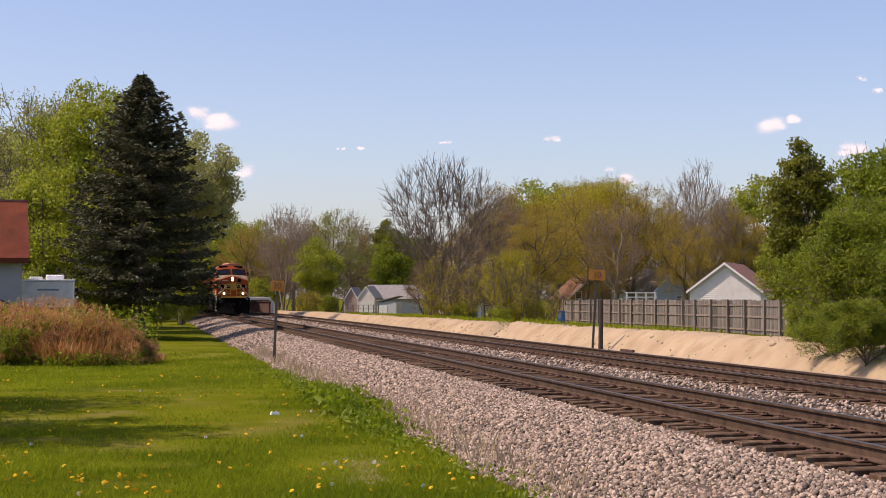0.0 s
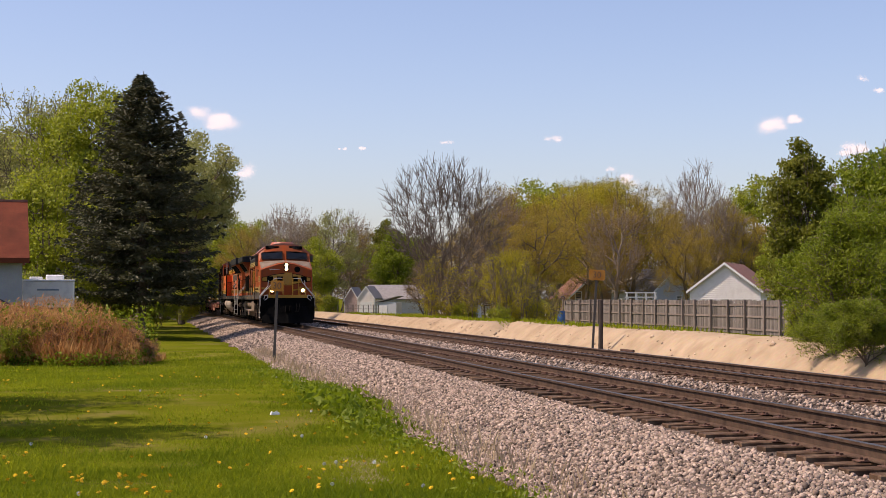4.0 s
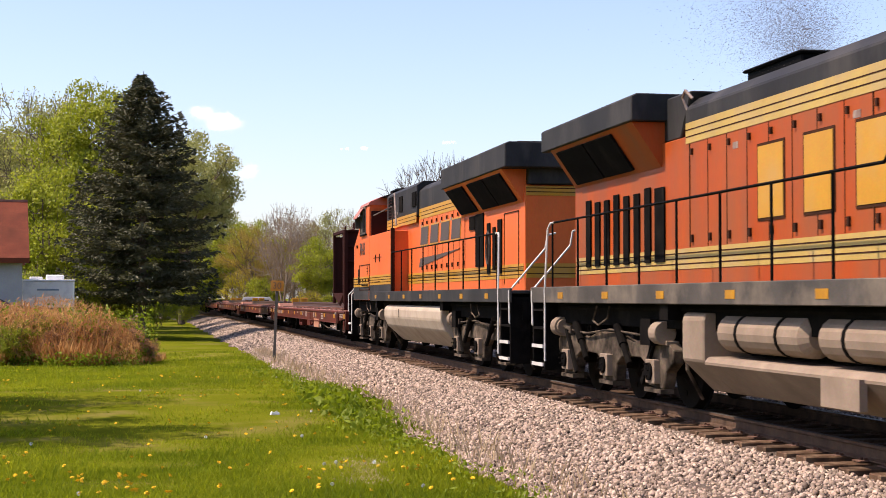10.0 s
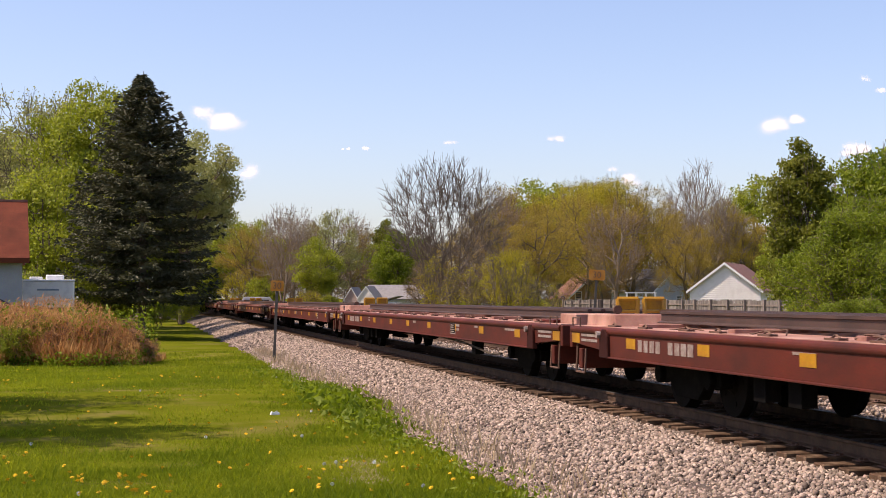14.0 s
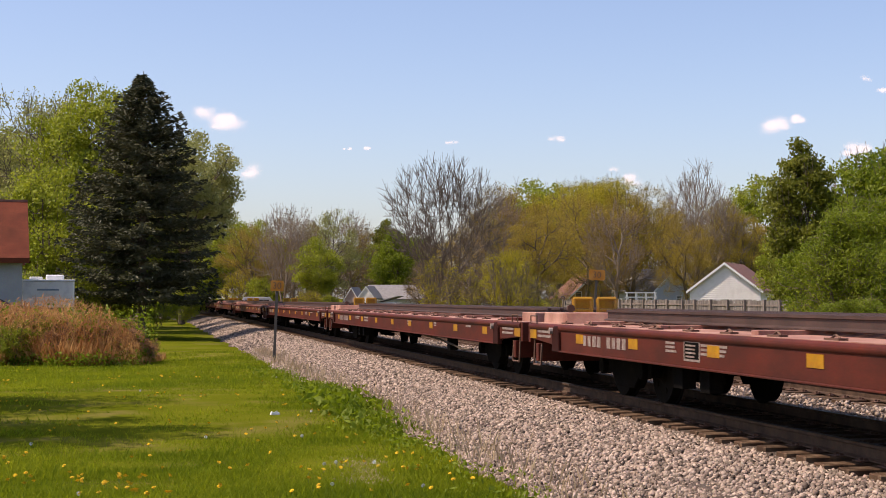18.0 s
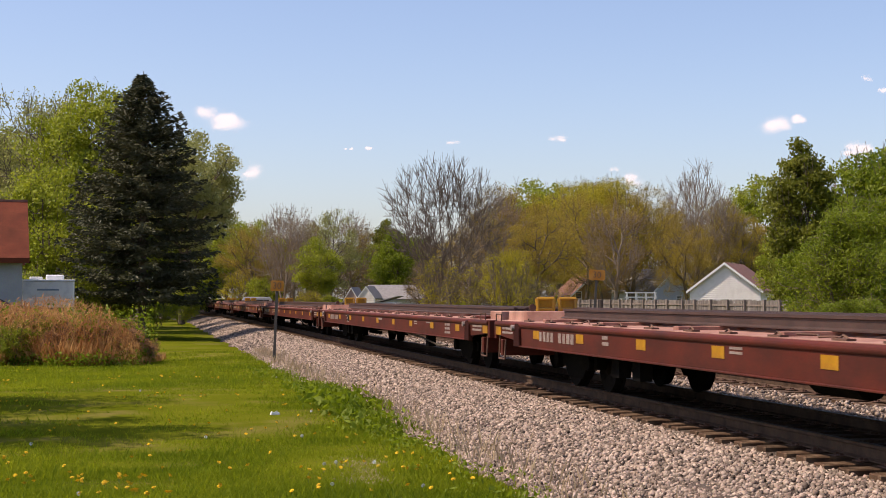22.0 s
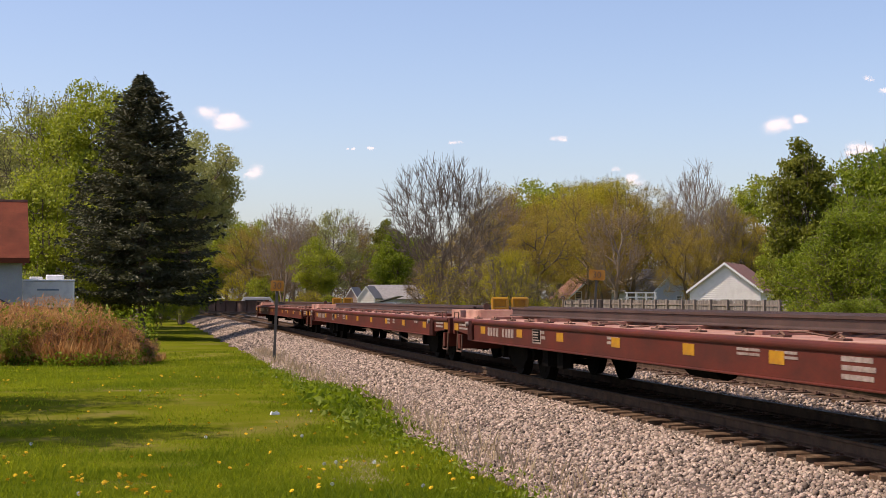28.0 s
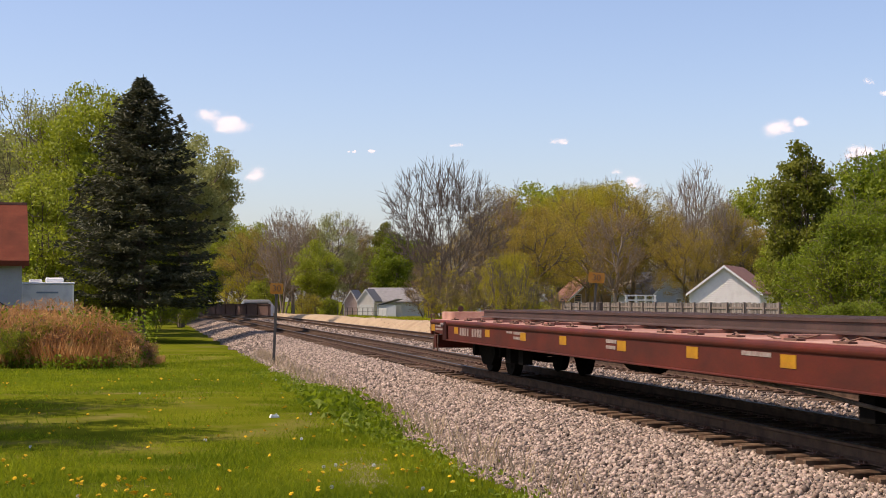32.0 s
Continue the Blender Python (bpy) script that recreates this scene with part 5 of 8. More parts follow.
    for y in (-1, 1):
        s = y * hw
        front = 1.40 if older else 2.60
        part("stripe", plate(-9.7, front, 1.86, 2.13, s, 0.008), YE, lo, "yellow stripe with thin dark lines")
        for dz in (0.06, 0.13, 0.20):
            part("stripe_line", plate(-9.7, front, 1.86 + dz, 1.876 + dz, s * 1.008, 0.004), M_SEAM, lo)
        part("upper_stripe", plate(-4.68 if older else -4.15, 0.98, 3.50, 3.77, s, 0.008), YE, lo)
        part("upper_stripe", plate(1.02, 5.30 if older else 5.69, 3.44, 3.70, y * 1.09, 0.008), YE, lo)
        for dz in (0.08, 0.17):
            part("stripe_line", plate(-4.68 if older else -4.15, 0.98, 3.50 + dz, 3.514 + dz, s * 1.008, 0.004), M_SEAM, lo)
            part("stripe_line", plate(1.02, 5.30 if older else 5.69, 3.44 + dz, 3.454 + dz, y * 1.098, 0.004), M_SEAM, lo)
        # four plain blocks on the hood side
        if older:
            xs, zb, zt, wd, lean, tones = (-2.0, -0.78, 0.42, 1.5), 2.40, 3.23, 0.34, 0.0, (M_YELLOW,) * 4
        else:
            xs, zb, zt, wd, lean, tones = (0.3, -1.0, -2.3, -3.55), 2.84, 3.28, 0.48, 0.26, (M_NUM,) * 4
        for cx, tone in zip(xs, tones):
            for grow, mat, off, nm in ((0.035, M_SEAM if older else M_YELLOW, 1.009, "mark_outline"), (0.0, tone, 1.016, "side_mark")):
                w = wd + grow
                d = -lean * (zt - zb)
                part(nm, Shape().prism([(cx - w, zb - grow), (cx + w, zb - grow), (cx + w + d, zt + grow), (cx - w + d, zt + grow)], "y", *sorted((s, s * off))), mat, lo, "plain block painted on the hood side")
        if older:
            for k in range(2):
                cx = 2.0 + 1.5 * k
                gr = part("side_grille", plate(cx - 0.23, cx + 0.23, 2.03, 2.28, y * 1.32, 0.012), M_SEAM, lo, "small grille with cream slats")
                for j in range(4):
                    part("slat", plate(cx - 0.22, cx + 0.22, 2.045 + 0.06 * j, 2.075 + 0.06 * j, y * 1.332, 0.012), M_CHALK, gr)
            part("box_stripe", plate(1.45, 6.0, 1.86, 2.13, y * 1.32, 0.008), M_YELLOW, lo)
            part("box_skirt", plate(1.45, 6.0, 1.63, 1.855, y * 1.32, 0.008), M_SILL, lo)
            for x in (2.3, 2.62, 3.0, 3.9, 5.0):
                part("panel_seam", plate(x, x + 0.015, 2.44, 3.46, s, 0.012), M_SEAM, lo)
        else:
            part("swoosh", Shape().prism([(0.98, 2.27), (0.78, 2.50), (-1.6, 2.54), (-4.05, 2.60), (-1.6, 2.43)], "y", *sorted((s, s * 1.014))), M_NUM, lo, "long dark tapering stripe")
            part("stripe", plate(2.64, 6.48, 1.86, 2.13, y * 1.495, 0.006), YE, lo)
            for dz in (0.06, 0.13, 0.20):
                part("stripe_line", plate(2.64, 6.48, 1.86 + dz, 1.876 + dz, y * 1.50, 0.006), M_SEAM, lo)
            part("box_skirt", plate(2.64, 6.48, 1.44, 1.855, y * 1.495, 0.006), M_HOODTOP, lo)
            part("box_latch", Shape().box(4.2, 5.6, *sorted((y * 1.495, y * 1.51)), 2.62, 2.635).box(4.5, 4.56, *sorted((y * 1.495, y * 1.515)), 2.5, 2.72).box(5.2, 5.26, *sorted((y * 1.495, y * 1.515)), 2.5, 2.72)
                 .box(4.4, 5.4, *sorted((y * 1.495, y * 1.515)), 1.93, 1.95), M_SEAM, lo)
            part("box_rail", Shape().tube([(2.7, y * 1.44, 3.95), (6.0, y * 1.44, 3.88)], 0.018, 6).tube([(2.72, y * 1.44, 3.3), (2.70, y * 1.44, 3.95)], 0.018, 6), M_SILL, lo)
            part("corner_post", Shape().box(2.56, 2.64, *sorted((y * 1.40, y * 1.50)), 1.43, 3.36), M_SEAM, lo)
            part("side_ladder", Shape().tube([(2.1, y * 1.44, 3.4), (2.62, y * 1.40, 4.3)], 0.022, 6), M_STENCIL, lo)
        # door seams, hinges and latches
        for k in range(9):
            x0 = -4.55 + k * 0.62
            if x0 > front - 0.1:
                continue
            part("door_seam", plate(x0, x0 + 0.013, 2.14, 3.49, s, 0.012 if abs(k - 4) > 3 else 0.006), M_SEAM, lo)
            part("door_latch", Shape().box(x0 + 0.08, x0 + 0.13, *sorted((s, s * 1.03)), 2.20, 2.30), M_SEAM, lo)
            part("door_latch", Shape().box(x0 + 0.08, x0 + 0.12, *sorted((s, s * 1.03)), 3.34, 3.42), M_SEAM, lo)
            if rng.random() < 0.5:
                part("notice", plate(x0 + 0.2, x0 + 0.36, 3.28, 3.36, s, 0.005), M_STENCIL, lo, "small white notice plate")
        if older:
            slots = [(-9.1 + 0.47 * k, 0.24, 1.97, 2.98 + 0.05 * (k % 3 == 0)) for k in range(7)] + [(-5.85, 0.38, 1.97, 3.0)]
        else:
            slots = [(-5.62, 0.55, 2.95, 3.24), (-6.42, 0.74, 2.14, 3.26), (-7.02, 0.26, 1.97, 3.02), (-7.48, 0.22, 2.05, 2.92), (-8.02, 0.33, 1.97, 3.05)]
        for x0, w, a, b in slots:
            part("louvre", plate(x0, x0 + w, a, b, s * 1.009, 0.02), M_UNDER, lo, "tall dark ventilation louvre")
        if not older:
            dr = Shape()
            for a, b, c, d in ((-9.35, -9.33, 1.75, 3.15), (-8.2, -8.18, 1.75, 3.15), (-9.35, -8.18, 3.13, 3.15)):
                dr.box(a, b, *sorted((s, s * 1.015)), c, d)
            part("rear_door", dr, M_SEAM, lo)
            part("hose_coil", Shape().tube([(-8.6 + 0.17 * math.sin(k * 0.7), y * 1.46, 2.45 + 0.32 * math.cos(k * 0.7)) for k in range(10)], 0.018, 6), M_SILL, lo, "hose coil hung on the rail")
        part("intake_grille", plate(1.04, 2.55, 3.74, 4.20, y * 1.09, 0.03) if older else plate(1.02, 1.56, 3.86, 4.24, y * 1.09, 0.03), M_UNDER, lo)
        if not older:
            lv = part("louvre_panel", plate(4.64, 5.37, 3.75, 4.34, y * 1.09, 0.02), M_UNDER, lo, "dark louvred panel beside the recess")
            for j in range(6):
                part("slat", plate(4.68, 5.33, 3.79 + 0.09 * j, 3.81 + 0.09 * j, y * 1.108, 0.012), M_GANTRY, lv)
            for x in (3.9, 4.5):
                part("notice", plate(x, x + 0.07, 3.80, 3.86, y * 1.09, 0.005), M_STENCIL, lo, "small white notice plate")
                part("panel_seam", plate(x - 0.06, x - 0.045, 3.72, 4.36, y * 1.09, 0.012), M_SILL, lo)
        part("cabinet_window", plate(4.55, 5.17, 3.70, 4.20, y * 1.09, 0.02) if older else plate(3.1, 3.6, 3.84, 4.26, y * 1.09, 0.02), M_UNDER, lo)
        part("seam_post", plate(4.46, 4.49, 3.72, 4.2, y * 1.09, 0.02), M_SEAM, lo)
        # walkway handrails
        n = 9
        for k in range(n):
            x = -9.5 + k * ((11.4 if older else 12.0) / (n - 1))
            part("stanchion", Shape().cyl((x, y * 1.49, 1.6), (x, y * 1.49, 2.70), 0.017, 6), M_BLACK, lo)
        if older:
            for x, h in ((3.6, 3.30), (5.3, 3.40)):
                part("stanchion", Shape().cyl((x, y * 1.47, 1.6), (x, y * 1.46, h), 0.02, 6), M_BLACK, lo)
        part("walkway_rail", Shape().tube([(-9.4, y * 1.49, 2.70), (1.5, y * 1.49, 2.70), (1.95, y * 1.47, 3.2), (5.95, y * 1.46, 3.42)] if older
                                          else [(-9.4, y * 1.49, 2.70), (2.55, y * 1.49, 2.70)], 0.018, 6), M_BLACK, lo)
        for k in range(7):
            part("sill_reflector", plate(-9.0 + 2.3 * k, -8.72 + 2.3 * k, 1.47, 1.57, y * 1.546, 0.004), M_REFLECT, lo)
        for x in (-4.4, 5.0):
            part("jacking_pad", Shape().box(x, x + 0.3, min(y * 1.2, y * 1.5), max(y * 1.2, y * 1.5), 1.2, 1.42), M_UNDER, lo)
    part("rear_stripe", Shape().box(-9.80, -9.775, -1.0, 1.0, 1.86, 2.13), M_YELLOW, lo)
    part("rear_stripe", Shape().box(-9.80, -9.775, -1.0, 1.0, 3.40, 3.58), M_YELLOW, lo)
    for z in (1.93, 2.05, 3.46, 3.53):
        part("stripe_line", Shape().box(-9.806, -9.798, -1.0, 1.0, z, z + 0.016), M_SEAM, lo)
    # fuel tank
    if older:
        full = [(-1.42, 1.30), (-1.46, 1.22), (-1.46, 0.72), (-1.05, 0.33), (1.05, 0.33), (1.46, 0.72), (1.46, 1.22), (1.42, 1.30)]
        low = [(-1.40, 0.78), (-1.46, 0.70), (-1.05, 0.33), (1.05, 0.33), (1.46, 0.70), (1.40, 0.78)]
        tk = part("fuel_tank", Shape().prism(full, "x", 2.6, 4.7).prism(low, "x", -3.0, 2.6).prism(full, "x", -3.7, -3.0), M_TANK, lo, "dusty beige fuel tank", bevel=0.02)
        # middle of the tank painted dark so the gap round the reservoirs looks shaded
        part("tank_core", Shape().box(-2.99, 2.59, -0.85, 0.85, 0.79, 1.3), M_UNDER, tk)
        for y in (-1.2, 1.2):
            for a, b in ((-2.65, -0.5), (0.0, 2.25)):
                part("air_reservoir", Shape().cyl((a, y, 1.07), (b, y, 1.07), 0.225, 18).cyl((a - 0.09, y, 1.07), (a, y, 1.07), 0.13, 18, 0.225).cyl((b, y, 1.07), (b + 0.09, y, 1.07), 0.225, 18, 0.13), M_TANK, tk)
                for xs_ in (a + 0.5, b - 0.56):
                    part("reservoir_strap", Shape().cyl((xs_, y, 1.07), (xs_ + 0.06, y, 1.07), 0.235, 18), M_UNDER, tk)
            part("filler", Shape().cyl((3.4, y * 1.1, 1.3), (3.4, y * 1.1, 1.42), 0.08, 8), M_UNDER, tk)
        for y in (-1.46, 1.46):
            part("tank_step", Shape().box(0.2, 1.0, y - 0.04, y + 0.04, 0.42, 0.72), M_TANK, tk)
    else:
        full = [(-1.40, 1.30), (-1.50, 1.20), (-1.50, 0.98), (-1.40, 0.74), (-0.95, 0.34), (0.95, 0.34), (1.40, 0.74), (1.50, 0.98), (1.50, 1.20), (1.40, 1.30)]
        tk = part("fuel_tank", Shape().prism(full, "x", -4.1, 3.7), M_TANK_CLEAN, lo, "clean beige fuel tank with rounded lower edge", bevel=0.03)
        for y in (-1, 1):
            part("tank_seam", plate(1.3, 1.34, 0.98, 1.2, y * 1.5, 0.008), M_UNDER, tk)
            part("filler", Shape().cyl((-2.4, y * 1.3, 1.3), (-2.4, y * 1.3, 1.42), 0.08, 8).cyl((0.5, y * 1.3, 1.3), (0.5, y * 1.3, 1.42), 0.06, 8), M_UNDER, tk)
    pipes = Shape()
    for y in (-1.3, 1.3):
        pipes.tube([(-9.6, y, 1.32), (-4.0, y, 1.34), (5.0, y, 1.34), (9.4, y, 1.3)], 0.035, 6)
        pipes.tube([(5.0, y, 1.2), (5.3, y, 0.9), (5.5, y, 0.7)], 0.03, 6)
        for x in (5.5, -5.2):
            pipes.box(x - 0.2, x + 0.2, y - 0.12, y + 0.12, 0.85, 1.2)
    part("piping", pipes, M_UNDER, lo)
    loco_bogie(lo, 7.2)
    loco_bogie(lo, -7.2)
    return lo


def wagon_bogie(parent, x):
    if "wagon_bolster" not in MESHES:
        # bolster and frames coloured near black, as the shade beneath the deck
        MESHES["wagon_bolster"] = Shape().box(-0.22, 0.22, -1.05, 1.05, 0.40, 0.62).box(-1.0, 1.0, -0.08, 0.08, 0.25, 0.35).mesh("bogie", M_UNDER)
        for y in (-1.0, 1.0):
            fr = Shape().prism([(-1.15, 0.36), (-0.62, 0.36), (-0.40, 0.18), (0.40, 0.18), (0.62, 0.36), (1.15, 0.36), (1.15, 0.56), (0.62, 0.62), (0.45, 0.70), (-0.45, 0.70), (-0.62, 0.62), (-1.15, 0.56)],
                               "y", y - 0.08, y + 0.08)
            for ax in (-0.89, 0.89):
                fr.cyl((ax, y, 0.46), (ax, y + math.copysign(0.16, y), 0.46), 0.13, 10)
            for dx in (-0.2, 0, 0.2):
                fr.cyl((dx, y, 0.25), (dx, y, 0.5), 0.075, 8)
            MESHES["wagon_frame%d" % y] = fr.mesh("side_frame", M_UNDER, 0.01)
    bg = part("bogie", MESHES["wagon_bolster"], None, parent, m=pose(x, 0, 0))
    for y in (-1, 1):
        part("side_frame", MESHES["wagon_frame%d" % y], None, bg)
    for ax in (-0.89, 0.89):
        wheelset(bg, ax, 0.46, M_WHEEL, 0)
    return bg


HALF = 13.72


def build_wagon(first, seed):
    """A long flat wagon of the rail train; near side -y."""
    rng = random.Random(seed)
    wg = thing("flat_wagon", "long red-brown flat wagon with pale deck edge and yellow reflectors" if not first else "red-brown flat wagon carrying a tall dark steel gantry",
               "wagon", "flat wagons of the train")

    def shared(key, make):
        if key not in MESHES:
            MESHES[key] = make()
        return MESHES[key]

    for y in (-1, 1):
        def sill(y=y):
            sh = Shape().prism([(-HALF, 0.80), (-12.2, 0.72), (-11.9, 0.64), (11.9, 0.64), (12.2, 0.72), (HALF, 0.80), (HALF, 1.03), (-HALF, 1.03)], "y", y * 1.42, y * 1.50)
            sh.box(-11.9, 11.9, min(y * 1.40, y * 1.545), max(y * 1.40, y * 1.545), 0.62, 0.645)
            sh.cyl((-HALF, y * 1.47, 1.0), (HALF, y * 1.47, 1.0), 0.062, 12)
            return sh.mesh("side_sill", M_BROWN, 0.006)
        part("side_sill", shared("sill%d" % y, sill), None, wg)
    part("deck", shared("deck", lambda: Shape().box(-HALF, HALF, -1.49, 1.49, 1.032, 1.064).mesh("deck", M_DECK)), None, wg, "sun-bleached pinkish deck")

    def frame_mesh():
        sh = Shape().box(-13.9, 13.9, -0.28, 0.28, 0.50, 0.98)
        for k in range(9):
            x = -8 + 2 * k
            sh.box(x - 0.08, x + 0.08, -1.4, 1.4, 0.66, 0.98)
        return sh.mesh("centre_sill", M_UNDER)
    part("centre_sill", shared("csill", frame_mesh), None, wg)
    for e in (-1, 1):
        part("end_sill", shared("esill%d" % e, lambda e=e: Shape().box(min(e * HALF, e * 13.84), max(e * HALF, e * 13.84), -1.5, 1.5, 0.72, 1.05)
                                .box(min(e * 13.2, e * 13.35), max(e * 13.2, e * 13.35), -1.50, 1.50, 0.42, 0.72).mesh("end_sill", M_BROWN, 0.01)), None, wg)
        part("coupler", shared("wcoup%d" % e, lambda e=e: Shape().box(min(e * 13.8, e * 14.0), max(e * 13.8, e * 14.0), -0.12, 0.12, 0.72, 0.92).box(e * 14.0 - 0.1, e * 14.0 + 0.1, -0.17, 0.16, 0.66, 0.98)
                               .tube([(e * 13.8, 0.4, 0.8), (e * 13.95, 0.35, 0.5), (e * 14.05, 0.3, 0.45)], 0.03).mesh("coupler", M_UNDER, 0.01)), None, wg)
        for y in (-1, 1):
            part("end_patch", shared("epatch%d%d" % (e, y), lambda e=e, y=y: plate(e * 13.5 - 0.2, e * 13.5 + 0.2, 0.80, 1.0, y * 1.5, 0.006).mesh("end_patch", M_REFLECT)), None, wg, "yellow corner patch")
            part("corner_step", shared("cstep%d%d" % (e, y), lambda e=e, y=y: Shape().tube([(e * 13.55, y * 1.46, 0.8), (e * 13.55, y * 1.48, 0.36), (e * 13.1, y * 1.48, 0.36), (e * 13.1, y * 1.46, 0.72)], 0.018, 5).mesh("corner_step", M_IRON)), None, wg)
            part("grab_iron", shared("grab%d%d" % (e, y), lambda e=e, y=y: Shape().tube([(e * 13.6, y * 1.52, 1.05), (e * 13.6, y * 1.52, 1.18), (e * 13.2, y * 1.52, 1.18), (e * 13.2, y * 1.52, 1.05)], 0.012, 5).mesh("grab_iron", M_IRON)), None, wg)
            part("side_bracket", shared("sbr%d%d" % (e, y), lambda e=e, y=y: Shape().prism([(e * 12.0 - 0.20, 0.62), (e * 12.0 + 0.20, 0.62), (e * 12.0 + 0.17, 0.94), (e * 12.0 + 0.08, 1.03), (e * 12.0 - 0.08, 1.03), (e * 12.0 - 0.17, 0.94)], "y", y * 1.46, y * 1.55)
                                        .mesh("side_bracket", M_GANTRY, 0.012)), None, wg, "dark recessed bracket on the side")
            # round disc on the bracket, its white highlight given as pale paint
            part("bracket_pin", shared("spin%d%d" % (e, y), lambda e=e, y=y: Shape().cyl((e * 12.0 - 0.16, y * 1.54, 0.95), (e * 12.0 - 0.16, y * 1.60, 0.95), 0.055, 10).mesh("bracket_pin", M_STENCIL)), None, wg)
            part("end_stencil", shared("est%d%d" % (e, y), lambda e=e, y=y: Shape().box(e * 12.8 - 0.42, e * 12.8 + 0.42, min(y * 1.50, y * 1.505), max(y * 1.50, y * 1.505), 0.905, 0.945)
                                       .box(e * 12.8 - 0.42, e * 12.8 + 0.38, min(y * 1.50, y * 1.505), max(y * 1.50, y * 1.505), 0.83, 0.87).mesh("end_stencil", M_STENCIL)), None, wg, "worn white stencilled bars")
    for y in (-1, 1):
        for k in range(9):
            x = -10.9 + 2.72 * k + rng.uniform(-0.12, 0.12)
            part("reflector", shared("refl%d" % y, lambda y=y: Shape().box(-0.19, 0.19, min(y * 1.50, y * 1.506), max(y * 1.50, y * 1.506), 0.785, 0.925).mesh("reflector", M_REFLECT)), None, wg, m=pose(x, 0, 0))
        for k in range(5):
            x = rng.uniform(-7.0, 10.5)
            hgt = rng.choice([0.03, 0.04, 0.05])
            w = rng.uniform(0.15, 0.5)
            bars = Shape()
            for j in range(rng.choice([1, 2, 2, 3])):
                z = 0.93 - j * hgt * 1.7
                bars.box(x - w, x + w * rng.uniform(0.5, 1), min(y * 1.50, y * 1.505), max(y * 1.50, y * 1.505), z - hgt, z)
            part("stencil", bars, M_STENCIL, wg, "worn white stencilled bars")
        for j in range(9):
            if j != 4:
                w = 0.075 + 0.02 * rng.random()
                part("number_bar", plate(-10.60 + 0.23 * j, -10.60 + 0.23 * j + 2 * w, 0.76, 0.915, y * 1.5, 0.004), M_STENCIL, wg, "worn cream lettering block")
        if rng.random() < 0.55:
            x = rng.choice([-7.0, -6.1, 3.1, 5.4])
            pl = part("data_panel", plate(x - 0.27, x + 0.27, 0.71, 0.97, y * 1.5, 0.004), M_STENCIL, wg, "white-framed data panel")
            part("panel_face", plate(x - 0.235, x + 0.235, 0.74, 0.94, y * 1.503, 0.004), M_UNDER, pl)
            lines = Shape()
            for j in range(4):
                lines.box(x - 0.2, x + rng.uniform(0.05, 0.2), min(y * 1.506, y * 1.51), max(y * 1.506, y * 1.51), 0.757 + j * 0.045, 0.778 + j * 0.045)
            part("panel_lines", lines, M_STENCIL, pl)

    for k in range(19):
        for y in (-1.36, 1.36):
            part("tie_down_clip", shared("clip", lambda: Shape().box(-0.16, 0.16, -0.05, 0.05, 1.05, 1.075).tube([(-0.1, 0, 1.07), (0, 0, 1.105), (0.1, 0, 1.07)], 0.014, 4).mesh("tie_down_clip", M_IRON)),
                 None, wg, m=pose(-11.9 + k * 1.32 + rng.uniform(-0.2, 0.2), y, 0.012))
    for k in range(5):
        x = rng.uniform(-11, 11)
        pts = [(x + 0.16 * j, -1.25 + 0.05 * rng.gauss(0, 1) + 0.03 * j, 1.06 + 0.07 * rng.random()) for j in range(6)]
        part("tie_wire", Shape().tube(pts, 0.011, 4), M_IRON, wg)
    for k in range(8):
        part("rail_bearer", shared("bearer", lambda: Shape().box(-0.1, 0.1, -1.25, 1.25, 1.045, 1.115).mesh("rail_bearer", M_DECK, 0.006)), None, wg, m=pose(-11.2 + 3.2 * k, 0, 0))
    for y in (-0.8, 0.8):
        part("rear_block", shared("rblock%d" % (10 * y), lambda y=y: Shape().prism([(-12.3, 1.05), (-13.75, 1.05), (-13.70, 1.235), (-12.42, 1.235)], "y", y - 0.45, y + 0.45).mesh("rear_block", M_DECK, 0.014)),
             None, wg, "pale pinkish raised end block")
        part("end_block", shared("block%d" % (10 * y), lambda y=y: Shape().box(12.75, 13.65, y - 0.42, y + 0.30, 1.05, 1.225).mesh("end_block", M_DECK, 0.014)), None, wg, "pale pinkish raised end block")
    part("cover_plate", shared("cplate", lambda: Shape().box(11.9, 12.6, -1.3, -0.5, 1.05, 1.12).mesh("cover_plate", M_BROWN, 0.01)), None, wg)
    part("hand_brake", shared("hbrake", lambda: Shape().tube([(-13.3, -0.9, 1.05), (-13.3, -0.9, 1.32)], 0.02).cyl((-13.32, -0.9, 1.3), (-13.28, -0.9, 1.3), 0.07, 10).mesh("hand_brake", M_IRON)), None, wg)
    # underside gear, its near-black colour standing in for the wagon's shadow
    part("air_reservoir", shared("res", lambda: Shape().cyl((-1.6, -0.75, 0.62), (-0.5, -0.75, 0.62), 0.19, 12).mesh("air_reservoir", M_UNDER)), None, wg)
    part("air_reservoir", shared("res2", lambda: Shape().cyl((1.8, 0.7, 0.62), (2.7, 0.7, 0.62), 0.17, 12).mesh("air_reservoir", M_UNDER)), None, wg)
    part("brake_rod", shared("rod", lambda: Shape().tube([(4.0, -1.38, 0.60), (6.0, -1.40, 0.55), (7.6, -1.42, 0.47), (8.7, -1.42, 0.40), (9.4, -1.4, 0.44)], 0.022).tube([(-9, 0.5, 0.55), (9, 0.5, 0.55)], 0.025)
                            .mesh("brake_rod", M_TRUCK)), None, wg)
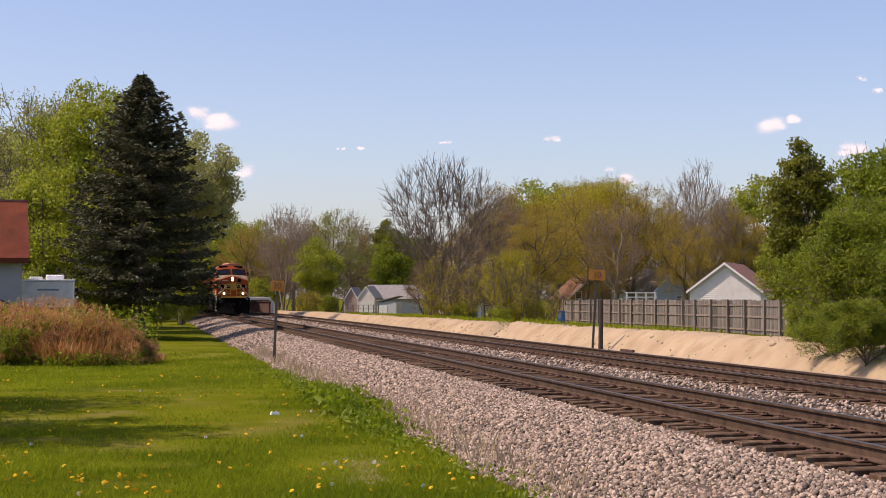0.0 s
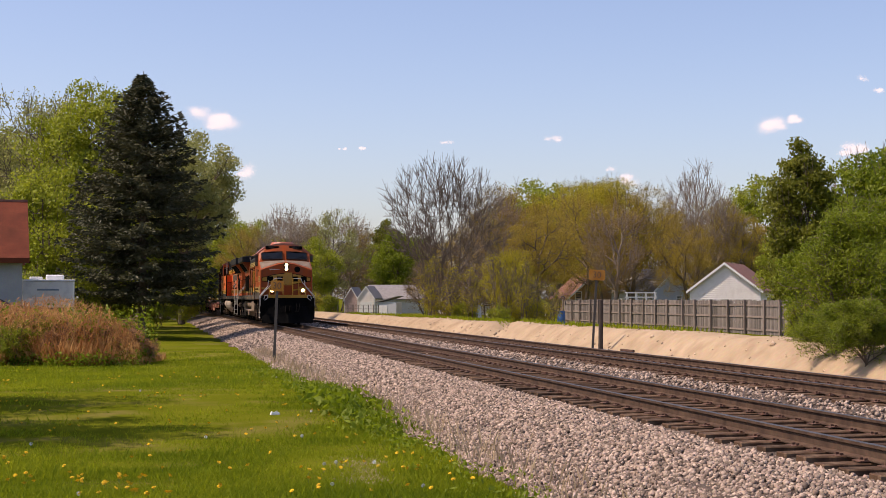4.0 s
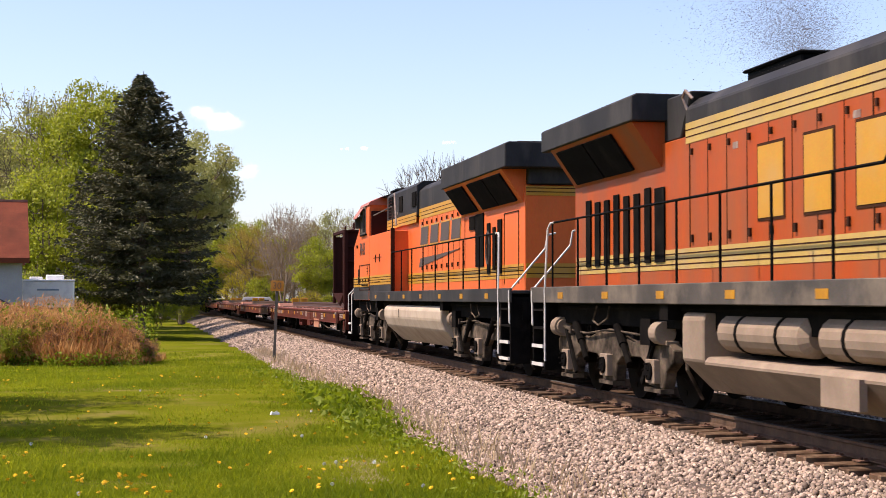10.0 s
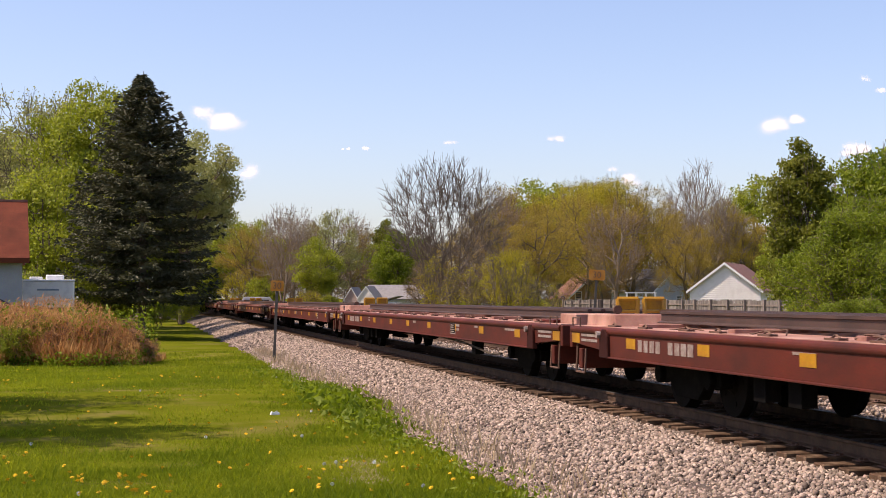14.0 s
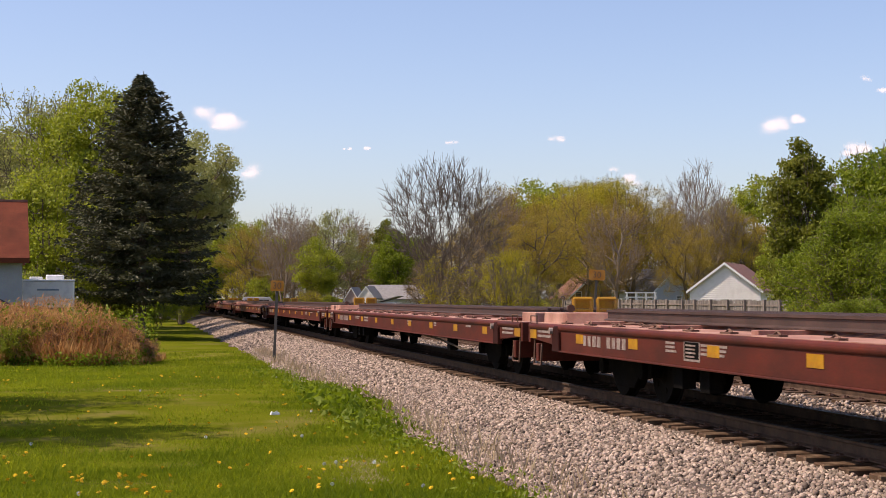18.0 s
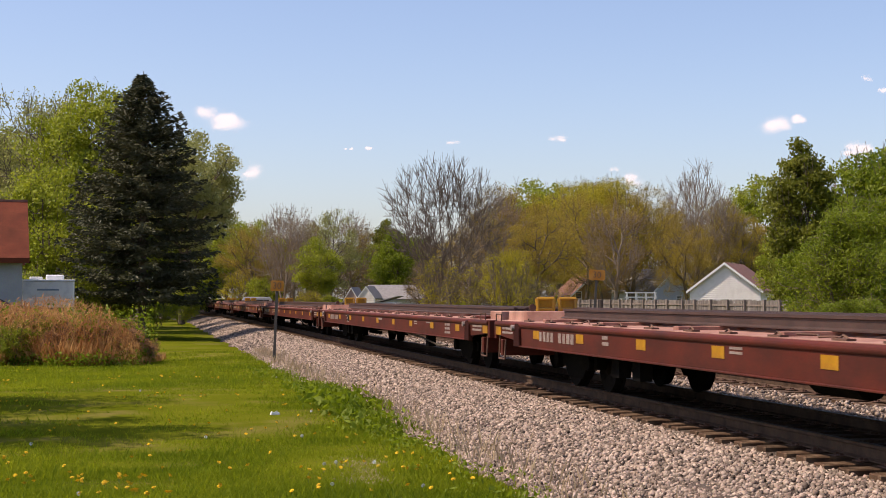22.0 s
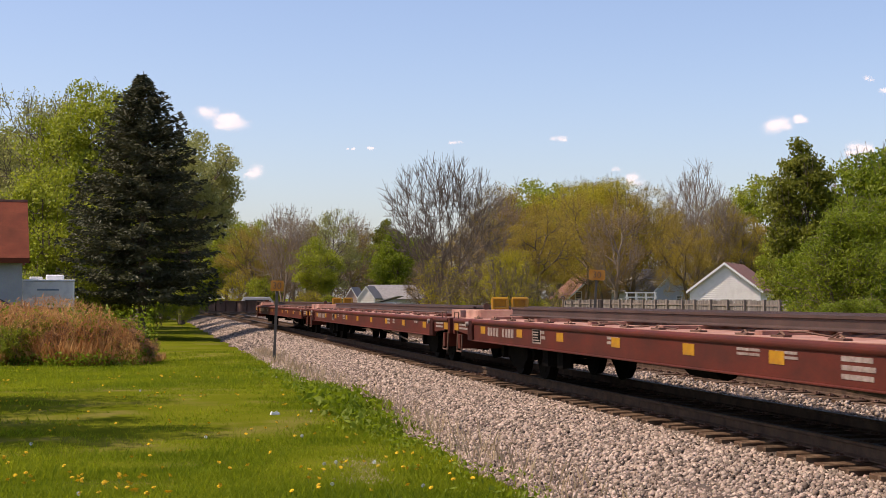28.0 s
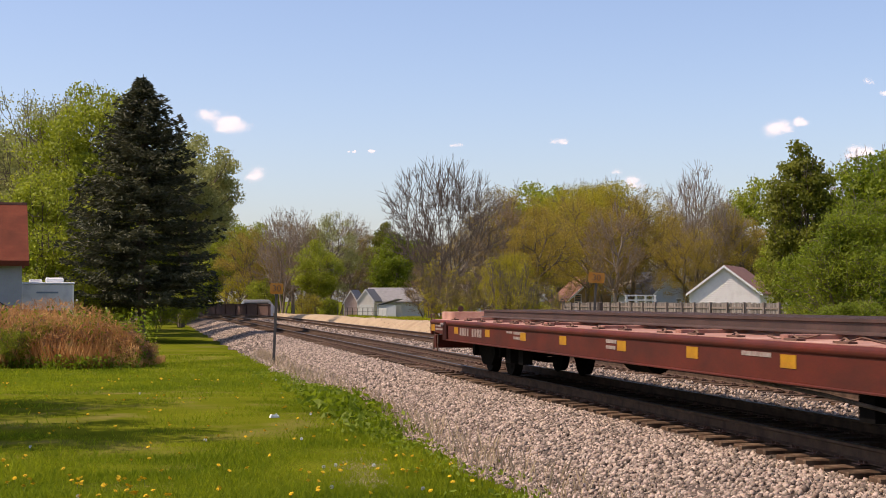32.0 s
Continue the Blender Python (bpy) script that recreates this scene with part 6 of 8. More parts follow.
    for x in (-6.9, -6.0, 6.9):
        for y in (-1.29, 1.29):
            part("hanger", shared("hang", lambda: Shape().box(-0.16, 0.16, -0.09, 0.09, 0.34, 0.66).mesh("hanger", M_UNDER)), None, wg, m=pose(x, y, 0))
    # yellow end stops over the rails
    for y0 in (-0.25, 0.20):
        x = 13.35
        st = Shape().tube([(x, y0 - 0.15, 1.05), (x, y0 - 0.17, 1.47), (x, y0 + 0.17, 1.47), (x, y0 + 0.15, 1.05)], 0.038, 6).tube([(x, y0 - 0.15, 1.26), (x, y0 + 0.15, 1.26)], 0.03, 6)
        stop = part("rail_stop", st, M_YELLOW, wg, "yellow tubular rail stop frame")
        part("mesh_panel", Shape().box(x - 0.006, x + 0.006, y0 - 0.13, y0 + 0.13, 1.29, 1.44), M_REFLECT, stop)
    wagon_bogie(wg, 9.9)
    wagon_bogie(wg, -9.9)
    if first:
        g = M_GANTRY
        for x in (10.4, 13.04):
            for y in (-1.42, 1.42):
                part("gantry_post", Shape().box(x - 0.05, x + 0.05, y - 0.05, y + 0.05, 1.30, 3.74), g, wg, bevel=0.008)
        for y in (-1.42, 1.42):
            part("gantry_stay", Shape().box(12.62, 12.68, y - 0.03, y + 0.03, 1.66, 3.68), g, wg)
            part("roof_beam", Shape().box(10.35, 13.10, y - 0.05, y + 0.05, 3.66, 3.76), g, wg, bevel=0.01)
        part("back_plate", Shape().box(10.36, 10.42, -1.38, -0.62, 1.66, 3.62).box(10.36, 10.42, 0.6, 1.38, 1.66, 3.62), g, wg, "dark steel back plate")
        part("brace_plate", Shape().prism([(-1.22, 2.2), (-0.72, 2.2), (-0.72, 3.28), (-0.86, 2.95)], "x", 11.0, 11.04), g, wg, "three-cornered brace plate")
        part("front_plate", Shape().box(13.05, 13.09, -1.38, 1.4, 1.48, 3.27).box(13.05, 13.09, -1.38, -0.52, 3.27, 3.74).box(13.05, 13.09, -0.38, -0.24, 3.27, 3.44).box(13.05, 13.09, -0.10, 1.4, 3.27, 3.44)
             .box(13.05, 13.09, -0.52, 1.4, 3.44, 3.66), g, wg, "dark steel front plate with two small holes")
        for z in (1.64, 2.18, 2.70, 3.20, 3.70):
            part("front_rib", Shape().box(13.09, 13.22, -1.40, -0.62, z, z + 0.045), g, wg)
        for y in (-1.40, -0.66, 0.4):
            part("front_post", Shape().box(13.09, 13.21, y - 0.06, y + 0.06, 1.08, 3.74 if y < -1 else 4.05), g, wg, bevel=0.008)
        part("gantry_floor", Shape().prism([(10.36, 1.66), (12.75, 1.66), (12.75, 1.60), (11.9, 1.32), (11.5, 1.32), (10.36, 1.57)], "y", -1.44, 1.44), g, wg)
        for k in range(6):
            part("floor_rib", Shape().prism([(10.45, 1.54), (11.6, 1.28), (12.6, 1.52), (12.6, 1.48), (11.6, 1.22), (10.45, 1.48)], "y", -1.4 + 0.5 * k, -1.36 + 0.5 * k), g, wg)
        part("support_leg", Shape().box(11.3, 11.9, -0.6, 0.6, 1.05, 1.34).box(12.5, 13.0, -1.2, 1.2, 1.05, 1.2), g, wg, bevel=0.01)
        for y in (-1.1, -0.75, -0.35, 0.2, 0.8):
            part("roof_bar", Shape().tube([(10.4, y, 3.76), (13.1, y, 3.80)], 0.03, 6), M_BROWN, wg)
        for x in (10.7, 12.75, 12.9):
            part("roof_hoop", Shape().tube([(x, -1.1, 3.78), (x + 0.02, -1.1, 3.96), (x + 0.1, -1.1, 4.0), (x + 0.18, -1.1, 3.94), (x + 0.2, -1.1, 3.78)], 0.018, 6), g, wg)
        part("roof_prop", Shape().prism([(11.2, 3.78), (11.32, 3.78), (11.12, 4.3), (11.0, 4.3)], "y", -0.62, -0.5).box(10.97, 11.14, -0.64, -0.48, 4.26, 4.34), M_BROWN, wg, bevel=0.01)
        part("winch_drum", Shape().cyl((13.15, -0.6, 3.96), (13.15, 1.2, 3.96), 0.07, 12), M_BROWN, wg)
        part("winch_head", Shape().box(13.0, 13.3, -0.86, -0.52, 3.86, 4.02).prism([(13.0, 3.95), (13.2, 3.95), (13.38, 4.14), (13.24, 4.19)], "y", -0.45, -0.32).box(13.24, 13.42, -0.48, -0.28, 4.11, 4.2), g, wg, bevel=0.01)
        part("curved_rail", Shape().tube([(13.3, -1.2, 1.56), (13.5, -1.2, 1.54), (13.7, -1.2, 1.40), (13.8, -1.2, 1.06)], 0.025, 6), M_DECK, wg)
        bx = M_BROWN
        for x in (1.75, 2.1, 4.6, 5.1):
            part("white_patch", Shape().prism([(x - 0.1, 0.98), (x + 0.12, 0.98), (x + 0.22, 0.74), (x, 0.74)], "y", -1.506, -1.50), M_STENCIL, wg, "worn slanted white patch")
        part("tool_frame", Shape().box(-0.75, -0.66, -1.5, -1.3, 0.40, 0.70).box(0.3, 0.39, -1.5, -1.3, 0.40, 0.70).box(-0.75, 0.39, -1.5, -1.3, 0.36, 0.46), bx, wg, bevel=0.01)
        part("tool_box", Shape().box(2.45, 3.5, -1.52, -1.2, 0.40, 0.92), bx, wg, bevel=0.015)
        part("valve_box", Shape().box(3.6, 3.95, -1.5, -1.25, 0.46, 0.7).box(4.1, 4.4, -1.5, -1.25, 0.5, 0.7), bx, wg, bevel=0.015)
        part("splash_panel", Shape().box(4.85, 6.45, -1.52, -1.48, 0.38, 0.70), surf("tan_panel", (0.34, 0.14, 0.08), (0.42, 0.19, 0.11), 2, 0.6), wg)
    return wg


def build_load(last):
    """The long rails lying on one wagon."""
    x0 = -14.05 if not last else -12.2
    ob = thing("rail_load", "brown new steel rails lying lengthwise on the wagon", "rails", "rails carried on the wagons")
    for k, y in enumerate((-0.62, -0.38, -0.14, 0.10, 0.34, 0.58, 0.82)):
        key = ("load", last, y < 0.2)
        x1 = 12.45 if y < 0.2 else 14.05
        xa = max(x0, -12.1) if y < 0.2 else x0
        if key not in MESHES:
            sh = Shape().prism([(-0.07, 0.0), (0.07, 0.0), (0.07, 0.015), (0.012, 0.035), (0.012, 0.125), (0.036, 0.135), (0.036, 0.172), (-0.036, 0.172), (-0.036, 0.135), (-0.012, 0.125), (-0.012, 0.035), (-0.07, 0.015)], "x", xa, x1)
            MESHES[key] = sh.mesh("steel_rail", M_LOAD)
        part("steel_rail", MESHES[key], None, ob, m=pose(0, y, 1.118))
    return ob


TRAIN = []
FRONT_AT_9 = 15.7      # the leading coupler's place along the line at 9 s
LOCO_LEN, WAGON_LEN = 22.85, 28.1


def build_train():
    TRAIN.append((build_loco(True, "4567"), FRONT_AT_9 + LOCO_LEN / 2, False, 7.2))
    TRAIN.append((build_loco(False, "7643"), FRONT_AT_9 + LOCO_LEN * 1.5, True, 7.2))
    BACKWARDS.append(TRAIN[1][0])
    for k in range(10):
        s = FRONT_AT_9 + LOCO_LEN * 2 + WAGON_LEN * (k + 0.5)
        TRAIN.append((build_wagon(k == 0, 50 + k), s, False, 9.9))
        TRAIN.append((build_load(k == 9), s, False, 9.9))


def ride(s, half):
    """The pose of a vehicle whose two bogies stand on the line."""
    a, b = at(s - half, 0), at(s + half, 0)
    c, d = (a + b) / 2, a - b
    return pose(c.x, c.y, 0, 0, 0, math.degrees(math.atan2(d.y, d.x)))


def motions():
    for ob, s9, back, half in TRAIN:
        rows = []
        for i in range(0, 65):
            t = i * 0.5
            m = ride(s9 - SPEED * (t - 9), half)
            rows.append((t, m @ pose(0, 0, 0, 0, 0, 180) if back else m))
        walk(ob, rows)
    for ob, c, drift in CLOUDS:
        walk(ob, [(0, pose(c.x, c.y, c.z)), (32, pose(c.x + drift, c.y, c.z))])
    for ob in SMOKE:
        walk(ob, [(i * 0.5, ride(FRONT_AT_9 + LOCO_LEN / 2 - SPEED * (i * 0.5 - 9), 7.2)) for i in range(65)])
    for ob, x, r, z0 in SPINNING:
        top = ob.parent.parent
        way = -1 if top in BACKWARDS else 1
        rows = [(i / FPS, pose(x, 0, r - z0, 0, way * math.degrees(SPEED / FPS / r) * i, 0)) for i in range(0, 961)]
        walk(ob, rows)


# ---- the neighbourhood ----
M_FENCE = surf("weathered_fence_board", (0.1573, 0.1343, 0.1148), (0.2465, 0.2125, 0.1827), 2.5, 0.9, 0, 0.4, 30, (0.16, 0.14, 0.125), 0.35, 1.5, 0.2, (3, 3, 0.3), 0.42)
M_POST = surf("brown_fence_post", (0.17, 0.13, 0.105), (0.25, 0.20, 0.165), 3, 0.9, 0, 0.4, 30, stretch=(3, 3, 0.3), vary=0.15)
M_SIDING = surf("white_vinyl_siding", (0.76, 0.71, 0.66), (0.83, 0.78, 0.73), 0.8, 0.55, 0, 0.1, 20, (0.64, 0.58, 0.53), 0.2, 1.0)
M_GREYSIDE = surf("pale_grey_siding", (0.45, 0.48, 0.52), (0.54, 0.57, 0.60), 0.8, 0.6, 0, 0.1, 20)
M_TANSIDE = surf("tan_brown_siding", (0.30, 0.19, 0.10), (0.38, 0.25, 0.14), 0.8, 0.7, 0, 0.1, 20)
M_BRICK = surf("pinkish_brick", (0.42, 0.30, 0.27), (0.52, 0.40, 0.36), 4, 0.85, 0, 0.3, 30)
M_SHINGLE = surf("red_brown_shingles", (0.17, 0.075, 0.055), (0.25, 0.115, 0.085), 3, 0.9, 0, 0.5, 25, (0.12, 0.06, 0.05), 0.3)
M_GREYROOF = surf("grey_shingles", (0.19, 0.18, 0.18), (0.27, 0.26, 0.255), 3, 0.9, 0, 0.5, 25)
M_REDSHEET = surf("faded_red_roof", (0.105, 0.026, 0.013), (0.15, 0.042, 0.022), 1.0, 0.8, 0, 0.3, 20, (0.07, 0.022, 0.012), 0.35, 0.7, 0.1)
# darker copy of the grey siding, with the walls' shade in its colour
M_GREYSIDE_SHADED = surf("shaded_grey_siding", (0.22, 0.235, 0.255), (0.29, 0.305, 0.325), 0.8, 0.7, 0, 0.1, 20)
M_TRIM = surf("white_trim_paint", (0.72, 0.72, 0.71), (0.80, 0.80, 0.79), 3, 0.5, 0, 0.05, 20)
M_DARK = surf("dark_window_glass", (0.02, 0.024, 0.03), (0.04, 0.045, 0.05), 2, 0.1, 0, 0.0, 20)
M_BLUEGREY = surf("blue_grey_boards", (0.20, 0.245, 0.29), (0.27, 0.315, 0.36), 2, 0.8, 0, 0.2, 20, stretch=(4, 4, 0.3))
# faded board paint, its orange deepened to include the shade on its face
M_SIGN = surf("shaded_faded_sign", (0.36, 0.135, 0.003), (0.44, 0.175, 0.005), 5, 0.5, 0, 0.05, 30, (0.4, 0.22, 0.05), 0.25, 3)
M_STEEL = surf("galvanised_post", (0.05, 0.045, 0.04), (0.09, 0.08, 0.07), 6, 0.7, 0.1, 0.2, 40)
M_WOODPOST = surf("dark_treated_post", (0.035, 0.025, 0.018), (0.06, 0.044, 0.034), 5, 0.9, 0, 0.4, 30, stretch=(3, 3, 0.4))
M_GIRDER = surf("rusty_girder", (0.085, 0.045, 0.036), (0.13, 0.07, 0.055), 1.2, 0.85, 0, 0.2, 20)
M_BLUE = surf("blue_plastic", (0.06, 0.16, 0.38), (0.08, 0.2, 0.45), 4, 0.5)
M_RV = surf("cream_camper_paint", (0.74, 0.70, 0.62), (0.80, 0.77, 0.70), 1, 0.5, 0, 0.05, 20, (0.5, 0.48, 0.44), 0.25, 1.5)


def seen(px, py, depth):
    """A point by bearing and height angle at a depth."""
    return Vector(((px - 784) / 2620 * depth, depth, 1.475 - (py - 528.2) * depth / 2620))


def build_fence():
    a, b = Vector((9.4, 115.0, 0)), Vector((18.6, 66.0, 0))
    d = (b - a).normalized()
    length = (b - a).length
    turn = math.degrees(math.atan2(d.y, d.x))
    fe = thing("board_fence", "weathered grey wooden board fence with brown posts and rails", "fence", m=pose(a.x, a.y, -0.42, 0, 0, turn))
    board = Shape().prism([(-0.068, 0), (0.068, 0), (0.068, 1.74), (0.05, 1.80), (-0.05, 1.80), (-0.068, 1.74)], "y", 0, 0.02).mesh("board", M_FENCE)
    rng = random.Random(4)
    n = int(length / 0.168)
    for i in range(min(n, 298)):
        x = 0.08 + i * length / min(n, 298)
        part("board", board, None, fe, m=pose(x, rng.uniform(-0.004, 0.004), rng.uniform(-0.03, 0.03) - 0.06 * (x < 4), 0, rng.uniform(-0.6, 0.6), 0))
    post = Shape().box(-0.06, 0.06, -0.15, -0.04, -0.4, 1.83).mesh("post", M_POST, 0.008)
    rail = Shape().box(0, 2.44, -0.042, -0.002, -0.045, 0.045).mesh("rail", M_POST)
    for k in range(int(length / 2.44) + 1):
        part("post", post, None, fe, m=pose(k * 2.44 + rng.uniform(-0.25, 0.25), 0, 0, rng.uniform(-1, 1), rng.uniform(-1.5, 1.5), 0))
        if k < int(length / 2.44):
            for z in (0.25, 0.92, 1.52):
                part("rail", rail, None, fe, m=pose(k * 2.44, 0, z, 0, rng.uniform(-0.5, 0.5), 0))


def gable_house(name, label, centre, turn, w, length, eave, peak, wall, roof, base=-0.5, group="", overhang=0.3, laps=0.24, vents=True):
    """A gabled house, gable front towards local -y, ridge along y, centred on its front."""
    ho = thing(name, label, "house", group, m=pose(centre.x, centre.y, base, 0, 0, turn))
    h, p = eave - base, peak - base
    slope = (p - h) / (w / 2)
    # clapboards of the front, lap by lap
    z = 0.0
    while z < p - 0.12:
        half = w / 2 if z < h else max(0.05, w / 2 * (p - z) / (p - h))
        half2 = w / 2 if z + laps < h else max(0.03, w / 2 * (p - z - laps) / (p - h))
        zt = min(z + laps, p)
        part("clapboard", Shape().add([(-half, -0.055, z), (half, -0.055, z), (half2, -0.012, zt), (-half2, -0.012, zt), (-half, 0.05, z), (half, 0.05, z), (half2, 0.05, zt), (-half2, 0.05, zt)],
                                      [(0, 1, 2, 3), (7, 6, 5, 4), (0, 4, 5, 1), (1, 5, 6, 2), (2, 6, 7, 3), (3, 7, 4, 0)]), wall, ho)
        z += laps
    part("front_wall", Shape().prism([(-w / 2, 0), (w / 2, 0), (w / 2, h), (0, p), (-w / 2, h)], "y", -0.008, 0.15), wall, ho)
    for s in (-1, 1):
        part("side_wall", Shape().box(min(s * w / 2, s * (w / 2 - 0.15)), max(s * w / 2, s * (w / 2 - 0.15)), 0.15, length, 0, h), wall, ho)
        o = w / 2 + overhang
        part("roof", Shape().prism([(0, p + 0.02), (0, p + 0.16), (s * o, h - overhang * slope + 0.16), (s * o, h - overhang * slope + 0.02)], "y", -overhang, length + overhang), roof, ho)
        part("bargeboard", Shape().prism([(0, p - 0.06), (0, p + 0.14), (s * o, h - overhang * slope + 0.14), (s * o, h - overhang * slope - 0.06)], "y", -overhang - 0.03, -overhang), M_TRIM, ho)
        part("corner_trim", Shape().box(s * w / 2 - 0.06, s * w / 2 + 0.06, -0.03, 0.05, 0, h), M_TRIM, ho)
    part("back_wall", Shape().prism([(-w / 2, 0), (w / 2, 0), (w / 2, h), (0, p), (-w / 2, h)], "y", length - 0.15, length), wall, ho)
    return ho


def add_window(ho, x, z, w, h, y=-0.03):
    wi = part("window", Shape().box(x - w / 2, x + w / 2, y - 0.01, y + 0.02, z, z + h), M_DARK, ho)
    fr = Shape()
    for a, b, c, d in ((x - w / 2 - 0.07, x - w / 2, z - 0.07, z + h + 0.07), (x + w / 2, x + w / 2 + 0.07, z - 0.07, z + h + 0.07), (x - w / 2, x + w / 2, z - 0.07, z), (x - w / 2, x + w / 2, z + h, z + h + 0.07),
                       (x - w / 2, x + w / 2, z + h / 2 - 0.025, z + h / 2 + 0.025)):
        fr.box(a, b, y - 0.03, y + 0.02, c, d)
    part("window_frame", fr, M_TRIM, wi)


def build_houses():
    c = seen(1283, 528, 120)
    gable_house("house", "white clapboard house gable with red-brown shingle roof behind the fence", c, -20, 5.6, 10, 2.15, 4.25, M_SIDING, M_SHINGLE, group="houses beyond the fence", laps=0.16)
    c = seen(1190, 528, 150)
    ho = gable_house("house", "pale grey-blue house half hidden by a dark tree", c, 50, 7.5, 9, 2.2, 4.3, M_GREYSIDE, M_GREYROOF, group="houses beyond the fence")
    add_window(ho, 1.2, 1.0, 0.9, 1.2)
    c = seen(1052, 528, 150)
    ho = gable_house("house", "small tan-brown house with a white-framed window", c, 10, 5.2, 7, 1.6, 3.9, M_TANSIDE, M_SHINGLE, group="houses beyond the fence")
    add_window(ho, -1.7, 1.2, 0.6, 1.4)
    c = seen(878, 528, 175)
    ho = gable_house("house", "white house glimpsed between bare trees", c, 30, 6.5, 8, 2.6, 5.6, M_SIDING, M_GREYROOF, group="houses beyond the fence")
    add_window(ho, 0.8, 2.6, 0.9, 1.3)
    add_window(ho, -1.2, 0.9, 0.9, 1.3)
    # garage group
    c = seen(657, 528, 190)
    gable_house("house", "long low white house with a grey shingle roof", c, -84, 5.2, 6.6, 1.45, 3.05, M_GREYSIDE, M_GREYROOF, -0.7, "houses by the tracks")
    c = seen(648, 528, 184)
    g = gable_house("garage", "bright white garage gable with a pale roof", c, -12, 2.1, 4.0, 1.50, 2.85, M_SIDING, M_GREYROOF, -0.7, "houses by the tracks", 0.12)
    part("garage_door", Shape().box(-0.75, 0.75, -0.05, -0.01, 0.05, 1.75), M_TRIM, g, bevel=0.01)
    c = seen(622, 528, 188)
    gable_house("garage", "small pinkish brick gable beside the white garage", c, -12, 1.75, 3.5, 1.35, 2.75, M_BRICK, M_GREYROOF, -0.7, "houses by the tracks", 0.2)
    sh = seen(684, 528, 172)
    shed = thing("shed", "small grey shed with white double doors", "shed", m=pose(sh.x, sh.y, -0.7, 0, 0, -15))
    part("shed_wall", Shape().box(-1.1, 1.2, 0, 2.2, 0, 1.75), M_GREYSIDE, shed)
    part("shed_roof", Shape().prism([(-1.25, 1.70), (1.3, 2.35), (1.3, 2.45), (-1.25, 1.80)], "y", -0.15, 2.4), M_GREYROOF, shed)
    for x in (-0.95, -0.42):
        part("shed_door", Shape().box(x, x + 0.5, -0.04, 0, 0.05, 1.35), M_TRIM, shed, bevel=0.01)
    p = seen(830, 528, 118)
    bl = thing("privacy_screen", "blue-grey board privacy screen among the shrubs", "fence", m=pose(p.x, p.y, -0.5, 0, 0, -8))
    b = Shape().box(-0.09, 0.09, 0, 0.03, 0, 1.4).mesh("board", M_BLUEGREY)
    for k in range(10):
        part("board", b, None, bl, m=pose(-0.9 + k * 0.2, 0.003 * (k % 2), 0.02 * (k % 3)))
    # far board of white lattice furniture and play frame
    p = seen(1135, 528, 128)
    pg = thing("garden_frame", "white painted garden frame standing behind the fence", "garden furniture", m=pose(p.x, p.y, -0.45, 0, 0, 10))
    for x in (-1.3, -0.45, 0.4, 1.25):
        part("frame_post", Shape().box(x - 0.07, x + 0.07, -0.07, 0.07, 0, 2.45), M_TRIM, pg)
    for z in (1.95, 2.35):
        part("frame_bar", Shape().box(-1.45, 1.4, -0.05, 0.05, z, z + 0.12), M_TRIM, pg)
    p = seen(988, 528, 108)
    pl = thing("play_frame", "grey tubular garden play frame", "play frame", m=pose(p.x, p.y, -0.45, 0, 0, 20))
    for x in (-0.35, 0.3):
        part("hoop", Shape().tube([(x - 0.25, 0, 0), (x - 0.2, 0, 1.6), (x, 0, 2.1), (x + 0.2, 0, 2.0), (x + 0.3, 0, 1.4)], 0.035, 6), M_STEEL, pl)
    part("slide_rail", Shape().tube([(-0.9, 0, 0.2), (-0.2, 0, 1.1)], 0.04, 6), M_STEEL, pl)
    p = seen(993, 552, 106)
    part_ob = thing("water_butt", "blue plastic barrel near the fence end", "barrel", m=pose(p.x, p.y, -0.45))
    part("barrel_body", Shape().cyl((0, 0, 0), (0, 0, 0.5), 0.26, 14, 0.3).cyl((0, 0, 0.5), (0, 0, 0.98), 0.3, 14, 0.26), M_BLUE, part_ob)
    part("lid", Shape().cyl((0, 0, 0.98), (0, 0, 1.03), 0.27, 14), M_BLUE, part_ob)
    for px, top in ((934, 545), (965, 545)):
        p = seen(px, 528, 98)
        st = thing("stake", "pale wooden garden stake", "stake", "garden stakes", m=pose(p.x, p.y, -0.5))
        part("shaft", Shape().cyl((0, 0, 0), (0, 0, 1.35), 0.05, 7, 0.045), M_SIDING, st)
        part("cap", Shape().cyl((0, 0, 1.35), (0, 0, 1.42), 0.07, 7, 0.05), M_SIDING, st)
    p = seen(872, 556, 92)
    ln = thing("leaning_board", "white board leaning in the shrubs", "board", m=pose(p.x, p.y, -0.35, 0, -24, 0))
    part("board", Shape().box(-0.08, 0.08, -0.02, 0.02, 0, 0.95), M_TRIM, ln)


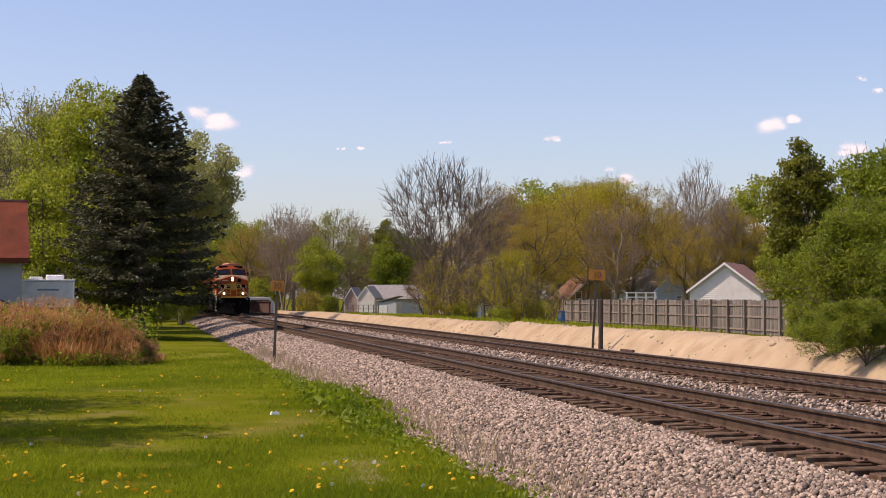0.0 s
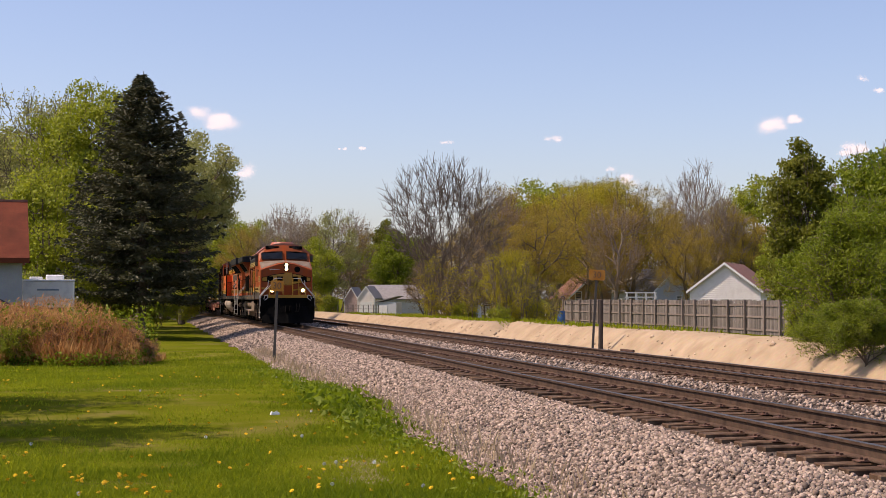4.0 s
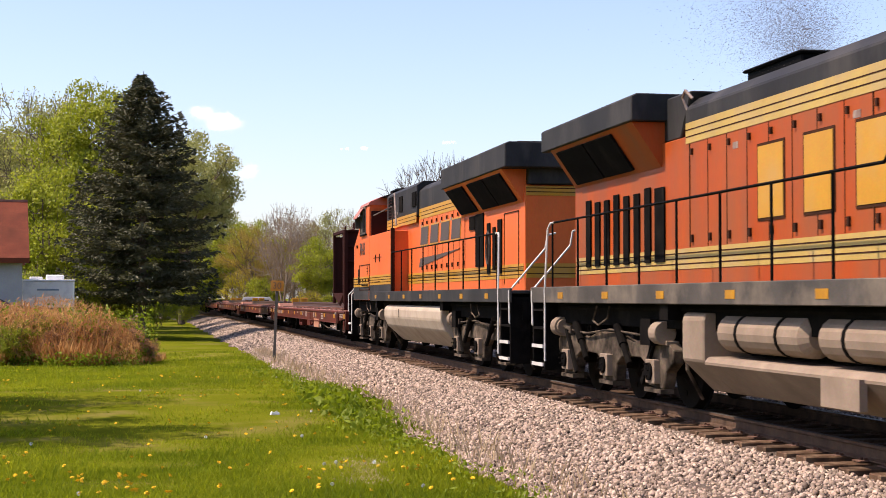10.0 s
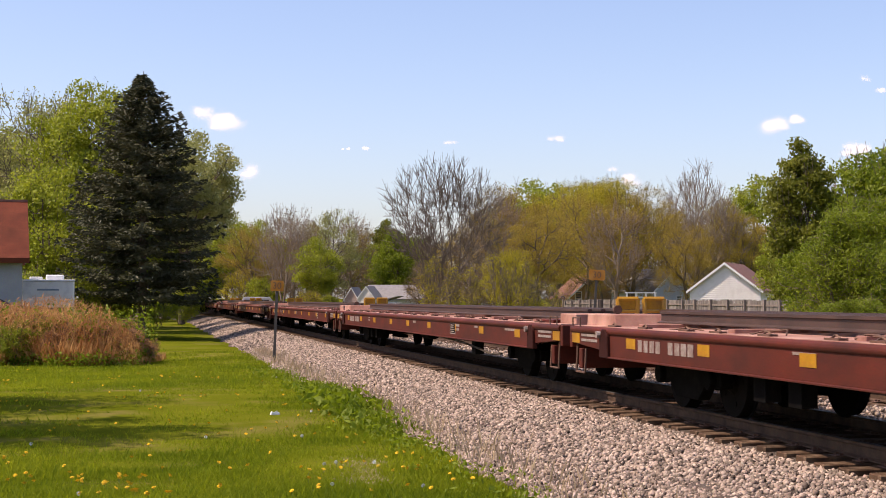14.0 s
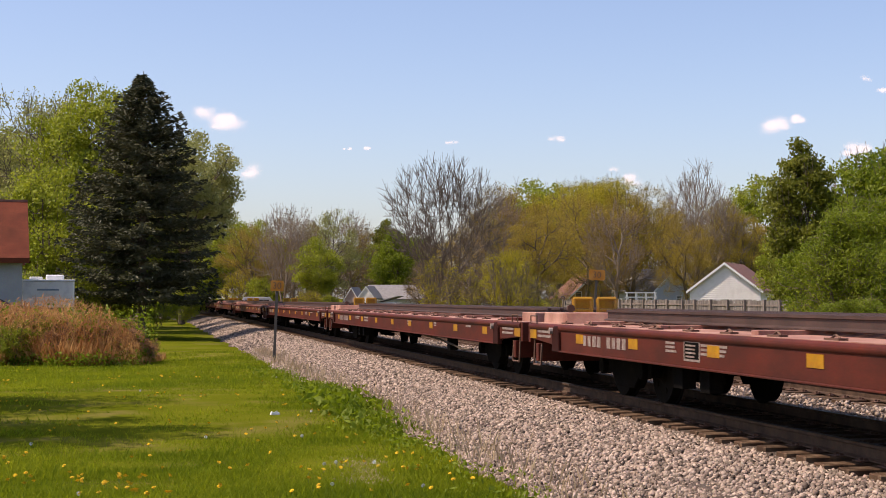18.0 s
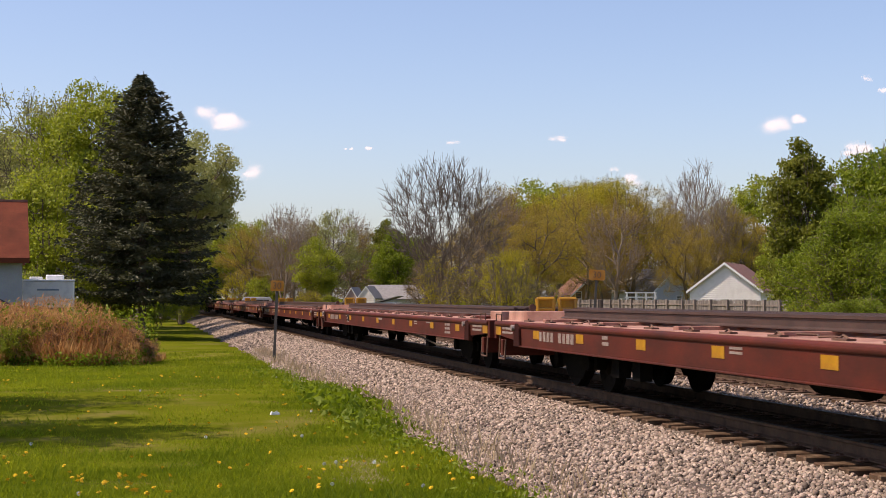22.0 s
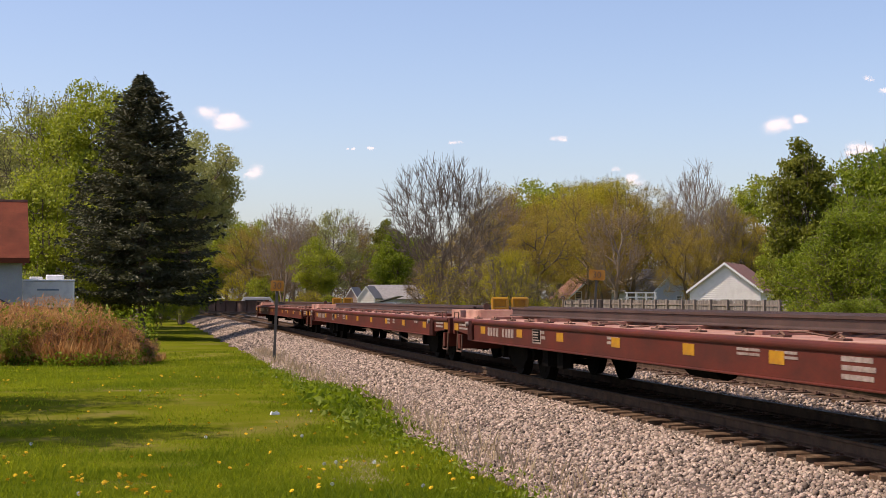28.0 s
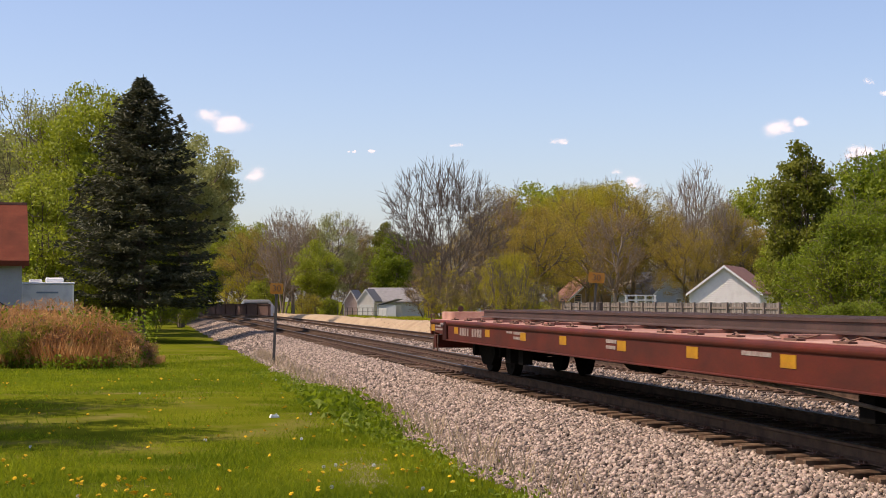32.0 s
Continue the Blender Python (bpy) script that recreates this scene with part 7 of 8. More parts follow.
def build_left_buildings():
    # barn-like building with a red roof
    b = thing("outbuilding", "grey-walled outbuilding with a faded red-brown roof", "building", m=pose(-17.62, 62, -0.72, 0, 0, 17))
    # front and end walls take the shade-darkened siding
    part("front_wall", Shape().box(-9, 0, 0, 0.2, 0, 3.95), M_GREYSIDE_SHADED, b)
    part("end_wall", Shape().prism([(0.2, 0), (7.8, 0), (7.8, 3.95), (4, 6.2), (0.2, 3.95)], "x", -0.2, 0), M_GREYSIDE_SHADED, b)
    part("back_wall", Shape().box(-9, 0, 7.8, 8, 0, 3.95), M_GREYSIDE, b)
    part("roof_front", Shape().prism([(-0.35, 3.75), (4.0, 6.40), (4.0, 6.52), (-0.35, 3.87)], "x", -9.3, 0.28), M_REDSHEET, b)
    part("roof_back", Shape().prism([(4.0, 6.40), (8.35, 3.75), (8.35, 3.87), (4.0, 6.52)], "x", -9.3, 0.28), M_REDSHEET, b)
    part("fascia", Shape().box(-9.3, 0.28, -0.40, -0.352, 3.66, 3.88), M_REDSHEET, b)
    part("ridge_cap", Shape().box(-9.3, 0.28, 3.9, 4.1, 6.48, 6.58), M_SHINGLE, b)
    part("stair_rail", Shape().tube([(-2.5, -0.35, 3.0), (-0.2, -0.35, 1.75)], 0.05, 6).tube([(-2.5, -0.35, 2.6), (-0.2, -0.35, 1.35)], 0.035, 6), M_DARK, b)
    # camper
    p = seen(85, 528, 70)
    c = thing("camper_trailer", "cream camper trailer with roof vents parked by the trees", "camper", m=pose(p.x, p.y, -0.66, 0, 0, 15))
    part("body", Shape().box(-1.22, 1.22, 0, 5.5, 0.55, 2.98), M_RV, c, bevel=0.08)
    part("roof_rim", Shape().box(-1.25, 1.25, -0.03, 5.5, 2.93, 3.02), M_TRIM, c, bevel=0.02)
    part("roof_vent", Shape().box(-0.85, -0.25, 0.5, 1.2, 3.02, 3.16), M_TRIM, c, bevel=0.03)
    part("air_conditioner", Shape().box(-0.1, 0.75, 0.8, 1.9, 3.02, 3.26), M_TRIM, c, bevel=0.05)
    part("front_window", Shape().box(-0.8, 0.8, -0.03, 0.02, 1.2, 1.7), M_DARK, c, bevel=0.01)
    part("marker_strip", Shape().box(-0.5, 0.5, -0.015, 0.01, 2.5, 2.58), M_BLUEGREY, c)
    for s in (-1.1, 1.1):
        w = part("wheel", Shape().cyl((s - 0.1, 2.8, 0.34), (s + 0.1, 2.8, 0.34), 0.34, 16), M_BLACK, c)
        part("hub", Shape().cyl((s - 0.12, 2.8, 0.34), (s + 0.12, 2.8, 0.34), 0.15, 12), M_TRIM, w)


def speed_sign(name, label, p, height, board_w, board_h, post_r, lean, extra=False):
    s = thing(name, label, "sign", "speed boards", m=pose(p.x, p.y, p.z, 0, lean, 0))
    part("post", Shape().box(-post_r, post_r, -post_r * 0.6, post_r * 0.6, -0.3, height), M_STEEL, s)
    bd = part("board", Shape().prism([(-board_w / 2, height - board_h + 0.03), (-board_w / 2 + 0.03, height - board_h), (board_w / 2 - 0.03, height - board_h), (board_w / 2, height - board_h + 0.03),
                                      (board_w / 2, height - 0.03), (board_w / 2 - 0.03, height), (-board_w / 2 + 0.03, height), (-board_w / 2, height - 0.03)], "y", -post_r * 0.6 - 0.018, -post_r * 0.6 - 0.004),
              M_SIGN, s, "yellow speed board with black figures")
    part("figures", text_mesh("30", board_h * 0.86, M_BRONZE), None, bd, m=pose(0, -post_r * 0.6 - 0.022, height - board_h / 2, 90, 0, 0))
    return s


def build_lineside():
    s = speed_sign("speed_sign", "yellow speed board lettered 30 on a thin grey post", Vector((-5.75, 50.5, -0.62)), 2.70, 0.44, 0.36, 0.045, 2.2)
    s = speed_sign("speed_sign", "yellow speed board on a thin post beside a dark stub", Vector((5.2, 51.6, -0.35)), 2.82, 0.56, 0.36, 0.04, 3.5)
    st = thing("marker_post", "dark treated timber stub post beside the far track", "post", m=pose(5.42, 51.0, -0.35, 0, 0.8, 0))
    part("shaft", Shape().cyl((0, 0, -0.2), (0, 0, 1.75), 0.085, 10, 0.075), M_WOODPOST, st)
    part("cap", Shape().cyl((0, 0, 1.75), (0, 0, 1.80), 0.08, 10, 0.05), M_WOODPOST, st)
    sp = thing("spare_rail", "short rusty rail lying beside the far track", "rail", m=on_line(44, 6.75, -0.28))
    part("rail_piece", Shape().prism([(-0.07, 0), (0.07, 0), (0.012, 0.05), (0.036, 0.13), (0.036, 0.17), (-0.036, 0.17), (-0.036, 0.13), (-0.012, 0.05)], "x", -0.6, 0.6), M_IRON, sp)
    # low rusty girder wall beyond the curve
    a, b = seen(347, 540, 178), seen(480, 542, 160)
    d = (b - a)
    g = thing("girder_wall", "long low rust-brown steel girder beside the far track", "girder", m=pose(a.x, a.y, -0.3, 0, 0, math.degrees(math.atan2(d.y, d.x))))
    ln = math.hypot(d.x, d.y)
    part("web_plate", Shape().box(0, ln, -0.03, 0.03, -0.3, 1.42), M_GIRDER, g)
    part("top_flange", Shape().box(0, ln, -0.16, 0.16, 1.42, 1.48), M_GIRDER, g)
    for k in range(8):
        part("stiffener", Shape().box(0.3 + k * (ln - 0.6) / 7 - 0.04, 0.3 + k * (ln - 0.6) / 7 + 0.04, -0.15, -0.03, -0.2, 1.42), M_GIRDER, g)
    for px, w, hgt in ((304, 0.95, 1.1), (337, 0.7, 1.5)):
        p = seen(px, 545, 172)
        c = thing("relay_cabinet", "small pale grey lineside relay cabinet", "cabinet", "lineside cabinets", m=pose(p.x, p.y, -0.35))
        part("body", Shape().box(-w / 2, w / 2, 0, 0.6, 0, hgt), M_GREYSIDE, c, bevel=0.02)
        part("lid", Shape().box(-w / 2 - 0.05, w / 2 + 0.05, -0.05, 0.65, hgt, hgt + 0.08), M_STEEL, c)
        part("door", Shape().box(-w / 2 + 0.08, w / 2 - 0.08, -0.02, 0, 0.1, hgt - 0.1), M_GREYSIDE, c)
    p = seen(333, 545, 170)
    c = thing("signal_post", "thin pale signal post by the cabinets", "post", m=pose(p.x, p.y, -0.35))
    part("shaft", Shape().cyl((0, 0, 0), (0, 0, 2.3), 0.06, 8), M_GREYSIDE, c)
    part("head", Shape().box(-0.16, 0.16, -0.1, 0.1, 1.9, 2.3), M_STEEL, c, bevel=0.02)
    # parked van past the girder
    p = seen(456, 528, 186)
    v = thing("parked_van", "silver-grey parked van seen over the girder", "van", m=pose(p.x, p.y, -0.5, 0, 0, 8))
    part("body", Shape().prism([(-2.2, 0.4), (2.2, 0.4), (2.2, 1.25), (1.5, 2.15), (-1.7, 2.15), (-2.2, 1.3)], "y", -0.9, 0.9), M_GREYSIDE, v, bevel=0.05)
    part("side_window", Shape().box(-1.6, 1.4, -0.93, -0.89, 1.3, 1.8), M_DARK, v)
    for x in (-1.4, 1.4):
        part("wheel", Shape().cyl((x, -0.92, 0.33), (x, -0.7, 0.33), 0.33, 14), M_BLACK, v)
    p = seen(482, 545, 150)
    c = thing("marker_post", "pale concrete lineside marker post", "post", m=pose(p.x, p.y, -0.35))
    part("shaft", Shape().box(-0.1, 0.1, -0.1, 0.1, 0, 1.5), M_SIDING, c)
    part("cap", Shape().box(-0.12, 0.12, -0.12, 0.12, 1.5, 1.56), M_SIDING, c)
    # chain-link posts in front of the garages
    cf = thing("wire_fence", "thin grey wire fence before the white garages", "fence", m=pose(0, 0, 0))
    for k in range(9):
        p = seen(598 + k * 9, 560, 165)
        part("post", Shape().cyl((p.x, p.y, -0.6), (p.x, p.y, 0.75), 0.04, 6), M_STEEL, cf)
    p, q = seen(598, 560, 165), seen(598 + 72, 560, 165)
    for z in (0.72, 0.3, -0.1, -0.4):
        part("wire", Shape().tube([(p.x, p.y, z), (q.x, q.y, z)], 0.018, 4), M_STEEL, cf)


# ---- sky ----
def build_clouds():
    """Small fair-weather clouds of fine glowing flecks, dense in the lumps and thinning at the rims."""
    ma = bpy.data.materials.new("cloud_glow")
    ma.use_nodes = True
    n, l = ma.node_tree.nodes, ma.node_tree.links
    bs = n["Principled BSDF"]
    bs.inputs["Base Color"].default_value = (0.05, 0.05, 0.05, 1)
    # emission stands in for sunlight on the clouds; the base is nearly black
    bs.inputs["Emission Color"].default_value = (1.0, 0.95, 0.94, 1)
    bs.inputs["Emission Strength"].default_value = 0.98
    bs.inputs["Roughness"].default_value = 1.0
    bs.inputs["Specular IOR Level"].default_value = 0.0
    rng = np.random.default_rng(8)
    depth = 1600.0
    u = depth / 2620
    for px, py, w, h, dense in ((352, 200, 34, 30, 0.6), (385, 213, 62, 34, 1.5), (1370, 219, 40, 30, 1.3), (1412, 209, 46, 16, 0.9), (1513, 264, 60, 22, 1.2), (428, 302, 30, 24, 0.8),
                                (640, 262, 18, 8, 1.0), (605, 263, 32, 5, 0.5), (1112, 318, 34, 22, 0.8), (980, 244, 54, 12, 0.28), (1527, 138, 20, 14, 0.22), (1560, 157, 20, 12, 0.6),
                                (793, 250, 44, 9, 0.16), (1075, 300, 30, 12, 0.15)):
        c = seen(px, py, depth)
        ob = thing("cloud", "small white fair-weather cloud", "cloud", "clouds", "stuff")
        lumps = max(3, int(w * h / 110))
        cx = np.clip(rng.normal(size=lumps), -1.5, 1.5) * w * 0.22
        cz = np.clip(rng.normal(size=lumps), -1.5, 1.5) * h * 0.17 - 0.05 * h
        rad = h * rng.uniform(0.10, 0.24, lumps) * np.clip(1.15 - np.abs(cx) / w, 0.4, 1)
        k = int(w * h * 7.0 * dense)
        pick = rng.integers(0, lumps, k)
        off = rng.normal(size=(k, 3)) * np.array([1.35, 0.6, 0.8])
        p = np.stack([cx[pick], np.zeros(k), cz[pick]], 1) + off * rad[pick][:, None]
        me = leaf_mesh("puffs", p * u, u * rng.uniform(0.35, 0.85, k), rng, ma)
        part("puffs", me, None, ob)
        CLOUDS.append((ob, c, 20 * u if px < 900 else 13 * u))


CLOUDS, SMOKE = [], []


def build_smoke():
    """A drifting haze of fine soot flecks over the stack."""
    ma = surf("sooty_smoke", (0.10, 0.085, 0.075), (0.18, 0.16, 0.145), 2, 1.0, 0, 0, 10, spec=0.0)
    rng = np.random.default_rng(5)
    ob = thing("exhaust_smoke", "thin grey-brown diesel exhaust smoke above the stack", "smoke", kind="stuff")
    for k in range(5):
        f = k / 4
        n = int(9000 - 1000 * k)
        c = rng.normal(size=(n, 3)) * np.array([0.34 + 0.34 * f, 0.22 + 0.3 * f, 0.2 + 0.26 * f])
        c += np.array([-3.2 - 0.75 * f - 0.5 * f * f, 0, 4.55 + 0.85 * f])
        part("puff", leaf_mesh("puff", c, rng.uniform(0.004, 0.008, n) * (1 + 0.4 * f), rng, ma), None, ob)
    SMOKE.append(ob)


# ---- ground cover ----
L_GRASS = leaf("grass_blades", (0.1408, 0.2035, 0.0044), (0.3465, 0.3795, 0.0132), 0.35, 0.55, 0.8)
L_WEED = leaf("broad_weed_leaves", (0.11, 0.1705, 0.0044), (0.264, 0.33, 0.0154), 0.8, 0.5, 0.6)
L_DRYGRASS = leaf("dry_grass_stalks", (0.36, 0.27, 0.16), (0.48, 0.38, 0.24), 0.9, 0.25, 0.9)
M_PETAL = surf("dandelion_yellow", (0.80, 0.50, 0.01), (0.86, 0.58, 0.02), 20, 0.8, 0, 0.1, 80, vary=0.15)
M_CLOCK = surf("dandelion_seed_white", (0.60, 0.60, 0.56), (0.70, 0.70, 0.66), 20, 0.9, 0, 0.1, 80)
M_STEM = surf("dandelion_stem", (0.10, 0.16, 0.03), (0.14, 0.2, 0.05), 20, 0.8)


def blades(name, x, y, z, h, w, lean, rng, material):
    """One bent blade (two triangles as a quad) at each place."""
    n = len(x)
    an = rng.uniform(0, 2 * np.pi, n)
    sx, sy = np.cos(an) * w * 0.5, np.sin(an) * w * 0.5
    la = rng.uniform(0, 2 * np.pi, n)
    lx, ly = np.cos(la) * lean * h, np.sin(la) * lean * h
    v = np.stack([np.stack([x - sx, y - sy, z], 1), np.stack([x + sx, y + sy, z], 1),
                  np.stack([x + lx + sx * 0.3, y + ly + sy * 0.3, z + h], 1), np.stack([x + lx * 0.4 - sx * 0.8, y + ly * 0.4 - sy * 0.8, z + h * 0.55], 1)], 1).reshape(-1, 3)
    return quick_mesh(name, v, np.arange(4 * n).reshape(n, 4), material)


def lat_of(x, y):
    return x * math.cos(HEAD) - y * math.sin(HEAD) - SIDE


def patchy(x, y, sc, seed):
    """A cheap smooth random field."""
    rng = np.random.default_rng(seed)
    v = np.zeros_like(x)
    for k in range(6):
        a, f, p = rng.uniform(0, np.pi), sc * rng.uniform(0.6, 2.2), rng.uniform(0, 6.28)
        v += np.sin((x * np.cos(a) + y * np.sin(a)) * f + p)
    return v / 6 ** 0.5


def build_grass():
    rng = np.random.default_rng(21)
    n = 420000
    dep = 1 / rng.uniform(1 / 62.0, 1 / 13.5, n)
    x = rng.uniform(-0.33, 0.07, n) * dep
    lat = lat_of(x, dep)
    edge = -3.75 + 0.28 * patchy(x, dep, 1.1, 3)
    keep = lat < edge + rng.normal(size=n) * 0.08
    worn = patchy(x, dep, 0.9, 9)
    keep &= rng.uniform(size=n) < np.clip(1.15 - 0.55 * np.clip(worn - 0.6, 0, 2), 0.25, 1)
    trod = np.exp(-((x + 0.95 - 0.42 * (19.0 - dep) * 0.25) / 0.30) ** 2 - ((dep - 18.6) / 1.6) ** 2)
    keep &= rng.uniform(size=n) > 0.72 * trod
    x, dep = x[keep], dep[keep]
    n = len(x)
    h = rng.uniform(0.028, 0.066, n) * (1 + 0.35 * patchy(x, dep, 1.6, 4))
    tall = rng.uniform(size=n) < 0.03
    h = np.clip(np.where(tall, h * 2.1, h), 0.02, 0.22)
    w = 0.010 * np.maximum(1, dep / 14)
    ob = new("lawn_grass", blades("lawn_grass", x, dep, np.full(n, -0.735), h, w, 0.45, rng, L_GRASS))
    tagged(ob, "short green mown grass of the lawn", "grass", kind="stuff")
    k = 5200
    wy = 18.6 + rng.normal(size=k) * 1.25
    wx = -0.95 + 0.105 * (19.0 - wy) + rng.normal(size=k) * 0.24
    ob = new("worn_grass", blades("worn_grass", wx, wy, np.full(k, -0.735), rng.uniform(0.012, 0.04, k), np.full(k, 0.012), 1.2, rng, L_DRYGRASS))
    tagged(ob, "flattened tan grass on a worn patch of the lawn", "dry grass", kind="stuff")
    # broad weeds along the ballast edge
    cs, sz = [], []
    for k in range(620):
        s = rng.uniform(14, 46)
        dens = math.exp(-((s - 30) / 6) ** 2) + 0.35
        if rng.uniform() > dens:
            continue
        r = -3.95 + rng.normal() * 0.28 - 0.25 * rng.uniform()
        p = at(s, r, -0.72)
        big = 0.6 + 0.8 * math.exp(-((s - 30) / 5) ** 2)
        for j in range(int(rng.integers(6, 13))):
            cs.append((p.x + rng.normal() * 0.09, p.y + rng.normal() * 0.09, p.z + rng.uniform(0.02, 0.22) * big))
            sz.append(rng.uniform(0.035, 0.085) * big)
    ob = new("edge_weeds", leaf_mesh("edge_weeds", np.array(cs), np.array(sz), rng, L_WEED, 0.0, 2.4))
    tagged(ob, "leafy green weeds along the ballast edge", "weeds", kind="stuff")
    n = 2600
    s = rng.uniform(11, 60, n)
    r = -3.55 + rng.normal(size=n) * 0.22
    pts = np.array([at(a, b, bed_z(b)) for a, b in zip(s, r)])
    ob = new("dry_grass", blades("dry_grass", pts[:, 0], pts[:, 1], pts[:, 2], rng.uniform(0.06, 0.32, n), np.full(n, 0.011), 0.35, rng, L_DRYGRASS))
    tagged(ob, "thin dry grass stalks in the ballast edge", "dry grass", kind="stuff")
    # dry brush thicket
    n = 12000
    x = rng.uniform(-17.5, -9.9, n)
    y = 48.3 + rng.uniform(0, 1, n) ** 1.3 * 5.0 + 0.35 * np.sin(x * 1.7)
    top = 1.0 + 0.35 * patchy(x, y, 1.1, 12) - 1.0 * np.clip((x + 11.2) / 1.4, 0, 1)
    h = np.clip(top * rng.uniform(0.35, 1.0, n) ** 0.8 * np.where(rng.uniform(size=n) < 0.06, 1.35, 1.0), 0.3, 2.6)
    ob = new("dry_brush", blades("dry_brush", x, y, np.full(n, -0.74), h, rng.uniform(0.005, 0.014, n), 0.32, rng, L_DRY))
    tagged(ob, "thicket of dry tan and reddish brush stems", "brush", kind="stuff")
    k = 16000
    x = rng.uniform(-17.5, -10.0, k)
    y = 48.2 + rng.uniform(0, 1, k) * 4.0
    top = 1.6 + 0.5 * patchy(x, y, 1.1, 12) - 1.0 * np.clip((x + 11.2) / 1.4, 0, 1)
    c = np.stack([x, y, -0.6 + np.clip(top, 0.3, 3) * rng.uniform(0.1, 1.05, k)], 1)
    ob = new("dry_twigs", leaf_mesh("dry_twigs", c, rng.uniform(0.010, 0.026, k), rng, L_DRY, 0, 15.0, np.tile([0.0, 0.0, 0.7], (k, 1)) + rng.normal(size=(k, 3)) * 0.3))
    tagged(ob, "tangle of thin dry reddish twigs in the brush", "twigs", kind="stuff")
    k = 13000
    x = rng.uniform(-17.5, -9.9, k)
    y = 48.0 + rng.uniform(0, 1, k) * 3.0 + 0.35 * np.sin(x * 1.7)
    c = np.stack([x, y, -0.7 + np.abs(rng.normal(size=k)) * 0.22], 1)
    hi = rng.uniform(size=k) < np.where(x < -14.5, 0.5, 0.28)
    c[hi, 2] += rng.uniform(0.2, 1.6, hi.sum())
    c[hi, 1] += 0.8
    ob = new("brush_undergrowth", leaf_mesh("brush_undergrowth", c, rng.uniform(0.04, 0.09, k), rng, L_WEED, 0, 2.0))
    tagged(ob, "green leaves growing at the foot of the dry brush", "undergrowth", kind="stuff")
    # taller grass along the fence and bank
    n = 9000
    s = rng.uniform(45, 125, n)
    r = np.where(rng.uniform(size=n) < 0.4, rng.uniform(8.9, 9.8, n), rng.uniform(9.2, 22, n))
    pts = np.array([at(a, b) for a, b in zip(s, r)])
    zz = np.array([bank_z(a, b, float(np.interp(b, [9.6, 10.5, 12, 14], [0.40, 0.32, 0.0, -0.45]))) for a, b in zip(s, r)])
    ob = new("bank_grass", blades("bank_grass", pts[:, 0], pts[:, 1], zz - 0.04, rng.uniform(0.05, 0.25, n), np.full(n, 0.05), 0.4, rng, L_GRASS))
    tagged(ob, "rough grass on top of the sandy bank", "grass", kind="stuff")


def build_dandelions():
    rng = random.Random(17)
    bloom = Shape()
    for j in range(14):
        an = j * 2 * math.pi / 14
        for rad, z in ((0.021, 0.0), (0.013, 0.006)):
            c, s = math.cos(an + z * 60), math.sin(an + z * 60)
            bloom.add([(0, 0, z + 0.002), (c * rad - s * 0.005, s * rad + c * 0.005, z + 0.004), (c * rad * 1.12, s * rad * 1.12, z + 0.009), (c * rad + s * 0.005, s * rad - c * 0.005, z + 0.004)], [(0, 1, 2, 3)])
    bloom.cyl((0, 0, -0.008), (0, 0, 0.002), 0.006, 6, 0.012)
    head = bloom.mesh("flower_head", M_PETAL)
    clock = Shape()
    for j in range(40):
        z = 1 - 2 * (j + 0.5) / 40
        rr = math.sqrt(1 - z * z)
        an = j * 2.4
        p = Vector((rr * math.cos(an), rr * math.sin(an), z)) * 0.018
        q = p.normalized().orthogonal() * 0.005
        clock.add([p * 0.3, p + q, p * 1.1, p - q], [(0, 1, 2, 3)])
    seed = clock.mesh("seed_head", M_CLOCK)
    stem = Shape().cyl((0, 0, 0), (0.004, 0, 0.10), 0.0022, 5).mesh("stem", M_STEM)
    spots = []
    for k in range(46):
        dep = 1 / rng.uniform(1 / 46, 1 / 16.2)
        x = rng.uniform(-0.30, 0.03) * dep
        if lat_of(x, dep) > -4.4:
            continue
        for j in range(rng.choice([1, 2, 3, 4, 6])):
            spots.append((x + rng.gauss(0, 0.16), dep + rng.gauss(0, 0.25)))
    for k in range(110):
        dep = 1 / rng.uniform(1 / 46, 1 / 16.2)
        spots.append((rng.uniform(-0.30, 0.02) * dep, dep))
    made = 0
    for x, y in spots:
        if lat_of(x, y) > -4.0 or made >= 290:
            continue
        made += 1
        old = rng.random() < 0.05
        d = thing("dandelion", "dandelion seed clock in the grass" if old else "yellow dandelion flower in the grass", "flower", "dandelions on the lawn",
                  m=pose(x, y, -0.735 - rng.uniform(0, 0.03), rng.uniform(-8, 8), rng.uniform(-8, 8), rng.uniform(0, 360)))
        part("stem", stem, None, d)
        tilt = pose(0.004, 0, 0.10, rng.uniform(15, 40), 0, rng.uniform(-40, 40))
        o = part("seed_head" if old else "flower_head", seed if old else head, None, d, m=tilt)
        o.scale = (1.25,) * 3
    p = Vector(((487 - 784) / 2620 * 27.6, 27.6, -0.70))
    b = thing("litter", "crumpled white scrap lying in the grass", "litter", m=pose(p.x, p.y, p.z, 0, 0, 20))
    part("scrap", Shape().prism([(-0.09, 0), (0.1, 0.01), (0.08, 0.06), (0.02, 0.045), (-0.06, 0.075)], "y", -0.04, 0.05), M_TRIM, b, bevel=0.008)
    part("flap", Shape().prism([(-0.05, 0.05), (0.06, 0.05), (0.04, 0.09)], "y", -0.03, -0.02), M_TRIM, b)


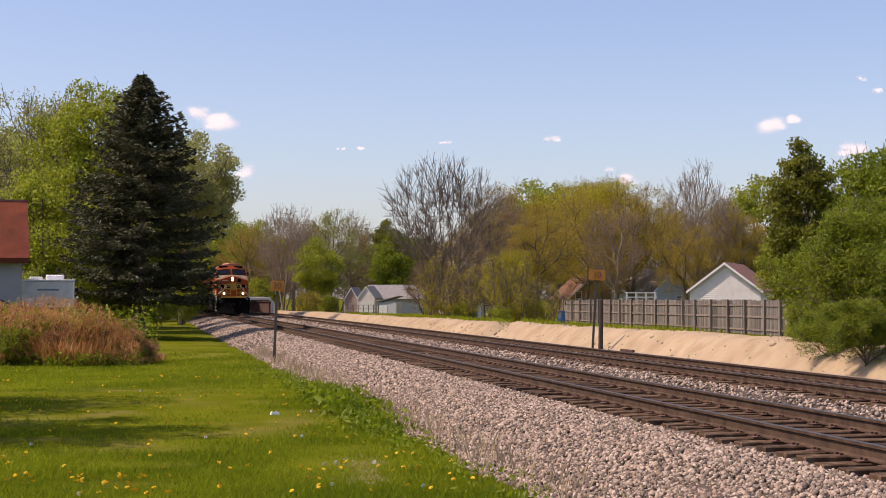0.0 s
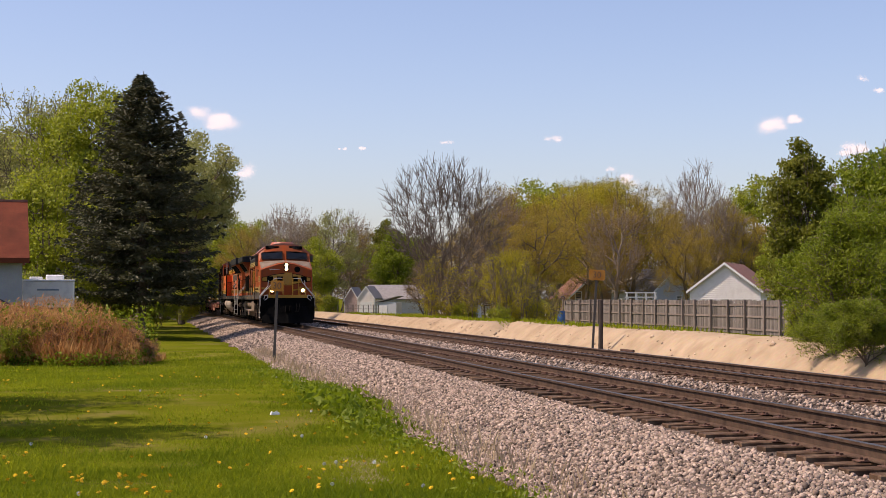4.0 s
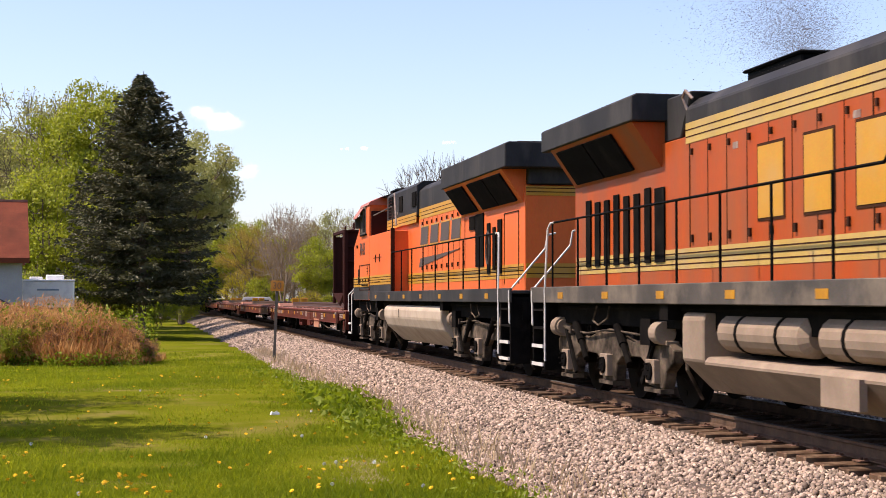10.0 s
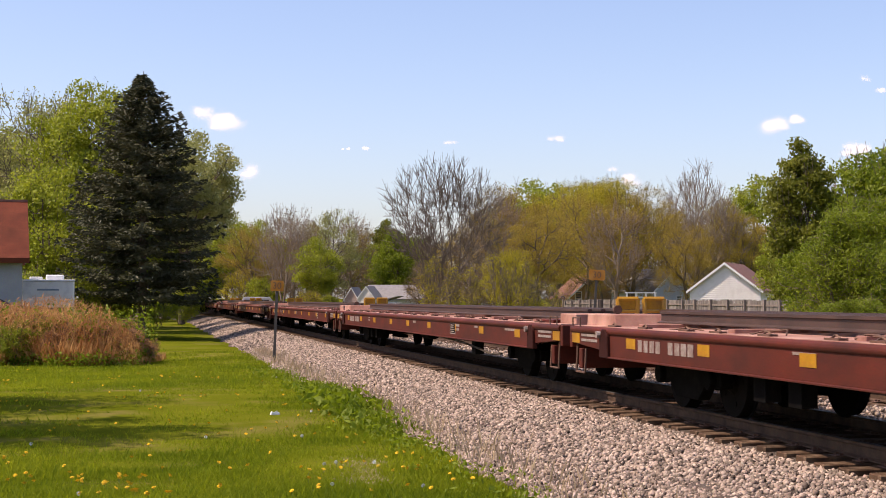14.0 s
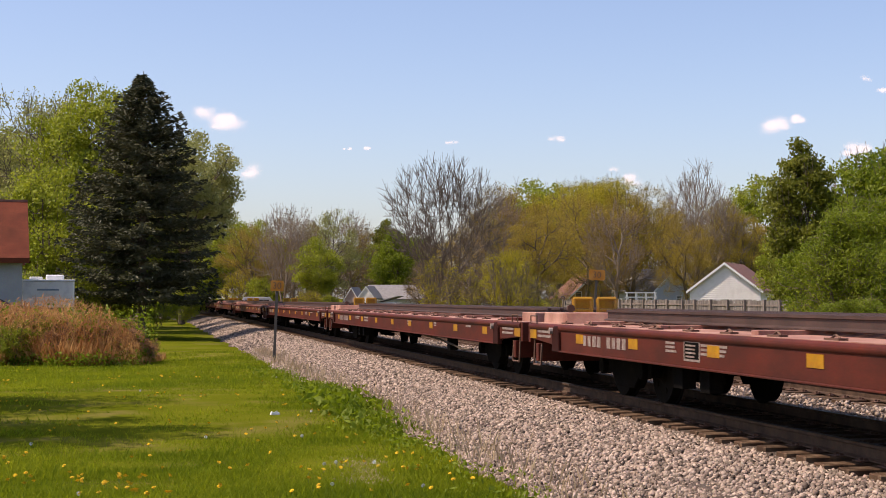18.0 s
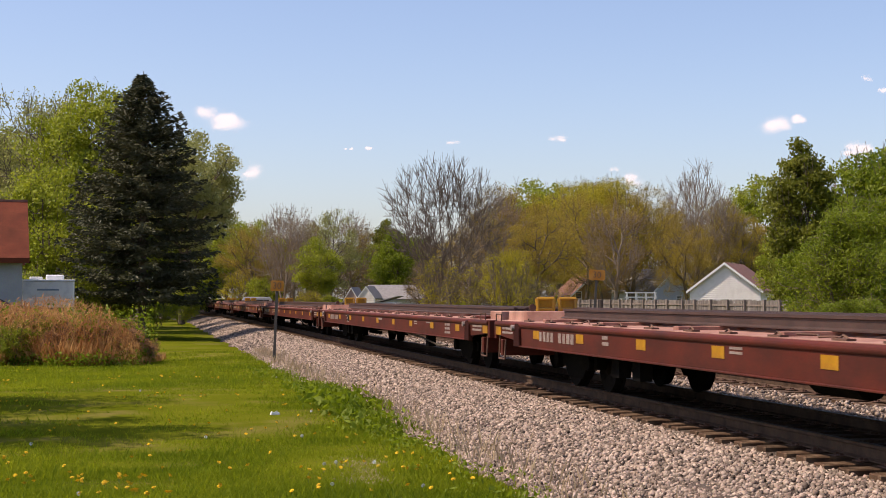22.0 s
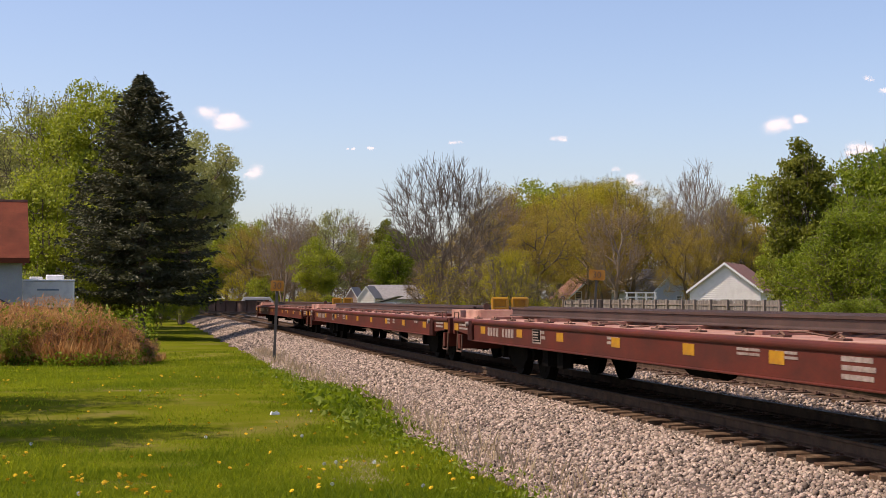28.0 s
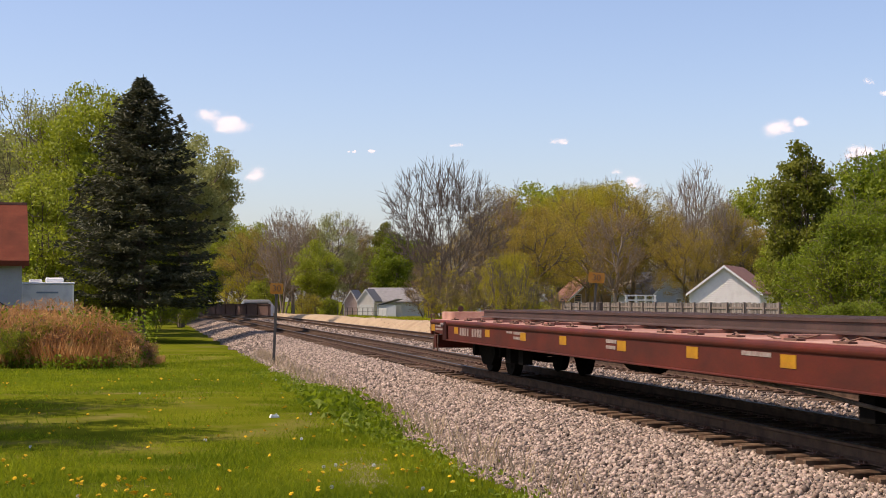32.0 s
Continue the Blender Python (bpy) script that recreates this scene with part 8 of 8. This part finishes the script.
# ---- stones and sleepers ----
def rock_shapes(rng, k):
    cube = np.array([(x, y, z) for z in (-1, 1) for y in (-1, 1) for x in (-1, 1)], float)
    out = []
    for _ in range(k):
        v = cube * rng.uniform(0.55, 1.0, (8, 3)) * np.array([1.0, rng.uniform(0.6, 0.95), rng.uniform(0.5, 0.85)])
        out.append(v)
    return out, np.array([(0, 2, 3, 1), (4, 5, 7, 6), (0, 1, 5, 4), (2, 6, 7, 3), (0, 4, 6, 2), (1, 3, 7, 5)])


def spun(rng, n):
    q = rng.normal(size=(n, 4))
    q /= np.linalg.norm(q, axis=1, keepdims=True)
    a, b, c, d = q.T
    return np.stack([np.stack([1 - 2 * (c * c + d * d), 2 * (b * c - a * d), 2 * (b * d + a * c)], 1),
                     np.stack([2 * (b * c + a * d), 1 - 2 * (b * b + d * d), 2 * (c * d - a * b)], 1),
                     np.stack([2 * (b * d - a * c), 2 * (c * d + a * b), 1 - 2 * (b * b + c * c)], 1)], 1)


def build_stones():
    rng = np.random.default_rng(31)
    shapes, faces = rock_shapes(rng, 12)
    shp = np.array(shapes)
    groups = []
    for s0, s1, r0, r1, n, size in ((6, 30, -3.95, -1.25, 40000, 0.026), (30, 62, -3.95, -1.25, 30000, 0.031), (62, 130, -3.9, -1.3, 12000, 0.046),
                                    (8, 36, -1.3, 7.4, 25000, 0.031), (36, 80, -1.3, 7.4, 22000, 0.040), (80, 140, 1.5, 7.2, 7000, 0.06)):
        s = rng.uniform(s0, s1, n)
        r = rng.uniform(r0, r1, n)
        fr = np.minimum(np.abs(np.abs(r) - 0.753), np.abs(np.abs(r - FAR) - 0.753))
        ok = fr > 0.09
        groups.append((s[ok], r[ok], np.full(ok.sum(), size)))
    s = np.concatenate([g[0] for g in groups])
    r = np.concatenate([g[1] for g in groups])
    size = np.concatenate([g[2] for g in groups]) * rng.uniform(0.55, 1.35, len(s))
    d = np.array([math.sin(HEAD), math.cos(HEAD)])
    nn = np.array([math.cos(HEAD), -math.sin(HEAD)])
    xy = nn * (SIDE + r)[:, None] + d * s[:, None]
    z = np.interp(r, [p[0] for p in BED], [p[1] for p in BED]) + rng.uniform(-0.2, 0.65, len(s)) * size
    on_tie = ((np.abs(r) < 1.3) | (np.abs(r - FAR) < 1.3))
    z = np.where(on_tie, z - 0.03, z)
    R = spun(rng, len(s))
    v = np.einsum("nij,nkj->nki", R, shp[rng.integers(0, 12, len(s))]) * size[:, None, None]
    v += np.concatenate([xy, z[:, None]], 1)[:, None]
    near = np.where((s > 13.5) & (s < 16.5) & (r < -1.9) & (r > -3.2))[0][:290]
    rest = np.ones(len(s), bool)
    rest[near] = False
    vr = v[rest]
    f = (np.arange(len(vr)) * 8)[:, None, None] + faces[None]
    me = quick_mesh("ballast_stones", vr.reshape(-1, 3), f.reshape(-1, 4), M_STONE)
    bed = bpy.data.objects["ballast"]
    o = part("ballast_stones", me, None, bed)
    tagged(o, "loose pinkish-grey crushed stones", kind="stuff")
    singles = [quick_mesh("stone", sh_, faces, M_STONE_ONE) for sh_ in shapes]
    for i in near:
        o = part("stone", singles[i % 12], None, bed)
        o.matrix_basis = Matrix.LocRotScale((*xy[i], z[i]), Matrix(R[i].tolist()).to_quaternion(), (size[i],) * 3)


def build_clods():
    """Clods and small stones scattered over the sandy bank."""
    rng = np.random.default_rng(41)
    shapes, faces = rock_shapes(rng, 8)
    prof_r, prof_z = [7.4, 7.8, 8.05, 8.3, 8.55, 8.9, 9.6], [-0.36, -0.26, -0.02, 0.2, 0.35, 0.40, 0.40]
    n = 360
    s, r = rng.uniform(18, 110, n), 7.4 + 1.7 * rng.uniform(0, 1, n) ** 1.6
    size = rng.uniform(0.015, 0.04, n) * (1 + 0.8 * (rng.uniform(size=n) < 0.05)) * (1 + s / 110)
    z = np.array([bank_z(a, b, float(np.interp(b, prof_r, prof_z))) for a, b in zip(s, r)])
    p = np.array([at(a, b) for a, b in zip(s, r)])
    p[:, 2] = z
    v = np.einsum("nij,nkj->nki", spun(rng, n), np.array(shapes)[rng.integers(0, 8, n)]) * size[:, None, None] + p[:, None]
    f = (np.arange(n) * 8)[:, None, None] + faces[None]
    o = part("clods", quick_mesh("clods", v.reshape(-1, 3), f.reshape(-1, 4), M_CLOD), None, bpy.data.objects["sandy_bank"])
    tagged(o, "scattered clods and pebbles on the bank", kind="stuff")


M_CLOD = surf("sandy_clod", (0.30, 0.22, 0.14), (0.44, 0.34, 0.235), 6, 0.95, 0, 0.3, 40, vary=0.35, island=True)


def build_sleepers():
    bed = bpy.data.objects["ballast"]
    rng = random.Random(6)
    tie = Shape().box(-0.115, 0.115, -1.3, 1.3, -0.18, 0.0).mesh("sleeper", M_TIE, 0.012)
    for off, s0 in ((0.0, -2.0), (FAR, 8.0)):
        far_parts = Shape()
        for k in range(420):
            s = s0 + k * 0.53 + rng.uniform(-0.03, 0.03)
            m = on_line(s, off + rng.uniform(-0.05, 0.05), -0.172 + rng.uniform(-0.012, 0.006)) @ pose(0, 0, 0, rng.uniform(-0.4, 0.4), 0, rng.uniform(-1.2, 1.2))
            if k < 298:
                part("sleeper", tie, None, bed, m=m)
            else:
                far_parts.box(-0.115, 0.115, -1.3, 1.3, -0.18, 0.0, m)
        o = part("far_sleepers", far_parts, M_TIE_FAR, bed)
        tagged(o, "distant dark timber sleepers", kind="stuff")
    pl, sp = Shape(), Shape()
    for off, s0, n in ((0.0, -2.0, 110), (FAR, 8.0, 90)):
        for k in range(n):
            for rr in (-0.753, 0.753):
                m = on_line(s0 + k * 0.53, off + rr, -0.168)
                pl.box(-0.09, 0.09, -0.18, 0.18, -0.005, 0.006, m)
                for dx, dy in ((-0.05, -0.1), (0.05, 0.1), (0.05, -0.1), (-0.05, 0.1)):
                    sp.box(dx - 0.012, dx + 0.012, dy - 0.018, dy + 0.018, 0.0, 0.03, m)
    tagged(part("tie_plates", pl, M_IRON, bed), "rusty steel tie plates under the rails", kind="stuff")
    tagged(part("rail_spikes", sp, M_IRON, bed), "rusty rail spikes and anchors", kind="stuff")
build_ground()
build_bed()
build_rails()
build_trees()
build_fence()
build_houses()
build_left_buildings()
build_lineside()
build_clouds()
build_smoke()
build_train()
build_grass()
build_dandelions()
build_stones()
build_clods()
build_sleepers()
motions()
